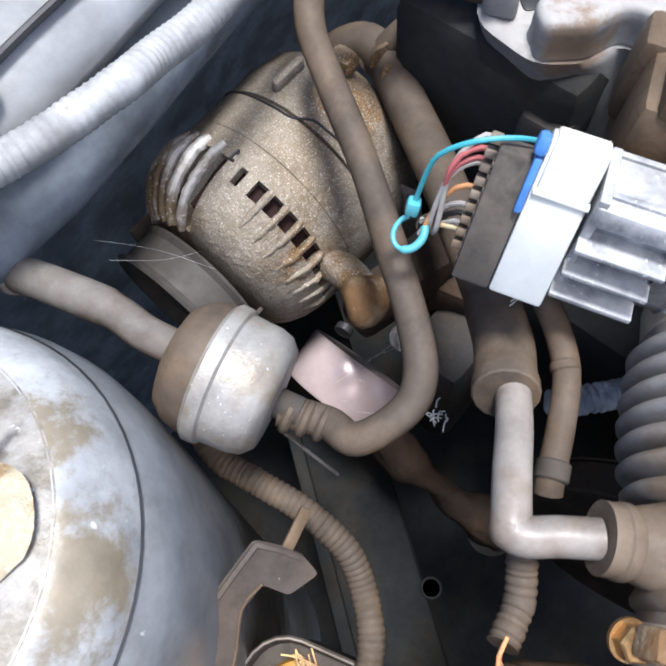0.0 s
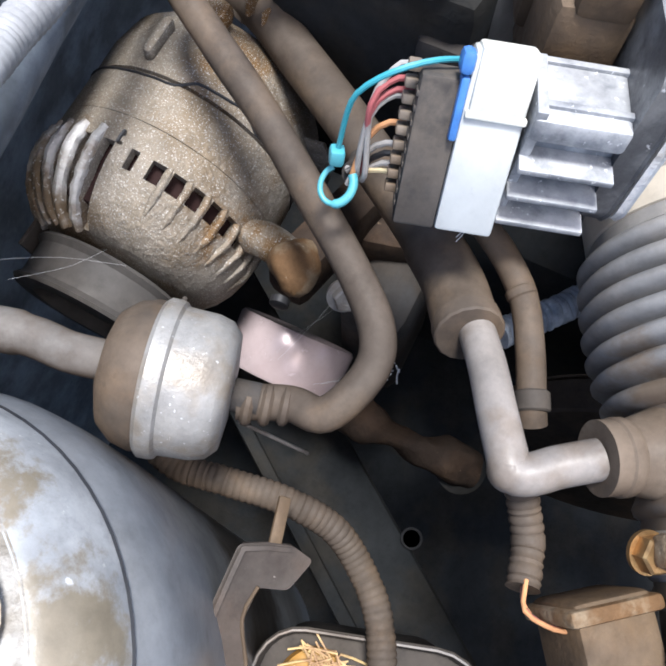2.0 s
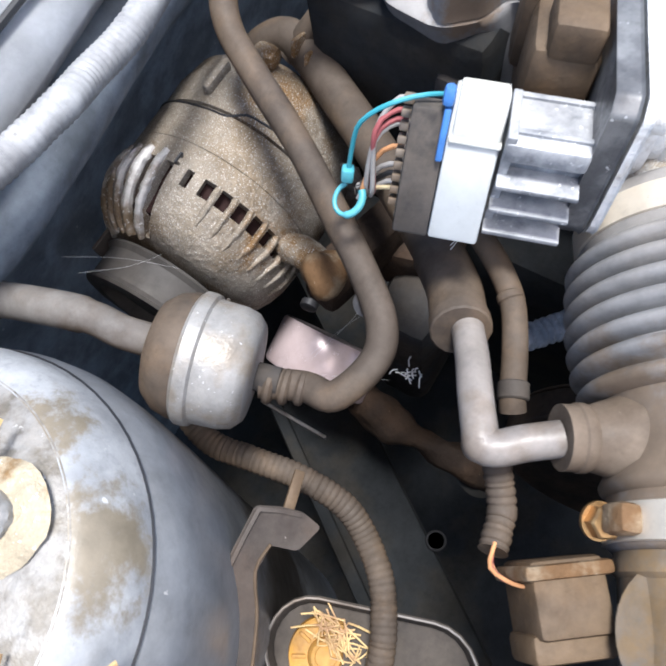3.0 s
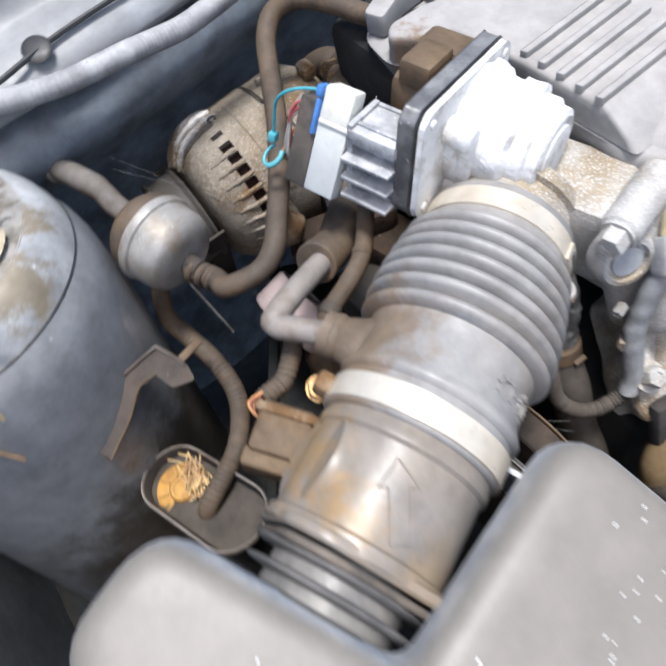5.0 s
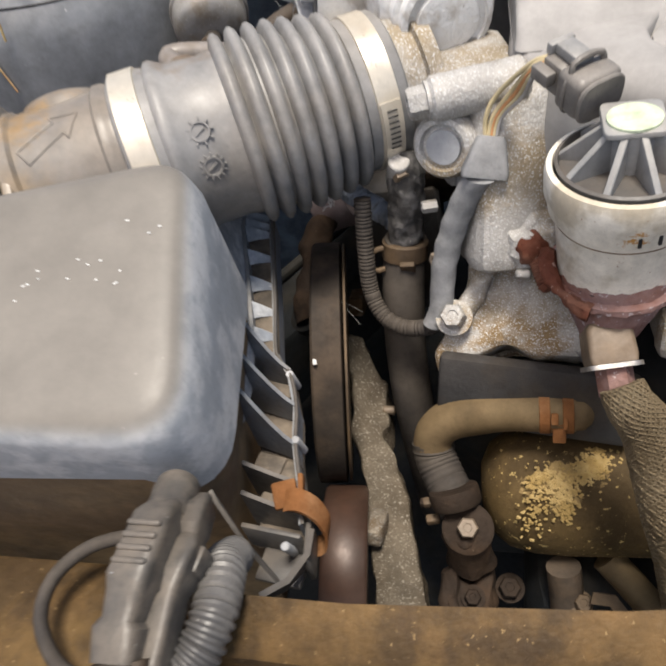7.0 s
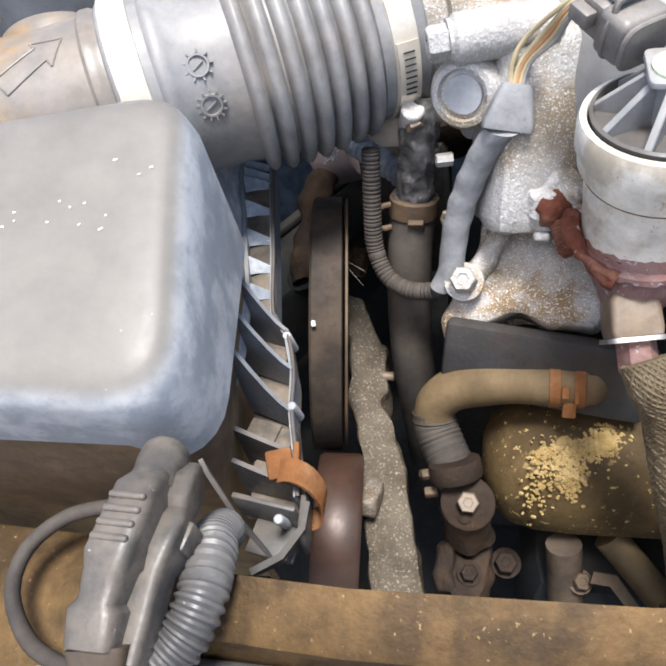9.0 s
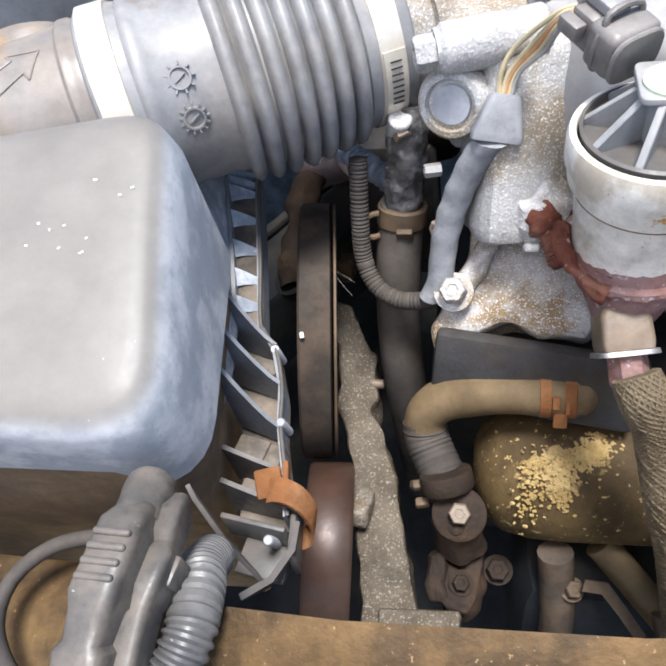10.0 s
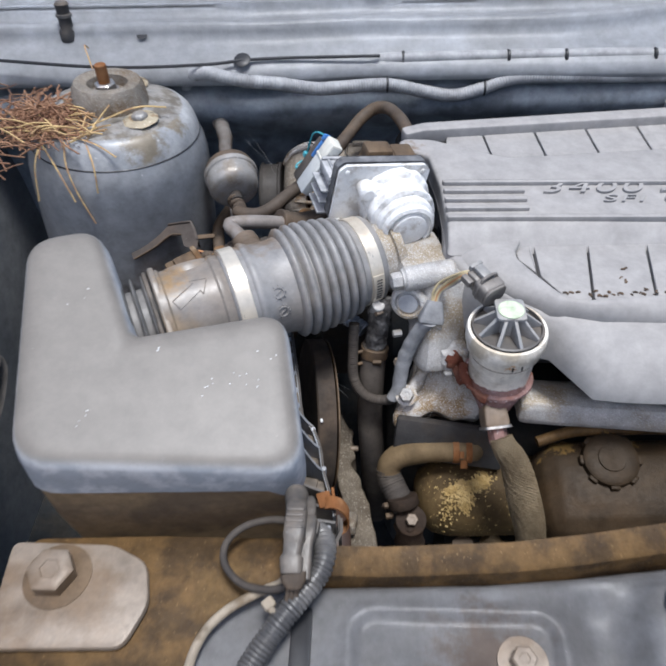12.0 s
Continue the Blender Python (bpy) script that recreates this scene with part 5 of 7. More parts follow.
def settle(mesh, eye=Vector((0.083, -0.4765, 1.2908))):
    """The cover slopes away from the throttle side: it leans down towards the far wing."""
    for v in mesh.vertices:
        dz = -0.003 - 0.07 * (v.co.x - 0.16)
        v.co = eye + (v.co - eye) * ((v.co.z + dz - eye.z) / (v.co.z - eye.z))


for piece in list(cover.children) + [bpy.data.objects["cover_debris"]]:
    settle(piece.data)
# Dark block fills the gap under the cover, its shade in the colour.
solo("cover_underside", rbox((0.46, 0.25, 0.10), pose(0.40, 0.16, 0.752), 0.02), dark_metal, "engine top, dark for the shade below the cover", "engine")

# ---- alternator ----
AM = axis_frame((-0.008, 0.361, 0.7135), (1, 0.02, 0), (0, -0.35, 0.93)) @ Matrix.Diagonal((1.06, 1.06, 1.04, 1))
alt = thing("alternator", "dirty oxidised alternator with vent slots and rusty lugs", "alternator", (0.03, 0.36, 0.66))
part("rear_housing", lathe([(0.060, 0.062), (0.0665, 0.063), (0.067, 0.085), (0.064, 0.104), (0.055, 0.116), (0.03, 0.121), (0, 0.122)], AM, 56), alloy, alt, "dirty rear housing")
part("stator_ring", lathe([(0.0655, 0.034), (0.067, 0.0345), (0.067, 0.0605), (0.066, 0.0612), (0.062, 0.0615), (0.062, 0.0625)], AM, 56), alloy, alt, "brown stained middle shell")
part("coil", lathe([(0.055, -0.012), (0.057, 0.0), (0.057, 0.03), (0.05, 0.032)], AM, 48), copper, alt, "copper winding, near black for the shade inside")


def vent_shell():
    """Front housing: a rounded shoulder cut by long slots on one side and square holes on the other."""
    prof = [(0.067, 0.034), (0.067, 0.0235), (0.0668, 0.0185), (0.0655, 0.0075), (0.0625, -0.003), (0.058, -0.012), (0.052, -0.019), (0.044, -0.023), (0.030, -0.024), (0.018, -0.026)]
    seg, bm = 180, bmesh.new()
    rows = [[bm.verts.new(AM @ Vector(((r + 0.0006 * noise.noise(Vector((k * 0.21, h * 90, 3)))) * math.cos(2 * math.pi * k / seg), r * math.sin(2 * math.pi * k / seg), h))) for k in range(seg)] for r, h in prof]
    for i in range(len(rows) - 1):
        for k in range(seg):
            a = k * 2 if k < 90 else k * 2 - 360
            long_slot = -150 <= a < -18 and (a + 150) % 11 < 7 and i in (2, 3, 4, 5, 6)
            hole = (-4 <= a < 86) and (a + 4) % 10 < 7 and i == 2
            low_slot = (90 <= a or a < -140) and a % 12 < 6 and i in (2, 3)
            notch = -14 <= a < -10 and i == 2
            if not (long_slot or hole or low_slot or notch):
                bm.faces.new((rows[i][k], rows[i][(k + 1) % seg], rows[i + 1][(k + 1) % seg], rows[i + 1][k]))
    bm.faces.new(rows[-1])
    bmesh.ops.recalc_face_normals(bm, faces=bm.faces)
    bmesh.ops.solidify(bm, geom=list(bm.faces), thickness=0.0065)
    return bm


def lump(c, size, amount, scale, material_cuts=2):
    bm = bmesh.new()
    bmesh.ops.create_icosphere(bm, subdivisions=3, radius=1)
    for v in bm.verts:
        p = Vector((v.co.x * size[0], v.co.y * size[1], v.co.z * size[2])) + Vector(c)
        v.co = p + v.co * amount * noise.noise(p * scale)
    return bm


part("front_housing", vent_shell(), alloy, alt, "oxidised front housing with open vent slots", smooth=45)
crack = []
for k in range(0, 22):
    a = -1.5 + 0.14 * k
    crack.append(AM @ Vector((0.0668 * math.cos(a), 0.0668 * math.sin(a), 0.0615 + 0.0022 * math.sin(a * 3.1) + (0.006 if 9 < k < 14 else 0))))
part("joint_line", tube(crack, 0.0009, 6, 0.004), black_wire, alt, "dark uneven joint line")
part("top_fin", gather(rbox((0.026, 0.006, 0.010), axis_frame((0.076, 0.376, 0.786), (0, -0.1, 1), (1, 0, 0)), 0.005), rbox((0.014, 0.018, 0.014), pose(0.104, 0.356, 0.786), 0.005)), alloy, alt, "cast top boss")
part("pin", tube([(0.006, 0.352, 0.797), (0.004, 0.350, 0.803), (0.010, 0.350, 0.803), (0.011, 0.353, 0.797)], 0.0011, 6, 0.002), black_wire, alt)
lug = part("mounting_lug", lump((0.005, 0.259, 0.741), (0.015, 0.015, 0.016), 0.006, 70), rust_alloy, alt, "flaking golden brown mounting lug", smooth=120)
part("lug_bore", lathe([(0.0055, -0.001), (0.0055, 0.003), (0.004, 0.0035), (0, 0.0035)], axis_frame((-0.0145, 0.258, 0.737), (-1, -0.2, 0.1)), 16), black_wire, lug)
part("lug_web", lump((0.014, 0.282, 0.735), (0.011, 0.024, 0.008), 0.004, 110), alloy, alt, "brown stained web to the lug", smooth=120)
part("inner_liner", lathe([(0.0595, 0.030), (0.0590, 0.010), (0.0545, -0.004), (0.046, -0.013), (0.02, -0.016)], AM, 48), copper, alt, "inner windings, near black for the shade inside")
for k in range(11):
    a, w = -140.5 + 11 * k, 0.0034 + 0.0004 * math.sin(k * 2.3)
    bar_pts = [AM @ Vector((r * math.cos(radians(a + 0.4 * math.sin(i * 1.7 + k))), r * math.sin(radians(a + 0.4 * math.sin(i * 1.7 + k))), h)) for i, (r, h) in enumerate(((0.0655, 0.024), (0.0670, 0.016), (0.0662, 0.006), (0.0625, -0.005), (0.0575, -0.013), (0.050, -0.020), (0.043, -0.0235)))]
    part("vent_bar", rough(tube(bar_pts, w, 8, 0.004), 0.0009, 260, 1), finger_alloy, alt)
for k in range(8):
    a = radians(4 + 10 * k)
    bar_pts = [AM @ Vector((r * math.cos(a), r * math.sin(a), h)) for r, h in ((0.0640, 0.021), (0.0658, 0.016), (0.0652, 0.007), (0.0612, -0.003), (0.054, -0.012))]
    part("vent_bar", rough(tube(bar_pts, 0.0023, 8, 0.004), 0.0008, 260, 1), alloy, alt)
part("pulley", lathe([(0.010, -0.028), (0.0295, -0.029), (0.0305, -0.031), (0.0285, -0.034), (0.0285, -0.052), (0.0305, -0.055), (0.0295, -0.057), (0.022, -0.0575), (0.020, -0.050), (0.0, -0.049)], AM @ Matrix.Diagonal((1.45, 1.45, 1, 1)), 48), cover_shadow, alt, "grey grooved pulley")
for i in range(7):
    part("cooling_fin", rbox((0.0025, 0.026, 0.012), AM @ Matrix.Rotation(radians(58 + 7 * i), 4, "Z") @ pose(0.0665, 0, 0.088, 90, 90), 0.0008), alloy, alt)
part("rear_fins", gather(*[rbox((0.014, 0.003, 0.012), pose(0.110 + 0.002 * i, 0.300 + 0.010 * i, 0.765 + 0.006 * i, 0, 20), 0.001) for i in range(5)]), alloy, alt, "pale ribbed regulator cover")

# drive belt and idlers
idler = thing("idler_pulley", "smooth mauve metal idler pulley", "pulley", (0, 0.27, 0.58))
IM = axis_frame((-0.030, 0.265, 0.612), (0.93, 0.02, 0.30), (0, 0, 1)) @ Matrix.Diagonal((1.0, 1.0, 1.55, 1))
part("wheel_rim", lathe([(0.0385, 0.0010), (0.0415, 0.0), (0.043, 0.0015), (0.043, 0.0225), (0.0415, 0.024), (0.030, 0.0235)], IM, 56), idler_metal, idler)
part("wheel_face", lathe([(0.0392, 0.002), (0.037, 0.006), (0.018, 0.009), (0.016, 0.006), (0, 0.006)], IM, 40), rust, idler, "red brown recessed wheel face")
part("hub_bolt", hexbolt(IM @ Vector((0, 0, 0.006)), (-1, -0.06, 0), 0.009, 0.008), rust_alloy, idler)
solo("drive_belt", gather(rbox((0.021, 0.003, 0.115), pose(-0.044, 0.330, 0.676, 22), 0.001), rbox((0.021, 0.003, 0.16), pose(-0.040, 0.395, 0.66, -8), 0.001)), dark_hose, "black ribbed drive belt", "drive belt")
mount = thing("alternator_bracket", "rusty cast bracket below the alternator", "bracket", (0.06, 0.25, 0.6))
part("arm", gather(rbox((0.10, 0.03, 0.04), pose(0.055, 0.262, 0.690, 0, 8, -12), 0.008), rbox((0.05, 0.06, 0.05), pose(0.09, 0.235, 0.655, 12, 0, 20), 0.01)), rust_dark, mount)
part("bolt", hexbolt((0.012, 0.232, 0.715), (-0.6, -0.5, 0.6), 0.008, 0.008, 0.011), steel, mount)
part("foot", rbox((0.08, 0.05, 0.16), pose(0.06, 0.22, 0.58), 0.012), dark_metal, mount)

# ---- vapour valve and its hoses ----
VC = Vector((-0.087, 0.262, 0.806))
vd = Vector((0.28, -0.93, -0.16)).normalized()
VM = axis_frame(VC, vd, (0, 0, 1)) @ Matrix.Diagonal((1.14, 1.14, 1.22, 1))
valve = thing("vapour_valve", "round pale tin vapour valve with crimped seam", "valve", VC)
part("tin_shell", lathe([(0.012, 0.0205), (0.022, 0.0195), (0.026, 0.016), (0.0275, 0.011), (0.028, 0.000), (0.0295, -0.001), (0.030, -0.003), (0.030, -0.006), (0.0285, -0.0075)], VM, 48), zinc, valve, "pale tin shell with a crimped seam")
part("rear_dome", lathe([(0.0282, -0.0065), (0.0284, -0.010), (0.0265, -0.016), (0.022, -0.021), (0.013, -0.024), (0.008, -0.0245)], VM, 48), brown_hose, valve, "brown dusted rear dome")
part("outlet_spigot", tube([VM @ Vector((-0.004, 0, 0.019)), VM @ Vector((-0.004, 0, 0.030))], 0.0075, 16), dark_metal, valve)
VO = VM @ Vector((-0.006, 0.002, 0.022))
VI = VM @ Vector((0.010, 0.0, -0.022))
ov = thing("vapour_hose", "dusty brown rubber hose looping past the alternator", "hose", VO, "hoses at the vapour valve")
def cuff(r, n, pitch):
    return lambda s: r * (1.22 if s < n * pitch and (s / pitch) % 1 < 0.55 else 1.12 if s < n * pitch else 1.0)
part("hose_tube", tube([VO, VO + vd * 0.022 + Vector((0.004, 0, 0)), (-0.070, 0.199, 0.799), (-0.047, 0.190, 0.803), (-0.030, 0.1945, 0.808), (-0.012, 0.214, 0.813), (0.012, 0.247, 0.815), (0.036, 0.283, 0.822), (0.058, 0.322, 0.830), (0.075, 0.350, 0.838),
                        (0.093, 0.362, 0.846), (0.110, 0.352, 0.852), (0.124, 0.326, 0.853), (0.133, 0.300, 0.851), (0.142, 0.28, 0.848)], lambda q: 0.0080 * (1 + 0.02 * math.sin(q * 90)), 18, 0.003), brown_hose, ov)
for k in range(3):
    q0 = VO + vd * (0.003 + 0.0075 * k) + Vector((0.0013 * k, 0, 0))
    part("end_fold", rod(q0, q0 + vd * 0.005, 0.0098 - 0.0003 * k, 20, 0.0015), brown_hose, ov, "grey brown folded hose end")
iv = thing("vapour_hose", "dusty grey rubber hose from the valve to the wing", "hose", VI, "hoses at the vapour valve")
part("hose_tube", tube([VI, VI + Vector((-0.004, 0.014, 0.004)), (-0.100, 0.318, 0.828), (-0.109, 0.350, 0.826), (-0.120, 0.390, 0.817), (-0.128, 0.42, 0.81), (-0.14, 0.46, 0.79)], lambda s: 0.0085 if s < 0.035 else 0.0095, 18, 0.004), pale_hose, iv)
part("clamp_collar", rod((-0.1155, 0.372, 0.821), (-0.1190, 0.385, 0.818), 0.0112), grey_pipe, iv, "grey hose end collar")
solo("valve_pin", rod((-0.088, 0.234, 0.786), (-0.082, 0.205, 0.742), 0.0009, 6), steel, "thin bright wire below the valve", "wire")

# breather elbow and big coolant hose
elb = thing("breather_pipe", "light grey plastic elbow breather pipe", "pipe", (-0.07, 0.125, 0.83))
part("pipe_tube", tube([(-0.012, 0.158, 0.814), (-0.028, 0.148, 0.823), (-0.046, 0.138, 0.831), (-0.060, 0.1295, 0.836), (-0.0655, 0.1255, 0.8365), (-0.063, 0.119, 0.8365), (-0.056, 0.111, 0.836), (-0.047, 0.099, 0.836)], 0.0078, 20, 0.002), grey_pipe, elb)
part("corner_cap", lathe([(0.0, -0.0080), (0.0035, -0.0072), (0.0063, -0.0049), (0.0080, 0.0), (0.0063, 0.0049), (0.0035, 0.0072), (0, 0.0080)], axis_frame((-0.0655, 0.1265, 0.8365), (0, 0, 1)), 24), grey_pipe, elb, "squared elbow corner")
sleeve = thing("coolant_hose", "thick dusty rubber hose behind the connector", "hose", (0.0, 0.17, 0.8))
part("hose_tube", tube([(-0.015, 0.160, 0.814), (-0.005, 0.166, 0.807), (0.012, 0.178, 0.798), (0.036, 0.205, 0.788), (0.060, 0.237, 0.781), (0.082, 0.268, 0.777), (0.105, 0.305, 0.775), (0.125, 0.340, 0.776), (0.132, 0.365, 0.772), (0.12, 0.385, 0.755), (0.10, 0.39, 0.72)],
                       lambda s: 0.0142 if s < 0.06 else 0.0128, 20, 0.004), brown_hose, sleeve)
part("end_lip", rod((-0.0165, 0.1588, 0.8152), (-0.010, 0.163, 0.811), 0.0150), brown_hose, sleeve)
hh = thing("heater_hose", "thin brown rubber hose beside the breather pipe", "hose", (0.0, 0.14, 0.8))
part("hose_tube", tube([(0.055, 0.200, 0.80), (0.032, 0.169, 0.811), (0.018, 0.152, 0.812), (0.006, 0.142, 0.811), (-0.014, 0.132, 0.811), (-0.031, 0.125, 0.811), (-0.038, 0.121, 0.808)], 0.0062, 16), brown_hose, hh)
part("end_collar", rod((-0.026, 0.1268, 0.811), (-0.034, 0.1232, 0.8105), 0.0074), dark_hose, hh, "dark end collar")
part("ring_clip", rod((0.010, 0.1452, 0.8118), (0.0135, 0.1484, 0.812), 0.0066), brown_hose, hh)
cas = thing("plenum_casting", "dark casting behind the module", "engine part", (0.16, 0.3, 0.6))
part("block", rbox((0.14, 0.12, 0.20), pose(0.19, 0.275, 0.735), 0.012), void_black, cas, "smooth block, black for the shade behind the module")
part("web", rbox((0.05, 0.03, 0.08), pose(0.14, 0.23, 0.77), 0.006), dark_metal, cas)
part("pipe_stub", tube([(0.122, 0.352, 0.77), (0.140, 0.335, 0.795), (0.165, 0.33, 0.80)], 0.009, 14), brown_hose, cas, "brown pipe stub")

# corrugated looms low down
lw = thing("wiring_loom", "dusty corrugated wiring loom in the wheel side gap", "wiring loom", (-0.11, 0.2, 0.76), "brown wiring looms")
part("loom_tube", tube([(-0.10, 0.31, 0.735), (-0.116, 0.271, 0.726), (-0.112, 0.238, 0.726), (-0.107, 0.209, 0.724), (-0.107, 0.182, 0.716), (-0.115, 0.163, 0.708), (-0.132, 0.142, 0.706), (-0.154, 0.128, 0.706), (-0.172, 0.121, 0.700), (-0.18, 0.12, 0.68)], ribbed(0.0078, 0.0036, 0.04), 16, 0.0012), brown_hose, lw)
part("clip", rbox((0.022, 0.006, 0.003), axis_frame((-0.117, 0.200, 0.762), (0.2, -0.4, 0.9), (0.85, 0.35, -0.3)), 0.001), brown_metal, lw, "loom clip strip")
lw2 = thing("wiring_loom", "dusty corrugated loom to the brown connector", "wiring loom", (-0.08, 0.11, 0.8), "brown wiring looms")
part("loom_tube", tube([(-0.058, 0.122, 0.818), (-0.068, 0.114, 0.812), (-0.080, 0.106, 0.808), (-0.090, 0.1035, 0.810), (-0.098, 0.102, 0.812)], ribbed(0.0066, 0.0034, 0.05), 16, 0.0012), brown_hose, lw2)
for i in range(5):
    part("wire", tube([(-0.095, 0.103, 0.813 + 0.001 * i), (-0.103 - 0.0006 * i, 0.1005, 0.815 + 0.0016 * i), (-0.1065, 0.094 - 0.001 * i, 0.817 + 0.0018 * i), (-0.1045, 0.085, 0.818 + 0.002 * i)], 0.0009, 8, 0.003), (red_wire, orange_wire, brown_hose, red_wire, orange_wire)[i], lw2)
cb = thing("brown_connector", "brown dusted square plug beside the air flow sensor", "connector", (-0.115, 0.08, 0.80))
cbm = axis_frame((-0.101, 0.0725, 0.815), (0.1, -0.25, 1), (0.8, 0.6, 0))
part("plug_body", rbox((0.030, 0.032, 0.030), cbm, 0.003), brown_metal, cb)
part("plug_collar", rbox((0.006, 0.038, 0.034), cbm @ pose(0.010, 0, 0), 0.002), rust_alloy, cb, "rusty red seal collar")
part("plug_cap", rbox((0.012, 0.036, 0.026), cbm @ pose(-0.018, 0, -0.002), 0.003), brown_metal, cb)
# L bracket
lb = thing("sheet_bracket", "brown dusted folded sheet metal bracket", "bracket", (-0.15, 0.2, 0.7))
bkm = axis_frame((-0.134, 0.2075, 0.7807), (-0.068, -0.612, 0.788), (1, 0, 0.087))
ARM = [(0.006, -0.0360), (-0.009, -0.0310), (-0.0125, -0.0165), (-0.027, -0.0165), (-0.0465, -0.0300), (-0.074, -0.0440), (-0.0790, -0.0280), (-0.052, -0.0075), (-0.035, -0.0020), (0.0, 0.0), (0.005, -0.0115), (0.008, -0.0240)]
part("web", slab(ARM, -0.002, 0.0, bkm, 0.0022, 0.0006), dull_bracket, lb)
edge_ = [bkm @ Vector(p) for p in ((-0.0785, -0.0275, 0.0008), (-0.066, -0.0165, 0.0008), (-0.052, -0.0075, 0.0008), (-0.035, -0.0020, 0.0010), (-0.012, -0.0002, 0.0012), (0.0005, 0.0002, 0.0012), (0.005, -0.0115, 0.0010), (0.008, -0.0235, 0.0008))]
part("flange", sheet(edge_, [p + Vector((0.001, 0.003, -0.016)) for p in edge_], 0.0020), dull_bracket, lb, "narrow folded flange")
part("inner_lip", tube([bkm @ Vector(p) for p in ((-0.074, -0.0438, 0.0004), (-0.0465, -0.0298, 0.0004), (-0.027, -0.0163, 0.0004), (-0.0125, -0.0163, 0.0004))], 0.0009, 8, 0.004), brown_metal, lb, "pale worn edge")
# yellow capped reservoir
rs = thing("fluid_reservoir", "oblong reservoir with pale rim and ochre cap", "reservoir", (-0.175, 0.14, 0.55))
ax_ = Vector((0.34, -0.94)).normalized()
sd_ = Vector((-ax_.y, ax_.x))


def oblong(r, z, n=12):
    c0, c1 = Vector((-0.184, 0.160)), Vector((-0.161, 0.097))
    out = []
    for c, s0 in ((c1, -90), (c0, 90)):
        for k in range(n):
            a = radians(s0 + 180 * k / (n - 1))
            q = c + (ax_ * math.cos(a) + sd_ * math.sin(a)) * r
            out.append(Vector((q.x, q.y, z - 0.25 * (q.y - 0.15))))
    return out


part("vessel", ring_loft([oblong(0.022, 0.58), oblong(0.0235, 0.66), oblong(0.0262, 0.690), oblong(0.0275, 0.694), oblong(0.0278, 0.698), oblong(0.0258, 0.6995), oblong(0.0248, 0.697), oblong(0.0235, 0.687), oblong(0.006, 0.686)]), dark_hose, rs, "pale brown oblong vessel with a rim")
part("rim_edge", ring_loft([oblong(0.0274, 0.6975), oblong(0.0268, 0.7006), oblong(0.0258, 0.7006), oblong(0.0254, 0.6985)], closed=True), grey_pipe, rs, "pale worn rim")
RMx = axis_frame((-0.184, 0.161, 0.6345), (0.0, -0.20, 1))
part("cap", lathe([(0.0215, 0.046), (0.0212, 0.0525), (0.0185, 0.0545), (0.0105, 0.0545), (0.0100, 0.0575), (0.0085, 0.0595), (0.0065, 0.0592), (0.006, 0.0585), (0.0, 0.0585)], RMx, 40), yellow_cap, rs, "yellow ochre cap with a centre boss")
for k in range(9):
    part("cap_rib", rbox((0.008, 0.0022, 0.005), RMx @ Matrix.Rotation(2 * math.pi * k / 9, 4, "Z") @ pose(0.0155, 0, 0.0540), 0.0006), yellow_cap, rs)
tuft = bmesh.new()
for i in range(46):
    a = RMx @ Vector((rnd.uniform(0.008, 0.018), rnd.uniform(-0.008, 0.008), 0.058))
    tube([a, a + Vector((rnd.uniform(-0.006, 0.006), rnd.uniform(-0.012, 0.012), rnd.uniform(0.0, 0.006))), a + Vector((rnd.uniform(-0.01, 0.01), rnd.uniform(-0.018, 0.018), rnd.uniform(0.0, 0.008)))], 0.0006, 4, 0.01, tuft)
solo("dry_tuft", tuft, straw, "ochre dry grass tuft on the cap", "debris", kind="stuff")
# dark rails under that side
rail = thing("chassis_rail", "chassis rail with a round hole, black with deep shade", "chassis rail", (-0.05, 0.12, 0.5), kind="structure")
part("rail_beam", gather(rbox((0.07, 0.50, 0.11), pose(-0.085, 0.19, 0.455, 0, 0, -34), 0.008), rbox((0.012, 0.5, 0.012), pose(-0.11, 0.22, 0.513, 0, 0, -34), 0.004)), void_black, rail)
part("rail_hole", lathe([(0.0, 0), (0.007, 0.0), (0.008, 0.0006), (0.009, 0.0)], axis_frame((-0.080, 0.128, 0.5115), (0, 0, 1)), 20), black_wire, rail)

# litter fallen deep into the bay
foil = bmesh.new()
for i in range(14):
    c = Vector((0.0, 0.196, 0.650)) + Vector((rnd.gauss(0, 0.004), rnd.gauss(0, 0.004), rnd.uniform(0, 0.006)))
    v = Vector((rnd.uniform(-1, 1), rnd.uniform(-1, 1), rnd.uniform(-0.5, 0.5))).normalized() * rnd.uniform(0.002, 0.005)
    tube([c - v, c + Vector((0, 0.001, 0.002)), c + v], lambda q: 0.0006, 5, 0.004, foil)
solo("paper_scraps", foil, chalk, "white shredded scraps fallen beside the bracket", "debris", kind="stuff")
strip = thing("sleeve_scrap", "crumpled pale ribbed sleeve scrap below the module", "hose", (0.058, 0.125, 0.69))
part("hose_piece", rough(tube([(0.034, 0.142, 0.703), (0.050, 0.129, 0.700), (0.066, 0.116, 0.699), (0.082, 0.104, 0.694)], ribbed(0.0092, 0.0050, 0.07), 18, 0.0012), 0.0016, 150, 1), frosted, strip, "crushed ribbed sleeve")
lint = bmesh.new()
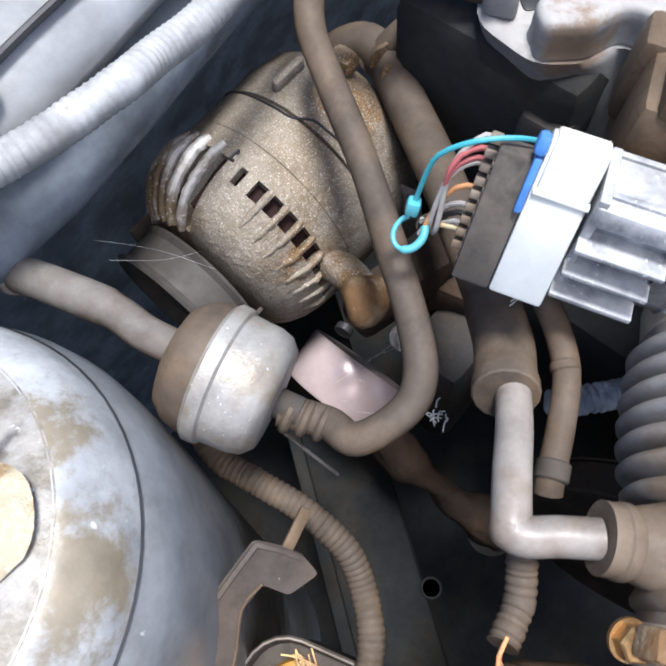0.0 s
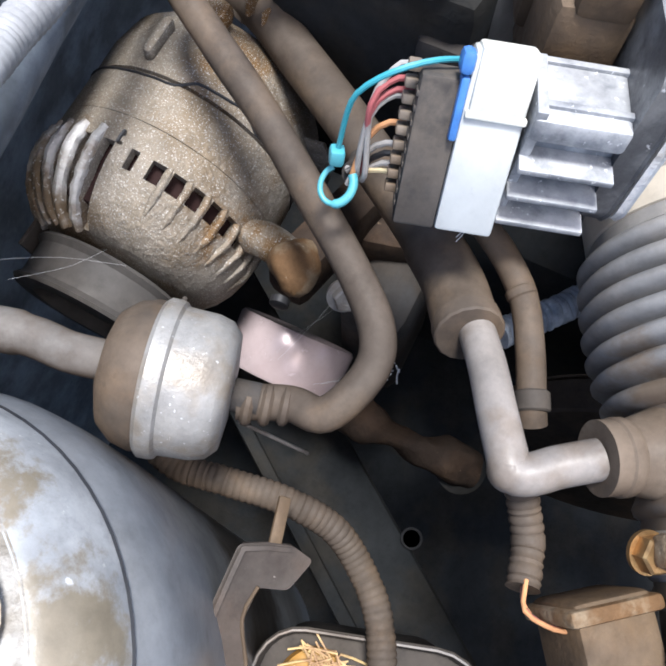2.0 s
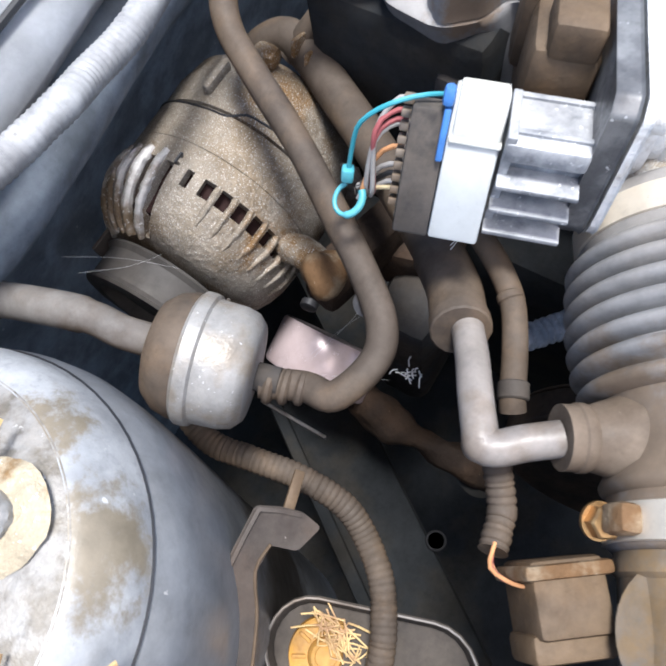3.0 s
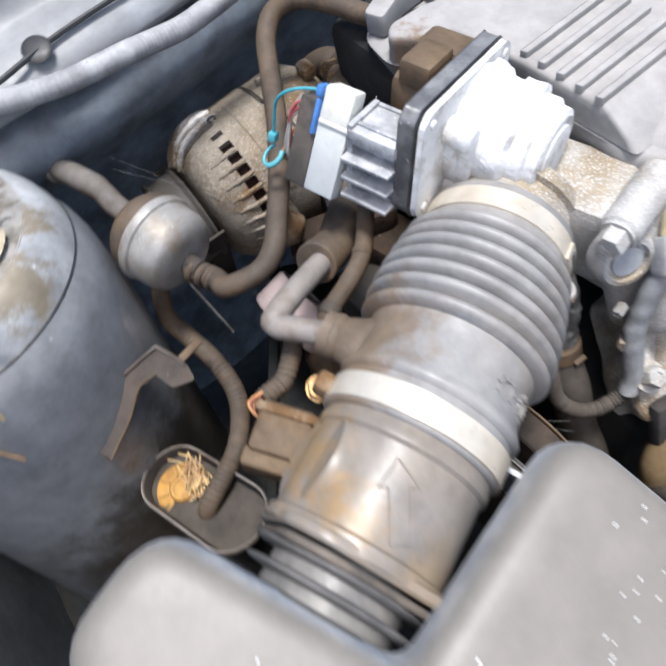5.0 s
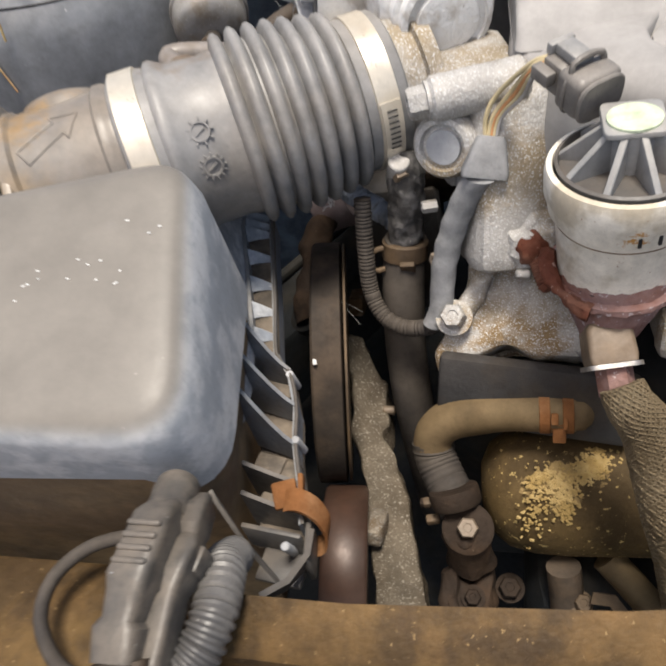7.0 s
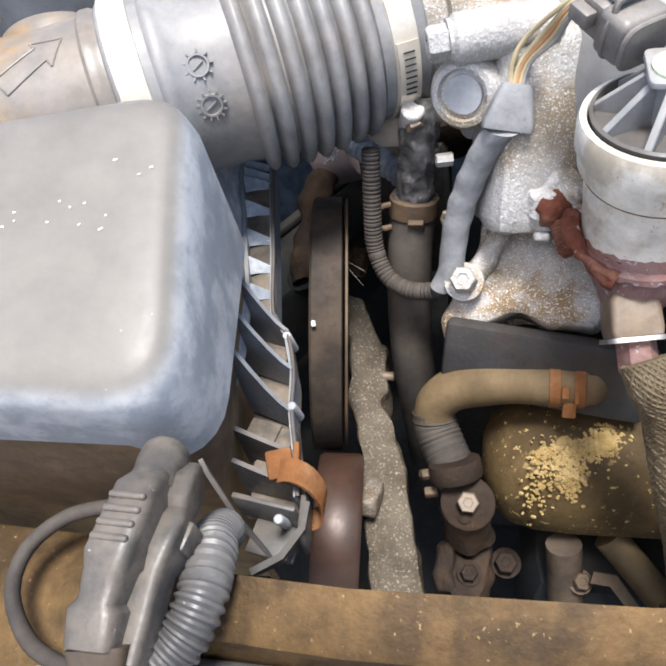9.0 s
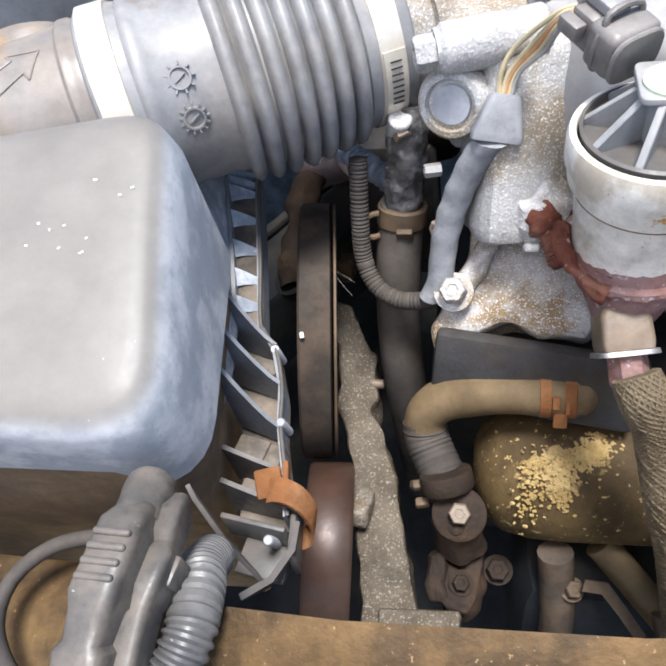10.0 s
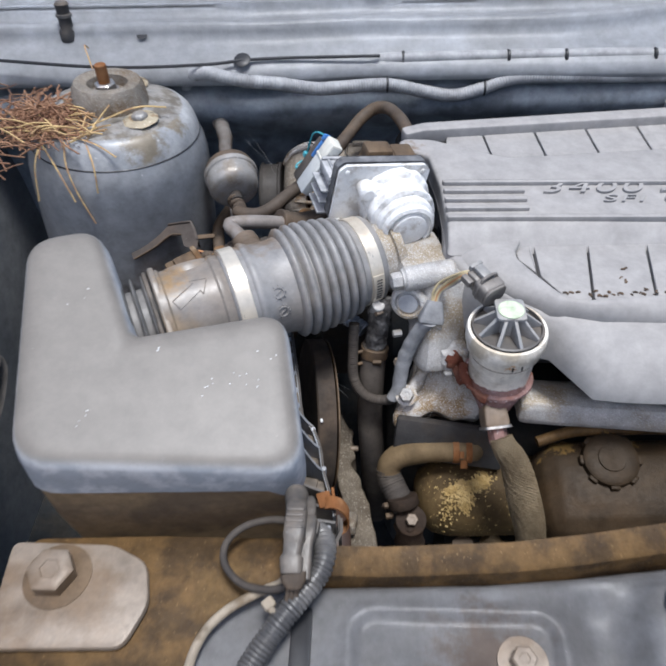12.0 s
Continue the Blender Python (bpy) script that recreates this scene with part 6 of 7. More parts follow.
for a, b in (((-0.085, 0.352, 0.815), (-0.035, 0.34, 0.765)), ((-0.055, 0.215, 0.75), (-0.02, 0.20, 0.70)), ((0.05, 0.21, 0.78), (0.075, 0.19, 0.79)), ((0.060, 0.0, 0.70), (0.04, 0.03, 0.70)), ((0.066, 0.128, 0.83), (0.058, 0.118, 0.80)), ((-0.03, 0.26, 0.66), (0.01, 0.24, 0.70))):
    a, b = Vector(a), Vector(b)
    for k in range(2):
        j = Vector((rnd.gauss(0, 0.005), rnd.gauss(0, 0.005), rnd.gauss(0, 0.005)))
        tube([a + j, a.lerp(b, 0.5) + Vector((0, 0, -0.004)) + j * 0.5, b - j], 0.00006, 4, 0.01, lint)
solo("cobwebs", lint, web, "thin grey cobweb strands between the parts", "cobweb", kind="stuff")

arm = thing("subframe_arm", "rusty brown subframe arm deep in the bay", "subframe arm", (-0.026, 0.16, 0.5))
part("arm_bar", rough(tube([(-0.02, 0.235, 0.605), (-0.026, 0.205, 0.598), (-0.027, 0.165, 0.590), (-0.024, 0.135, 0.585), (-0.02, 0.115, 0.575)], lambda q: 0.013 + 0.002 * math.sin(q * 70), 14, 0.008), 0.006, 60, 1), rust_dark, arm)
part("end_bush", lathe([(0.017, -0.004), (0.018, 0.0), (0.018, 0.010), (0.010, 0.012), (0, 0.008)], axis_frame((-0.022, 0.122, 0.570), (-0.3, -0.2, 0.9)), 24), void_black, arm, "round dark bush")
fluff = bmesh.new()
for pts in (((0.030, 0.0468, 0.052), (0.027, 0.0475, 0.044), (0.022, 0.0470, 0.036), (0.019, 0.0475, 0.030)), ((0.034, 0.0470, 0.048), (0.028, 0.0480, 0.040), (0.023, 0.0470, 0.034)), ((0.020, 0.0475, 0.034), (0.014, 0.0472, 0.022), (0.010, 0.0470, 0.012)),
            ((-0.004, 0.052, 0.004), (-0.009, 0.054, -0.002), (-0.010, 0.056, -0.008)), ((0.042, 0.040, 0.040), (0.048, 0.030, 0.036), (0.058, 0.016, 0.034))):
    for k in range(2):
        jit = Vector((rnd.gauss(0, 0.0012), rnd.uniform(0, 0.001), rnd.gauss(0, 0.0012)))
        tube([MM @ (Vector(p) + jit * (1 + 0.5 * i)) for i, p in enumerate(pts)], 0.00025, 4, 0.004, fluff)
solo("web_strands", fluff, web, "white cobweb strands stuck to the connector", "cobweb", kind="stuff")

# ---- throttle body and intake casting ----
tb = thing("throttle_casting", "rough bright cast throttle housing", "throttle", (0.12, 0.06, 0.78))
part("throat", duct_lathe([(0.038, 0.146), (0.040, 0.148), (0.040, 0.162), (0.044, 0.163), (0.044, 0.172), (0.03, 0.174)], 48), cast_bright, tb)
part("casting", gather(rbox((0.055, 0.07, 0.07), pose(0.140, 0.085, 0.800, 0, 0, 17), 0.010), rbox((0.05, 0.035, 0.05), pose(0.155, 0.055, 0.775, 0, 0, 10), 0.01)), cast_bright, tb)
part("boss_arm", rod((0.119, 0.036, 0.836), (0.172, 0.050, 0.836), 0.0125, 24, 0.003), cast_bright, tb, "round bright cast arm")
part("arm_bolt", hexbolt((0.121, 0.0365, 0.836), (-1, -0.28, 0.0), 0.0088, 0.013, 0.0105), cast_bright, tb, "pale hexagon bolt")
pm = axis_frame((0.130, 0.042, 0.806), (-0.28, -0.90, 0.30))
part("port_ring", lathe([(0.019, 0.0), (0.019, 0.012), (0.0165, 0.016), (0.0135, 0.0165), (0.0125, 0.013), (0.0, 0.0135)], pm, 32), cast_bright, tb, "round blanked port")
part("port_plug", lathe([(0.0105, 0.013), (0.0100, 0.0150), (0.0, 0.0155)], pm, 28), milky, tb)
part("small_bolt", hexbolt((0.120, 0.020, 0.777), (-1, -0.3, 0.1), 0.0038, 0.009), zinc, tb)
part("small_bolt", hexbolt((0.122, 0.012, 0.742), (-0.8, -0.6, 0.2), 0.0055, 0.008), dusty_plate, tb)

man = thing("intake_manifold", "rough stained cast aluminium intake manifold", "intake manifold", (0.18, 0.0, 0.65))
mf = axis_frame((0.115, -0.022, 0.690), (-0.05, -0.62, 0.78), (1, -0.22, 0.18))
part("casting", rough(slab([(0.001, -0.014), (0.017, -0.0035), (0.030, 0.0015), (0.043, 0.006), (0.066, 0.002), (0.090, 0.0), (0.092, 0.046), (0.060, 0.066), (0.041, 0.077), (0.025, 0.073), (0.017, 0.060), (0.014, 0.037), (0.005, 0.018), (-0.002, 0.0)], -0.045, 0.0, mf, 0.006, 0.005), 0.0050, 48, 4), cast_bright, man, "rough bright cast face")
part("ridge", rough(tube([mf @ Vector(p) for p in ((0.010, 0.016, 0.0), (0.024, 0.040, 0.003), (0.034, 0.062, 0.004), (0.052, 0.064, 0.003))], 0.0065, 12, 0.006), 0.003, 110, 1), cast_bright, man, "rounded cast ridge")
part("tall_web", rough(gather(rbox((0.050, 0.050, 0.11), pose(0.160, 0.040, 0.782, -24, 12, 20), 0.010)), 0.0030, 60, 3), cast_bright, man, "rough sloping web")
part("lobe", rough(lathe([(0.020, -0.01), (0.020, 0.012), (0.017, 0.019), (0.009, 0.023), (0, 0.024)], axis_frame((0.1735, 0.0185, 0.7500), (-0.1, -0.6, 0.75)), 28), 0.0034, 130, 1), cast_bright, man, "rounded stained cast lobe")
part("front_bolt", hexbolt((0.1275, -0.0095, 0.7100), (-0.05, -0.55, 0.82), 0.0080, 0.013, 0.0115), cast_bright, man, "pale hexagon bolt")
part("right_casting", rough(gather(rbox((0.17, 0.048, 0.030), pose(0.325, -0.028, 0.7200, -14, 0, -4), 0.008), rbox((0.28, 0.03, 0.05), pose(0.50, -0.022, 0.712, -25, 0, 3), 0.012)), 0.0022, 60, 3), cast_bright, man, "pale frosted cast edge below the cover")
part("black_gasket", rbox((0.12, 0.012, 0.050), pose(0.175, -0.040, 0.668, -20, 4, -6), 0.004), dark_metal, man, "black edge under the casting")

# ---- exhaust recirculation valve ----
ev = thing("recirculation_valve", "cylindrical pale metal valve with spoked grey cap", "valve", (0.212, -0.027, 0.76))
EM = axis_frame((0.2155, -0.0240, 0.766), (0.0, 0.02, 1.0), (1, 0, 0))
part("can", lathe([(0.020, -0.008), (0.0285, -0.006), (0.0292, 0.0), (0.0318, 0.034), (0.0355, 0.040), (0.0362, 0.046), (0.0378, 0.050), (0.0378, 0.060), (0.0368, 0.0635), (0.0342, 0.0640), (0.0334, 0.0615), (0.0334, 0.052), (0.0, 0.051)], EM, 56), can_metal, ev, "pale stained metal can")
part("rim_ring", lathe([(0.0322, 0.060), (0.0332, 0.0655), (0.0316, 0.0662), (0.0308, 0.0625)], EM, 56), rib_plastic, ev, "grey plastic rim")
part("dark_well", lathe([(0.0312, 0.055), (0.03, 0.056), (0.015, 0.060), (0, 0.060)], EM, 40), ledge_floor, ev, "dark dirty well under the spokes")
part("spoked_cap", lathe([(0.0105, 0.058), (0.0115, 0.083), (0.0110, 0.085), (0, 0.0855)], EM, 32), spoke_plastic, ev, "grey plastic cap")
for k in range(9):
    a = k * math.pi / 4.5 + 0.1
    out = EM.to_3x3() @ Vector((math.cos(a), math.sin(a), 0))
    fm = Matrix((out, EM.to_3x3() @ Vector((0, 0, 1)), out.cross(EM.to_3x3() @ Vector((0, 0, 1))))).transposed().to_4x4()
    fm.translation = EM.translation
    part("spoke", slab([(0.008, 0.060), (0.0325, 0.060), (0.0325, 0.0645), (0.011, 0.0835), (0.008, 0.0835)], -0.0016, 0.0016, fm, 0.0008, 0.0005, 3), spoke_plastic, ev)
part("top_plate", slab([(-0.0135, -0.012), (0.0135, -0.012), (0.0135, 0.016), (-0.0135, 0.016)], 0.0815, 0.0850, EM, 0.004, 0.001), spoke_plastic, ev, "flat grey cap plate")
part("sticker", lathe([(0.0118, 0.0850), (0.0118, 0.0862), (0.0, 0.0864)], EM, 36), green_label, ev, "pale green round sticker")
part("bottom_slit", ring_loft([[EM @ Vector((r * math.cos(radians(a)), r * math.sin(radians(a)), h)) for r, h in ((0.0286, -0.0006), (0.0298, -0.0004), (0.0302, 0.0028), (0.0290, 0.0030))] for a in range(-130, -54, 5)]), black_wire, ev, "dark curved slit")
for a in (-86, -72):
    part("mark", rbox((0.0016, 0.0012, 0.0055), EM @ Matrix.Rotation(radians(a), 4, "Z") @ pose(0.0362, 0, 0.0440, 0, 0, 90), 0.0003), black_wire, ev, "dark tick mark")
part("seam", lathe([(0.0316, 0.0335), (0.0324, 0.0341), (0.0322, 0.0349), (0.0316, 0.0353)], EM, 56), rust_alloy, ev, "thin brown seam")
con = axis_frame((0.2045, -0.0045, 0.850), (-0.55, 0.78, 0.16), (0, 0, 1))
ehead = part("plug", gather(rbox((0.021, 0.025, 0.018), con @ pose(0.001, 0, 0.012), 0.004, 3), rbox((0.017, 0.020, 0.016), con @ pose(0.001, 0, 0.027), 0.003)), egr_plastic, ev, "dusty grey electrical plug")
for h, k in ((0.0015, 1.0), (0.0125, 1.06)):
    part("oval_collar", slab([(-0.011 * k, -0.013 * k), (0.011 * k, -0.013 * k), (0.011 * k, 0.013 * k), (-0.011 * k, 0.013 * k)], h, h + 0.0022, con, 0.009, 0.0007, 6), egr_plastic, ehead)
part("latch_arch", tube([con @ Vector(p) for p in ((0.010, -0.009, 0.014), (0.0145, -0.008, 0.015), (0.016, 0.0, 0.0155), (0.0145, 0.008, 0.015), (0.010, 0.009, 0.014))], 0.0016, 8, 0.003), egr_plastic, ehead)
part("latch", gather(rbox((0.005, 0.010, 0.016), con @ pose(0.0125, 0, 0.024), 0.001), rbox((0.006, 0.014, 0.004), con @ pose(0.0115, 0, 0.034), 0.001)), spoke_plastic, ehead, "pale grey latch")
part("side_key", rbox((0.007, 0.006, 0.012), con @ pose(0.004, -0.0135, 0.028), 0.001), egr_plastic, ehead)
PE = con @ Vector((0.004, 0, 0.031))
for i in range(5):
    part("wire", tube([PE + Vector((0.001 * i, 0.0015 * i, 0.001)), PE + Vector((-0.012, -0.002 - 0.0012 * i, 0.003 - 0.001 * i)), (0.1605 + 0.0022 * i - 0.004 * (i == 0), 0.0290 - 0.001 * i, 0.8400), (0.1520 + 0.0016 * i - 0.002 * (i == 0), 0.0280, 0.8270), (0.1495 + 0.0013 * i, 0.0250, 0.8140)], 0.0013, 8, 0.004), (cream_wire, cream_wire, orange_wire, cream_wire, grey_wire)[i], ev)
tl = thing("taped_loom", "grey cloth taped wiring loom", "wiring loom", (0.13, 0.0, 0.75))
part("tape_cuff", moulded([((0.1525, 0.0262, 0.8165), 0.0150, 0.0085), ((0.1522, 0.0250, 0.8150), 0.0165, 0.0105), ((0.1488, 0.0160, 0.8015), 0.0255, 0.0130), ((0.1482, 0.0142, 0.7985), 0.0250, 0.0120)], 0.003, (0, 1, 0.3)), tape, tl, "flared tape cuff")
tape_line = spline([(0.147, 0.0135, 0.800), (0.141, 0.0145, 0.792), (0.133, 0.013, 0.775), (0.126, 0.010, 0.755), (0.1215, 0.004, 0.735), (0.119, -0.003, 0.715), (0.114, -0.0065, 0.704)], 0.003)
part("loom_tube", ring_loft([[q + Vector(((0.0088 - 0.0015 * i / len(tape_line)) * math.cos(a) * (1 + 0.03 * math.sin(i * 1.1 + a)), 0.0070 * math.sin(a) * (1 + 0.04 * math.sin(i * 1.3)), 0.0008 * math.sin(i * 1.3 + a * 2))) for a in (2 * math.pi * k / 18 for k in range(18))] for i, q in enumerate(tape_line)]), tape, tl)
part("corrugated_tube", tube([(0.116, -0.006, 0.703), (0.109, -0.005, 0.697), (0.092, -0.001, 0.693), (0.078, 0.007, 0.697), (0.070, 0.018, 0.710), (0.0695, 0.027, 0.735), (0.071, 0.040, 0.77)], ribbed(0.0058, 0.0026, 0.05), 14, 0.0010), dark_hose, tl, "dark corrugated tube")

# rusty joint, pipe flange and braided pipe
rj = thing("rusty_fitting", "rusty red bolt and clamp beside the valve", "fitting", (0.178, -0.005, 0.75))
part("knuckle", rough(lathe([(0.0, -0.011), (0.007, -0.009), (0.0112, -0.004), (0.0120, 0.002), (0.0095, 0.008), (0.0055, 0.011), (0.0, 0.0115)], axis_frame((0.1740, 0.0040, 0.7560), (0.28, -0.80, -0.30)), 22), 0.0022, 190, 1), rust, rj, "flaking rust knuckle")
part("bolt", lathe([(0.0045, 0.0)] + [q for k in range(8) for q in ((0.0048, 0.001 + 0.0022 * k), (0.0038, 0.0021 + 0.0022 * k))] + [(0.003, 0.0195)], axis_frame((0.1765, -0.0050, 0.7525), (0.28, -0.85, -0.35)), 16), rust, rj, "threaded rusty bolt end")
part("clamp_arm", rough(tube([EM @ Vector((0.0345 * math.cos(radians(a)), 0.0345 * math.sin(radians(a)), 0.004 - 0.009 * k / 7)) for k, a in enumerate(range(168, 250, 11))], lambda q: 0.0040 + 0.001 * math.sin(q * 160), 10, 0.004), 0.0018, 260, 1), rust, rj, "flaking rust arm round the can")
part("bright_chip", rough(rbox((0.009, 0.006, 0.011), axis_frame((0.1690, -0.0060, 0.7430), (0, -0.6, 0.8)), 0.002), 0.001, 200, 1), zinc, rj, "bare bright metal chip")
pf = thing("pipe_flange", "pinkish rusted pipe flange under the valve", "flange", (0.21, -0.06, 0.76))
part("flange_ring", rough(lathe([(0.0310, -0.0005), (0.0345, -0.0015), (0.0350, -0.0045), (0.0320, -0.0075), (0.024, -0.008)], EM, 48), 0.0010, 260, 1), pink_rust, pf, "ragged pink flange rim")
part("funnel", rough(lathe([(0.030, 0), (0.0275, 0.008), (0.0215, 0.018), (0.0160, 0.027), (0.0135, 0.032)], axis_frame(EM @ Vector((0.0, -0.004, -0.007)), (-0.10, -0.50, -0.62)), 32), 0.0009, 240, 1), pink_rust, pf, "pinkish funnel")
nm = axis_frame((0.2100, -0.0500, 0.7420), (0.12, -0.68, -0.52), (1, 0, 0))
part("union_nut", moulded([(nm @ Vector((0, 0, -0.004)), 0.0200, 0.0200), (nm @ Vector((0, 0, 0.000)), 0.0235, 0.0230), (nm @ Vector((0, 0, 0.014)), 0.0245, 0.0240), (nm @ Vector((0, 0, 0.0175)), 0.0235, 0.0230)], 0.003), dusty_plate, pf, "square dusty union nut")
part("union_edge", moulded([(nm @ Vector((0, 0, 0.0178)), 0.0285, 0.0260), (nm @ Vector((0, 0, 0.0202)), 0.0290, 0.0265)], 0.006), steel, pf, "bright worn edge")
part("flare", hexbolt(nm @ Vector((0.001, 0, 0.0200)), nm.to_3x3() @ Vector((0, 0, 1)), 0.0095, 0.016), pink_rust, pf, "pinkish hexagon bolt")
br = thing("braided_pipe", "tan braided metal pipe from the valve", "pipe", (0.23, -0.11, 0.6))
BRAID = [(0.2160, -0.080, 0.733), (0.2200, -0.087, 0.7265), (0.231, -0.095, 0.710), (0.243, -0.117, 0.675), (0.252, -0.132, 0.640), (0.258, -0.157, 0.585), (0.260, -0.168, 0.53)]
part("pipe_tube", tube(BRAID, lambda s: 0.0105 + 0.0052 * math.sin(min(1, s / 0.16) * math.pi), 28, 0.003), braid, br)
braid_line = spline(BRAID, 0.0026)
for turn in (1, -1):
    cords = bmesh.new()
    for k in range(24):
        pts, run, up = [], 0.0, None
        for i, q in enumerate(braid_line[:66]):
            d = (braid_line[min(i + 1, len(braid_line) - 1)] - braid_line[max(i - 1, 0)]).normalized()
            up = d.orthogonal().normalized() if up is None else (up - d * up.dot(d)).normalized()
            if i:
                run += (q - braid_line[i - 1]).length
            a = turn * run * 85 + 2 * math.pi * k / 24
            r = 0.0107 + 0.0052 * math.sin(min(1, run / 0.16) * math.pi) + 0.0003 * math.sin(run * 1900 + math.pi * k)
            pts.append(q + (up * math.cos(a) + d.cross(up) * math.sin(a)) * r)
        tube(pts, 0.00075, 4, 0.02, cords)
    tagged(part("braid_weave", cords, braid, br), "woven metal strands", kind="stuff")

# ---- coolant hoses at the front ----
th = thing("tan_coolant_hose", "tan dusted coolant hose with orange spring clamp", "hose", (0.15, -0.05, 0.66))
part("hose_tube", tube([(0.200, -0.044, 0.661), (0.172, -0.044, 0.660), (0.146, -0.044, 0.657), (0.124, -0.046, 0.652), (0.1120, -0.050, 0.642), (0.1095, -0.055, 0.630)], lambda s: 0.0136 + 0.0004 * math.sin(s * 120), 22, 0.003), tan_hose, th)
part("lower_hose", tube([(0.1095, -0.052, 0.634), (0.1110, -0.059, 0.626), (0.1160, -0.069, 0.620), (0.1220, -0.080, 0.616), (0.1280, -0.091, 0.612)], lambda s: 0.0142 + 0.0004 * math.sin(s * 1500), 22, 0.0016), dark_hose, th, "dark ribbed lower hose")
clampf = axis_frame((0.1885, -0.0440, 0.6605), (1, 0, 0.03), (0, 0, 1))
part("spring_clamp", gather(lathe([(0.0135, -0.0105), (0.0146, -0.0100), (0.0146, -0.0040), (0.0139, -0.0035), (0.0139, 0.0035), (0.0146, 0.0040), (0.0146, 0.0100), (0.0135, 0.0105)], clampf, 32), rbox((0.0045, 0.0075, 0.004), pose(0.1870, -0.0560, 0.6680, 40), 0.001), rbox((0.0080, 0.0100, 0.0025), pose(0.1900, -0.0600, 0.6560, 60), 0.001), rbox((0.0030, 0.0080, 0.0080), pose(0.1935, -0.0560, 0.6640, 40), 0.001)), orange_rust, th, "orange rusty spring clamp")
part("nozzle", lathe([(0.0128, 0), (0.0125, 0.006), (0.0095, 0.010), (0.0040, 0.014), (0.0010, 0.022)], axis_frame((0.199, -0.044, 0.661), (1, 0, 0.05)), 20), tan_hose, th)
dh = thing("radiator_hose", "dark rubber hose running down behind the casting", "hose", (0.1, 0.05, 0.6))
part("hose_tube", tube([(0.0945, 0.0435, 0.732), (0.0920, 0.0400, 0.718), (0.090, 0.025, 0.695), (0.0885, 0.009, 0.650), (0.092, -0.010, 0.60), (0.098, -0.020, 0.48)], 0.0146, 20), dark_hose, dh)
part("spring_clamp", gather(lathe([(0.0148, -0.0065), (0.0157, -0.0055), (0.0157, 0.0055), (0.0148, 0.0065)], axis_frame((0.0930, 0.0420, 0.7250), (0.1, 0.3, 0.9)), 24), tube([(0.080, 0.034, 0.733), (0.073, 0.031, 0.732), (0.0725, 0.027, 0.720), (0.080, 0.029, 0.719)], 0.0019, 8), rbox((0.010, 0.004, 0.010), pose(0.096, 0.0262, 0.722, 20), 0.001)), brown_metal, dh, "dusty flat spring clamp")
part("metal_neck", rough(tube([(0.1000, 0.060, 0.790), (0.0985, 0.050, 0.770), (0.0945, 0.044, 0.733)], 0.0118, 20), 0.0022, 170, 2), dusty_neck, dh, "peeling grey pipe neck")
fit_ = thing("hose_fitting", "rusty bolted hose fitting", "fitting", (0.135, -0.1, 0.58))
part("collar", gather(lathe([(0.016, 0), (0.0165, 0.002), (0.0165, 0.010), (0.015, 0.012)], axis_frame((0.124, -0.084, 0.628), (0.25, -0.65, -0.65)), 24), rbox((0.02, 0.006, 0.006), pose(0.112, -0.09, 0.618), 0.002)), rust_dark, fit_, "rusty collar")
for e in ((0.1085, -0.090, 0.619), (0.1105, -0.098, 0.611)):
    part("clamp_ear", rbox((0.009, 0.006, 0.006), pose(*e, 0, 0, 12), 0.0015), brown_metal, fit_, "brown clamp ear")
part("washer", lathe([(0.0, -0.002), (0.0165, -0.002), (0.0165, 0.003), (0.015, 0.004), (0, 0.004)], axis_frame((0.1335, -0.1040, 0.6130), (0.02, -0.45, 0.88)), 28), rust_dark, fit_)
part("bolt", hexbolt((0.1338, -0.1050, 0.6160), (0.02, -0.45, 0.88), 0.0068, 0.009), dusty_plate, fit_, "pale hexagon bolt")
part("flange_body", rough(gather(rod((0.131, -0.100, 0.612), (0.134, -0.106, 0.57), 0.0155, 20, 0.003), slab([(0.118, -0.118), (0.124, -0.146), (0.142, -0.150), (0.150, -0.128), (0.146, -0.100), (0.128, -0.098)], 0.548, 0.566, None, 0.006, 0.003), rbox((0.012, 0.030, 0.012), pose(0.120, -0.128, 0.566, 20, 0, 10), 0.004)), 0.0045, 95, 2), rust_dark, fit_, "dark rusty body")
part("bolt", hexbolt((0.1355, -0.1310, 0.5680), (0, -0.3, 0.9), 0.0055, 0.007, 0.008), rust_dark, fit_)

# engine front bracket, pulleys
bar = thing("engine_bracket", "long rough cast aluminium engine bracket", "bracket", (0.06, -0.06, 0.5))
tilt_m = Matrix(((1, 0, 0, 0), (0, 1, 0, 0), (0, 0.35, 1, 0.61), (0, 0, 0, 1)))
part("casting", rough(slab([(0.066, -0.122), (0.073, -0.160), (0.112, -0.158), (0.100, -0.118), (0.087, -0.064), (0.079, -0.042), (0.068, -0.025), (0.0725, -0.019), (0.068, 0.0145), (0.0535, 0.016), (0.048, 0.050), (0.030, 0.054), (0.034, 0.030), (0.042, 0.018), (0.043, -0.024), (0.052, -0.042), (0.056, -0.064), (0.061, -0.083)], -0.030, 0.0, tilt_m, 0.004, 0.003), 0.0045, 60), deep_cast, bar, "speckled rough casting")
part("foot_block", rough(rbox((0.052, 0.016, 0.020), pose(0.110, -0.156, 0.556, 10, 0, 4), 0.003), 0.0015, 110), deep_cast, bar, "cast foot block")
part("nub", rough(rbox((0.014, 0.026, 0.014), pose(0.0675, -0.0930, 0.5840, -20, 0, -8), 0.003), 0.0012, 160), alloy, bar, "square cast nub")
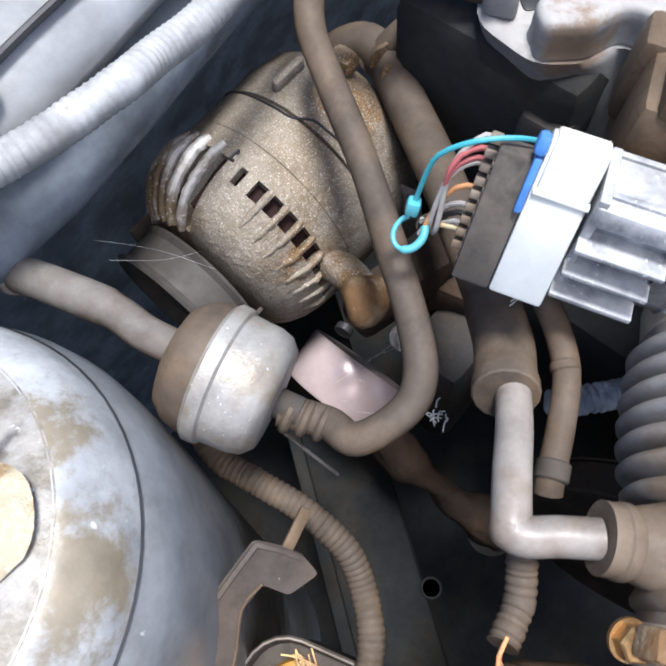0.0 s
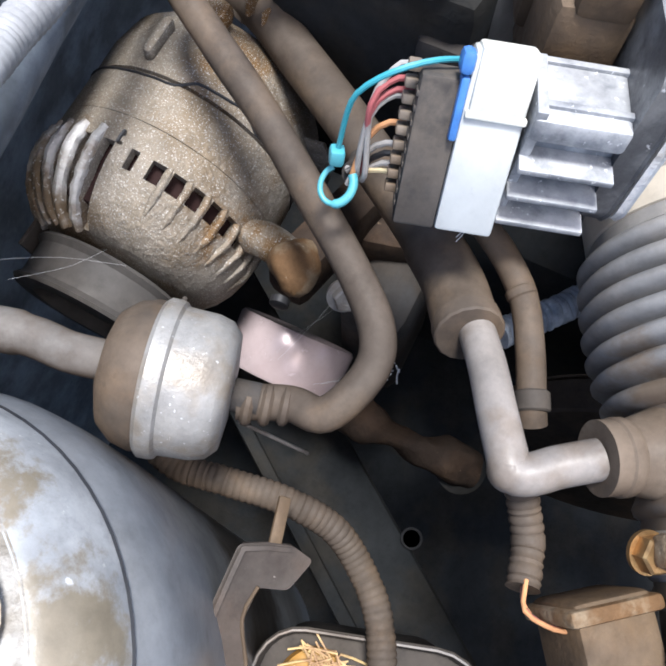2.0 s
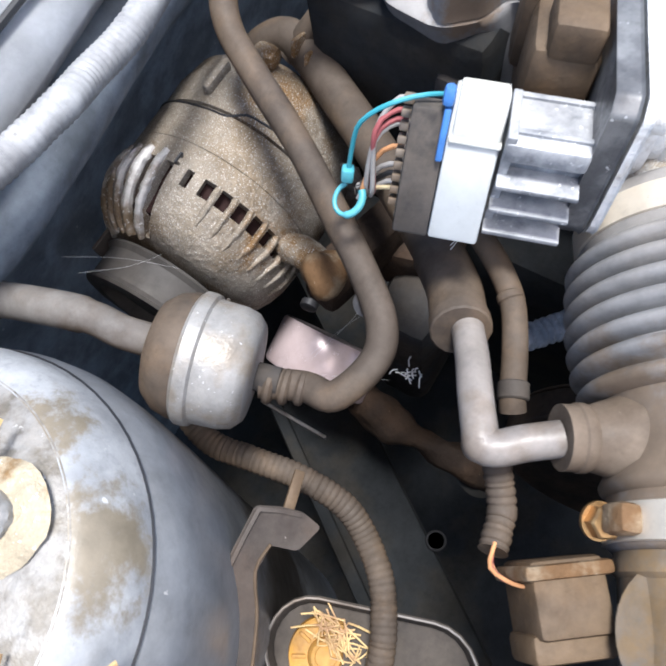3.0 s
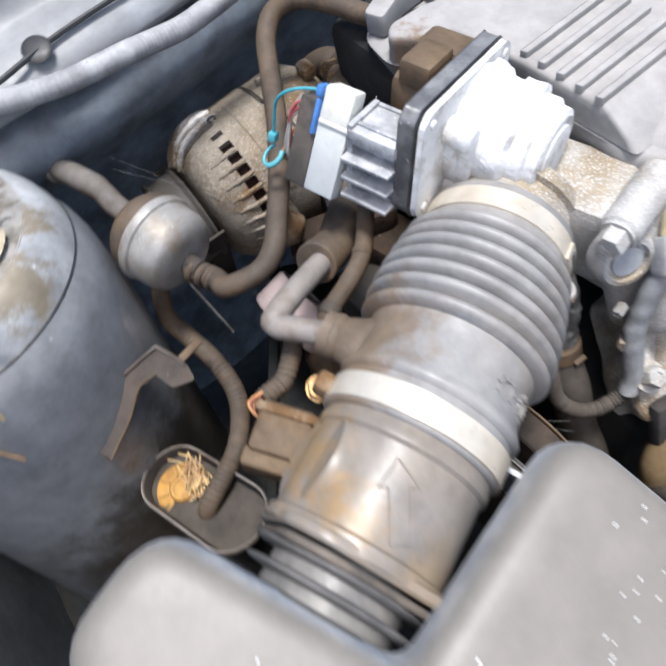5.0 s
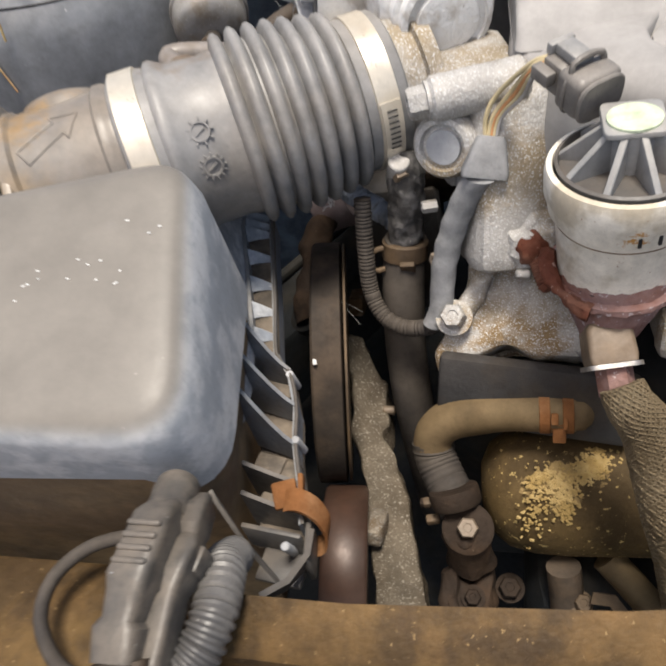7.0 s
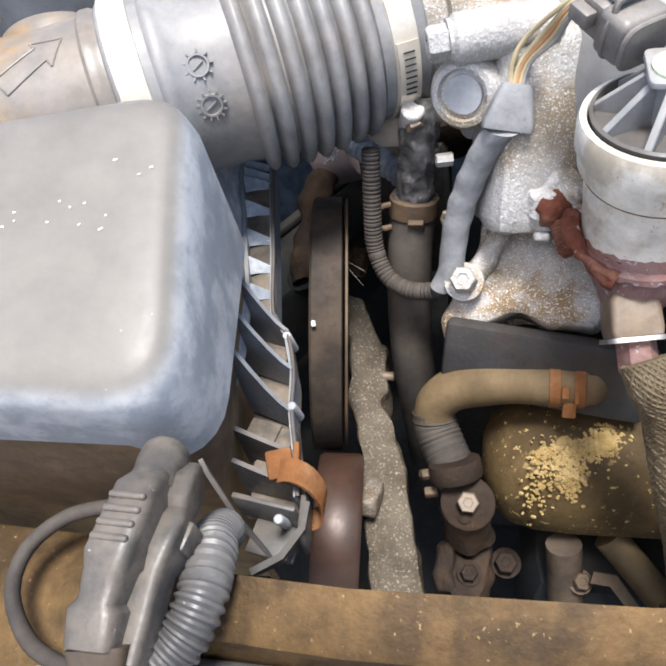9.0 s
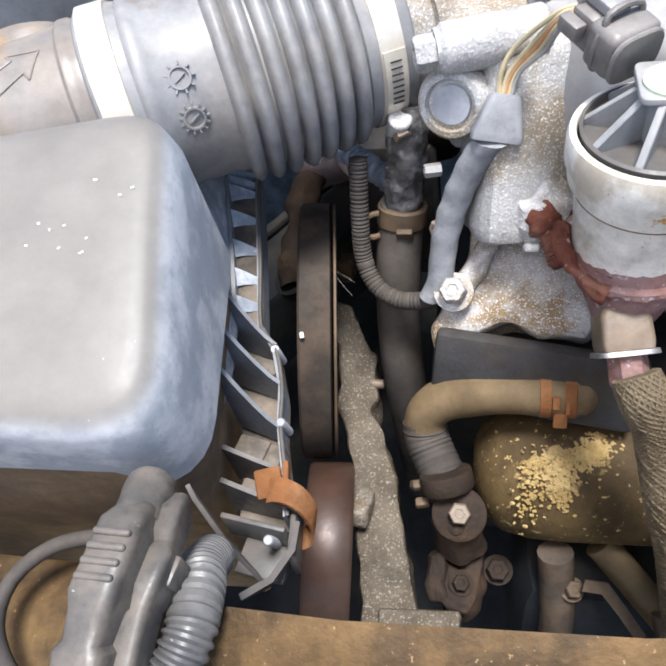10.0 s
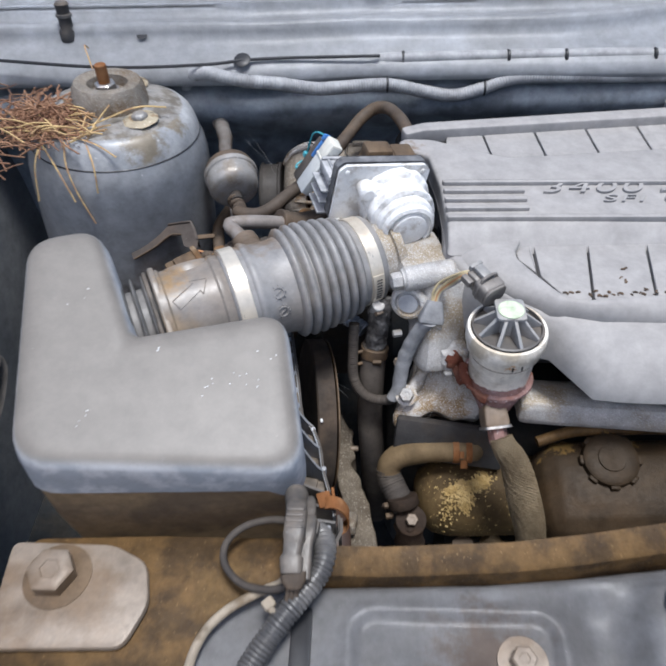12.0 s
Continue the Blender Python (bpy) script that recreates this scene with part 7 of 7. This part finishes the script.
part("square_head", rbox((0.013, 0.022, 0.018), pose(0.0365, 0.0900, 0.6250, -20), 0.003), rust_alloy, bar)
part("stud", rod((0.066, -0.006, 0.604), (0.0755, -0.006, 0.604), 0.0035, 10), dusty_plate, bar)
pul = thing("crank_pulley", "brown worn drive pulley seen edge on", "pulley", (0.035, 0.0, 0.6))
part("wheel_rim", lathe([(0.05, -0.0105), (0.0885, -0.011), (0.090, -0.0095), (0.090, 0.0095), (0.0885, 0.010), (0.086, 0.0105), (0.05, 0.011)], axis_frame((0.0230, 0.028, 0.621), (0.976, 0.162, -0.147), (0, 0, 1)) @ Matrix.Diagonal((1.05, 1.05, 1, 1)), 72), belt_rubber, pul)
part("hub", lathe([(0.05, 0.004), (0.03, 0.002), (0.028, 0.008), (0.0, 0.008)], axis_frame((0.0230, 0.028, 0.621), (0.976, 0.162, -0.147), (0, 0, 1)) @ Matrix.Diagonal((1.05, 1.05, 1, 1)), 40), dark_metal, pul, "dark recessed hub")
part("edge_flange", lathe([(0.084, 0.0115), (0.0890, 0.012), (0.0890, 0.0135), (0.084, 0.014)], axis_frame((0.0230, 0.028, 0.621), (0.976, 0.162, -0.147), (0, 0, 1)) @ Matrix.Diagonal((1.05, 1.05, 1, 1)), 72), brown_metal, pul, "worn outer flange")
part("paint_fleck", rough(rbox((0.0026, 0.0038, 0.0010), pose(0.0366, -0.0335, 0.6960, 42, 0, 10), 0.0005), 0.0006, 300), chalk, pul, "white paint fleck")
pul2 = thing("lower_pulley", "red brown rusty lower pulley", "pulley", (0.05, -0.14, 0.5))
part("wheel_rim", lathe([(0.03, -0.015), (0.058, -0.0155), (0.060, -0.013), (0.060, 0.013), (0.058, 0.0155), (0.03, 0.016)], axis_frame((0.043, -0.112, 0.553), (0.981, 0.106, -0.16), (0, 0, 1)), 60), red_pulley, pul2)
part("hub", lathe([(0.03, 0.008), (0.014, 0.006), (0.012, 0.012), (0.0, 0.012)], axis_frame((0.043, -0.112, 0.553), (0.981, 0.106, -0.16), (0, 0, 1)), 32), dark_metal, pul2, "dark hub")
# oil filter like drum with ochre dust
dr = thing("ochre_drum", "dark drum with ochre dust patches", "engine part", (0.21, -0.07, 0.55))
part("drum", lathe([(0.0, 0), (0.018, 0.001), (0.031, 0.007), (0.040, 0.018), (0.0445, 0.034), (0.0460, 0.055), (0.0460, 0.19), (0.0, 0.20)], axis_frame((0.140, -0.058, 0.585), (1, 0.04, 0.02), (0, 0, 1)), 64), gold_patch, dr)
grit = bmesh.new()
for cx, cy, n, sp in ((0.213, -0.064, 230, 0.0046), (0.206, -0.071, 130, 0.0040), (0.191, -0.078, 200, 0.0048), (0.178, -0.076, 150, 0.0044), (0.193, -0.089, 120, 0.0040), (0.176, -0.092, 90, 0.0050)):
    for k in range(n):
        x, y = cx + rng.gauss(0, sp), cy + rng.gauss(0, sp)
        c = Vector((x, y, 0.586 + math.sqrt(max(0.0, 0.0462 ** 2 - (y + 0.0560) ** 2))))
        r = rng.uniform(0.0004, 0.0011)
        v = Vector((rng.uniform(-1, 1), rng.uniform(-1, 1), 0)) * r * 1.2
        tube([c - v, c + Vector((0, 0, r * 0.5)), c + v], r, 5, 0.004, grit)
tagged(part("ochre_crust", grit, ochre_crust, dr, smooth=0), "granular ochre dirt crust", kind="stuff")
# valve cover with oil cap
vc = thing("valve_cover", "dark brown grimy valve cover", "valve cover", (0.42, -0.08, 0.6))
part("cover_shell", rough(gather(rbox((0.40, 0.115, 0.09), pose(0.455, -0.085, 0.643, 14, 0, 2), 0.040, 4)), 0.0015, 50, 3), valve_grime, vc)
part("ochre_edge", tube([(0.262, -0.055, 0.692), (0.30, -0.046, 0.699), (0.36, -0.043, 0.700), (0.48, -0.04, 0.70), (0.62, -0.036, 0.70)], 0.006, 10), gold_metal, vc, "ochre dusty upper edge")
ocm = axis_frame((0.331, -0.076, 0.686), (0, -0.24, 0.97))
part("oil_cap", lathe([(0.0275, 0), (0.0285, 0.004), (0.0275, 0.013), (0.024, 0.0155), (0.014, 0.0150), (0.0135, 0.0165), (0.0, 0.0165)], ocm, 40), valve_grime, vc, "black round oil cap")
for k in range(8):
    part("cap_grip", rbox((0.005, 0.010, 0.011), ocm @ Matrix.Rotation(2 * math.pi * k / 8, 4, "Z") @ pose(0.0285, 0, 0.0065), 0.0018), valve_grime, vc)
# clutter deep between drum and rail
dp_ = thing("lower_pipes", "brown dusty pipes and brackets low in the bay", "pipes", (0.2, -0.15, 0.5))
part("pipe", tube([(0.194, -0.104, 0.565), (0.196, -0.112, 0.548), (0.199, -0.128, 0.51), (0.20, -0.135, 0.46)], 0.0115, 14), brown_hose, dp_)
part("pipe", tube([(0.222, -0.094, 0.562), (0.240, -0.108, 0.548), (0.262, -0.126, 0.530), (0.285, -0.145, 0.51)], 0.0105, 14), tan_hose, dp_, "tan pipe")
part("pipe", tube([(0.262, -0.128, 0.545), (0.268, -0.150, 0.52), (0.270, -0.17, 0.47)], 0.0095, 14), brown_hose, dp_)
part("strap", sheet([Vector((0.212, -0.119, 0.562)), Vector((0.226, -0.119, 0.560)), Vector((0.238, -0.131, 0.550)), Vector((0.249, -0.143, 0.541))], [Vector((0.210, -0.125, 0.558)), Vector((0.222, -0.125, 0.556)), Vector((0.233, -0.135, 0.547)), Vector((0.244, -0.147, 0.538))], 0.002), brown_metal, dp_, "worn brown strap")
part("bolt", hexbolt((0.159, -0.103, 0.519), (0, -0.3, 0.9), 0.0080, 0.010, 0.0105), rust_dark, dp_)
part("bolt", hexbolt((0.205, -0.120, 0.545), (0.2, -0.3, 0.9), 0.0060, 0.008, 0.008), brown_metal, dp_)
solo("engine_block", gather(rbox((0.50, 0.26, 0.26), pose(0.36, 0.10, 0.52), 0.03), rbox((0.30, 0.10, 0.2), pose(0.32, -0.08, 0.44), 0.03)), void_black, "grimy engine block, black with deep shade", "engine")

# ---- front rail, radiator shroud, corner bracket ----
rl = thing("front_crossmember", "brown stained front cross rail", "cross rail", (0.3, -0.22, 0.7), kind="structure")
xs_ = [0.035, 0.06, 0.10, 0.15, 0.20, 0.26, 0.32, 0.40, 0.50, 0.62, 0.82]
def rail_sec(x):
    k = max(0.0, x - 0.10) * 0.06 + max(0.0, x - 0.22) * 0.11 - max(0.0, x - 0.42) * 0.10
    return [Vector((x, y + k, z)) for y, z in ((-0.214, 0.70), (-0.2150, 0.7700), (-0.2158, 0.7730), (-0.2170, 0.7727), (-0.2345, 0.7665), (-0.2370, 0.7640), (-0.2380, 0.745), (-0.2385, 0.70))]
part("rail_top", ring_loft([rail_sec(x) for x in xs_]), gold_metal, rl, smooth=28)
shr = thing("radiator_shroud", "grey dusty plastic radiator cover with recesses", "radiator cover", (0.3, -0.3, 0.7))


def soft_step(v, a, b):
    k = max(0.0, min(1.0, (v - a) / (b - a)))
    return k * k * (3 - 2 * k)


def shroud_height(x, y):
    """A pressed panel: a wide shallow tray with a soft border, a valley, then a raised pad."""
    def tray(x0, x1, y1, r, soft):
        dx, dy = max(x0 + r - x, x - x1 + r, 0.0), max(y - y1 + r, 0.0)
        return 1.0 - soft_step(math.hypot(dx, dy) - r, -soft, soft * 0.4)
    a = tray(0.074, 0.232, -0.259, 0.018, 0.006)
    border = tray(0.066, 0.240, -0.251, 0.024, 0.006)
    valley = soft_step(x, 0.236, 0.262) * (1 - soft_step(x, 0.272, 0.302)) * (1 - soft_step(y, -0.262, -0.228))
    pad = soft_step(x - 0.25 * (y + 0.25), 0.290, 0.312) * (1 - soft_step(y, -0.240, -0.222))
    return 0.7500 - 0.0062 * a + 0.0022 * border - 0.0130 * valley + 0.0110 * pad + 0.0008 * noise.noise(Vector((x * 30, y * 30, 2)))


def shroud_edge(x):
    pts = [(-0.06, -0.27), (0.010, -0.2415), (0.050, -0.2395), (0.18, -0.2345), (0.26, -0.2265), (0.36, -0.213), (0.80, -0.17)]
    for (x0, y0), (x1, y1) in zip(pts, pts[1:]):
        if x <= x1:
            return y0 + (y1 - y0) * (x - x0) / (x1 - x0)
    return pts[-1][1]


pressed = bmesh.new()
gx = [-0.06 + 0.86 * (i / 215.0) for i in range(216)]
gt = [j / 60.0 for j in range(61)]
grid = []
for x in gx:
    e = shroud_edge(x)
    row = [pressed.verts.new((x, e + 0.001, 0.735))]
    for t in gt:
        y = e + (-0.46 - e) * t
        row.append(pressed.verts.new((x, y, shroud_height(x, y) - 0.004 * (1 - soft_step(t, 0.0, 0.02)))))
    grid.append(row)
for p, q in zip(grid, grid[1:]):
    for j in range(len(p) - 1):
        pressed.faces.new((p[j], p[j + 1], q[j + 1], q[j]))
bmesh.ops.solidify(pressed, geom=list(pressed.faces), thickness=0.003)
part("panel", pressed, shroud_plastic, shr, "softly pressed panel with a shallow tray", smooth=60)
part("slot_opening", slab([(0.027, -0.34), (0.043, -0.34), (0.043, -0.257), (0.027, -0.259)], 0.7480, 0.7530, None, 0.005, 0.0004), black_wire, shr, "black slot opening")
part("bolt", hexbolt((0.202, -0.2930, 0.7455), (0, 0, 1), 0.010, 0.011, 0.019), dusty_plate, shr, "grey flanged bolt")
part("latch_ring", lathe([(0.022, 0.0), (0.022, 0.008), (0.018, 0.010), (0.016, 0.006), (0, 0.006)], pose(0.335, -0.256, 0.760), 32), shroud_plastic, shr)
cbk = thing("corner_bracket", "dusty metal corner bracket with large bolt", "bracket", (-0.16, -0.24, 0.74))
part("plate", slab([(-0.212, -0.212), (-0.205, -0.30), (-0.098, -0.296), (-0.085, -0.262), (-0.094, -0.228), (-0.125, -0.213)], 0.755, 0.763, None, 0.009, 0.003), dusty_plate, cbk, "pale dusty plate")
part("bolt", hexbolt((-0.166, -0.242, 0.7635), (0.02, -0.04, 1), 0.0190, 0.015, 0.0), dusty_plate, cbk, "large pale hexagon bolt head", )
part("bolt_washer", lathe([(0.0275, 0.0), (0.0275, 0.0012), (0.022, 0.0018), (0, 0.002)], pose(-0.164, -0.242, 0.7625), 32), brown_metal, cbk, "dark recessed washer")
part("brown_skirt", slab([(-0.21, -0.46), (-0.050, -0.46), (-0.048, -0.300), (-0.045, -0.284), (-0.034, -0.273), (-0.017, -0.258), (0.007, -0.243), (0.030, -0.233), (0.030, -0.200), (-0.09, -0.200), (-0.20, -0.205)], 0.725, 0.7550, None, 0.01, 0.003), gold_metal, cbk, "gold brown stained panel")
part("arm", slab([(-0.42, -0.27), (-0.42, -0.46), (-0.205, -0.46), (-0.205, -0.25)][::-1], 0.70, 0.745, None, 0.01, 0.004), brown_metal, cbk)

# temperature sensor plug and corrugated loom at the box front
ts = thing("sensor_plug", "dusty grey sensor plug in front of the filter box", "connector", (0.025, -0.2, 0.78))
part("plug_neck", lathe([(0.0050, 0.0115), (0.0086, 0.0120), (0.0096, 0.0140), (0.0096, 0.020), (0.0090, 0.024), (0.0090, 0.032)], axis_frame((0.0262, -0.170, 0.792), (0.10, -0.92, 0.32)), 24), plug_plastic, ts, "round dusty neck")
body = part("plug_body", moulded([((0.0300, -0.198, 0.8025), 0.0140, 0.0150), ((0.0303, -0.2045, 0.8070), 0.0162, 0.0190), ((0.0300, -0.2280, 0.8085), 0.0166, 0.0200), ((0.0296, -0.2305, 0.8070), 0.0146, 0.0175), ((0.0288, -0.2390, 0.8040), 0.0132, 0.0165), ((0.0286, -0.2415, 0.8030), 0.0176, 0.0190), ((0.0290, -0.2520, 0.7990), 0.0162, 0.0175)], 0.004), plug_plastic, ts, "dusty ribbed plug body")
for k in range(4):
    part("grip_rib", rbox((0.0136, 0.0026, 0.0026), pose(0.0302 - 0.0001 * k, -0.2085 - 0.0050 * k, 0.8170 + 0.0003 * k, 4), 0.0012, 3), plug_plastic, body)
part("worn_edge", rbox((0.0110, 0.0010, 0.0020), pose(0.0300, -0.2282, 0.8172, 4), 0.0005), conduit_grey, body, "pale worn edge")
latch = part("latch", moulded([((0.0380, -0.1880, 0.7910), 0.0095, 0.0130), ((0.0385, -0.1950, 0.7955), 0.0116, 0.0160), ((0.0390, -0.2020, 0.7970), 0.0118, 0.0160), ((0.0395, -0.2045, 0.7960), 0.0096, 0.0135), ((0.0397, -0.2090, 0.7965), 0.0130, 0.0165), ((0.0387, -0.2210, 0.7975), 0.0136, 0.0180), ((0.0380, -0.2260, 0.7965), 0.0116, 0.0160), ((0.0375, -0.2540, 0.7910), 0.0112, 0.0150)], 0.003), plug_plastic, ts, "smooth side latch column")
part("latch_tab", rbox((0.005, 0.011, 0.012), pose(0.0450, -0.2130, 0.7930, 0, 0, -8), 0.0015), plug_plastic, latch)
part("end_cone", moulded([((0.0300, -0.2510, 0.7985), 0.0200, 0.0150), ((0.0310, -0.2560, 0.7960), 0.0180, 0.0140), ((0.0310, -0.2600, 0.7930), 0.0120, 0.0100)], 0.004), brown_hose, ts, "dusty rubber end seal")
part("cable_ring", tube([(0.029, -0.257, 0.792), (0.012, -0.256, 0.779), (-0.012, -0.249, 0.7725), (-0.028, -0.233, 0.7725), (-0.029, -0.216, 0.7740), (-0.016, -0.203, 0.777), (0.004, -0.198, 0.780), (0.022, -0.201, 0.785)], 0.0031, 10), dark_hose, ts, "dusty black cable loop")
for i in range(3):
    part("wire", tube([(0.027 + 0.003 * i, -0.258, 0.793), (0.026 + 0.003 * i, -0.264, 0.785), (0.024 + 0.003 * i, -0.272, 0.776)], 0.0022, 8, 0.004), brown_hose, ts)
cl = thing("corrugated_loom", "grey dusty corrugated loom curving to the rail", "wiring loom", (0.05, -0.23, 0.76))
part("loom_tube", tube([(0.0400, -0.192, 0.752), (0.0440, -0.202, 0.768), (0.0490, -0.211, 0.778), (0.0515, -0.220, 0.783), (0.0520, -0.230, 0.784), (0.0490, -0.241, 0.782), (0.042, -0.252, 0.780), (0.033, -0.263, 0.778), (0.018, -0.282, 0.774), (0.004, -0.302, 0.768), (-0.006, -0.322, 0.764), (-0.012, -0.36, 0.762), (-0.014, -0.42, 0.762)], ribbed(0.0094, 0.0036, 0.065), 18, 0.0009), loom_grey, cl)
part("cable_tie", gather(rod((0.020, -0.2705, 0.771), (0.017, -0.2745, 0.770), 0.0105), rbox((0.010, 0.009, 0.006), pose(0.011, -0.266, 0.777, 0, 0, 40), 0.002)), cream_edge, cl, "pale plastic tie with knot")
solo("cream_cable", tube([(0.026, -0.238, 0.772), (0.020, -0.246, 0.770), (0.0, -0.254, 0.7675), (-0.024, -0.268, 0.7645), (-0.040, -0.288, 0.7625), (-0.046, -0.32, 0.7615), (-0.046, -0.40, 0.7605)], lambda s: 0.0038 if s > 0.014 else 0.0045, 12), cream_edge, "cream coloured cable lying on the corner panel", "cable")
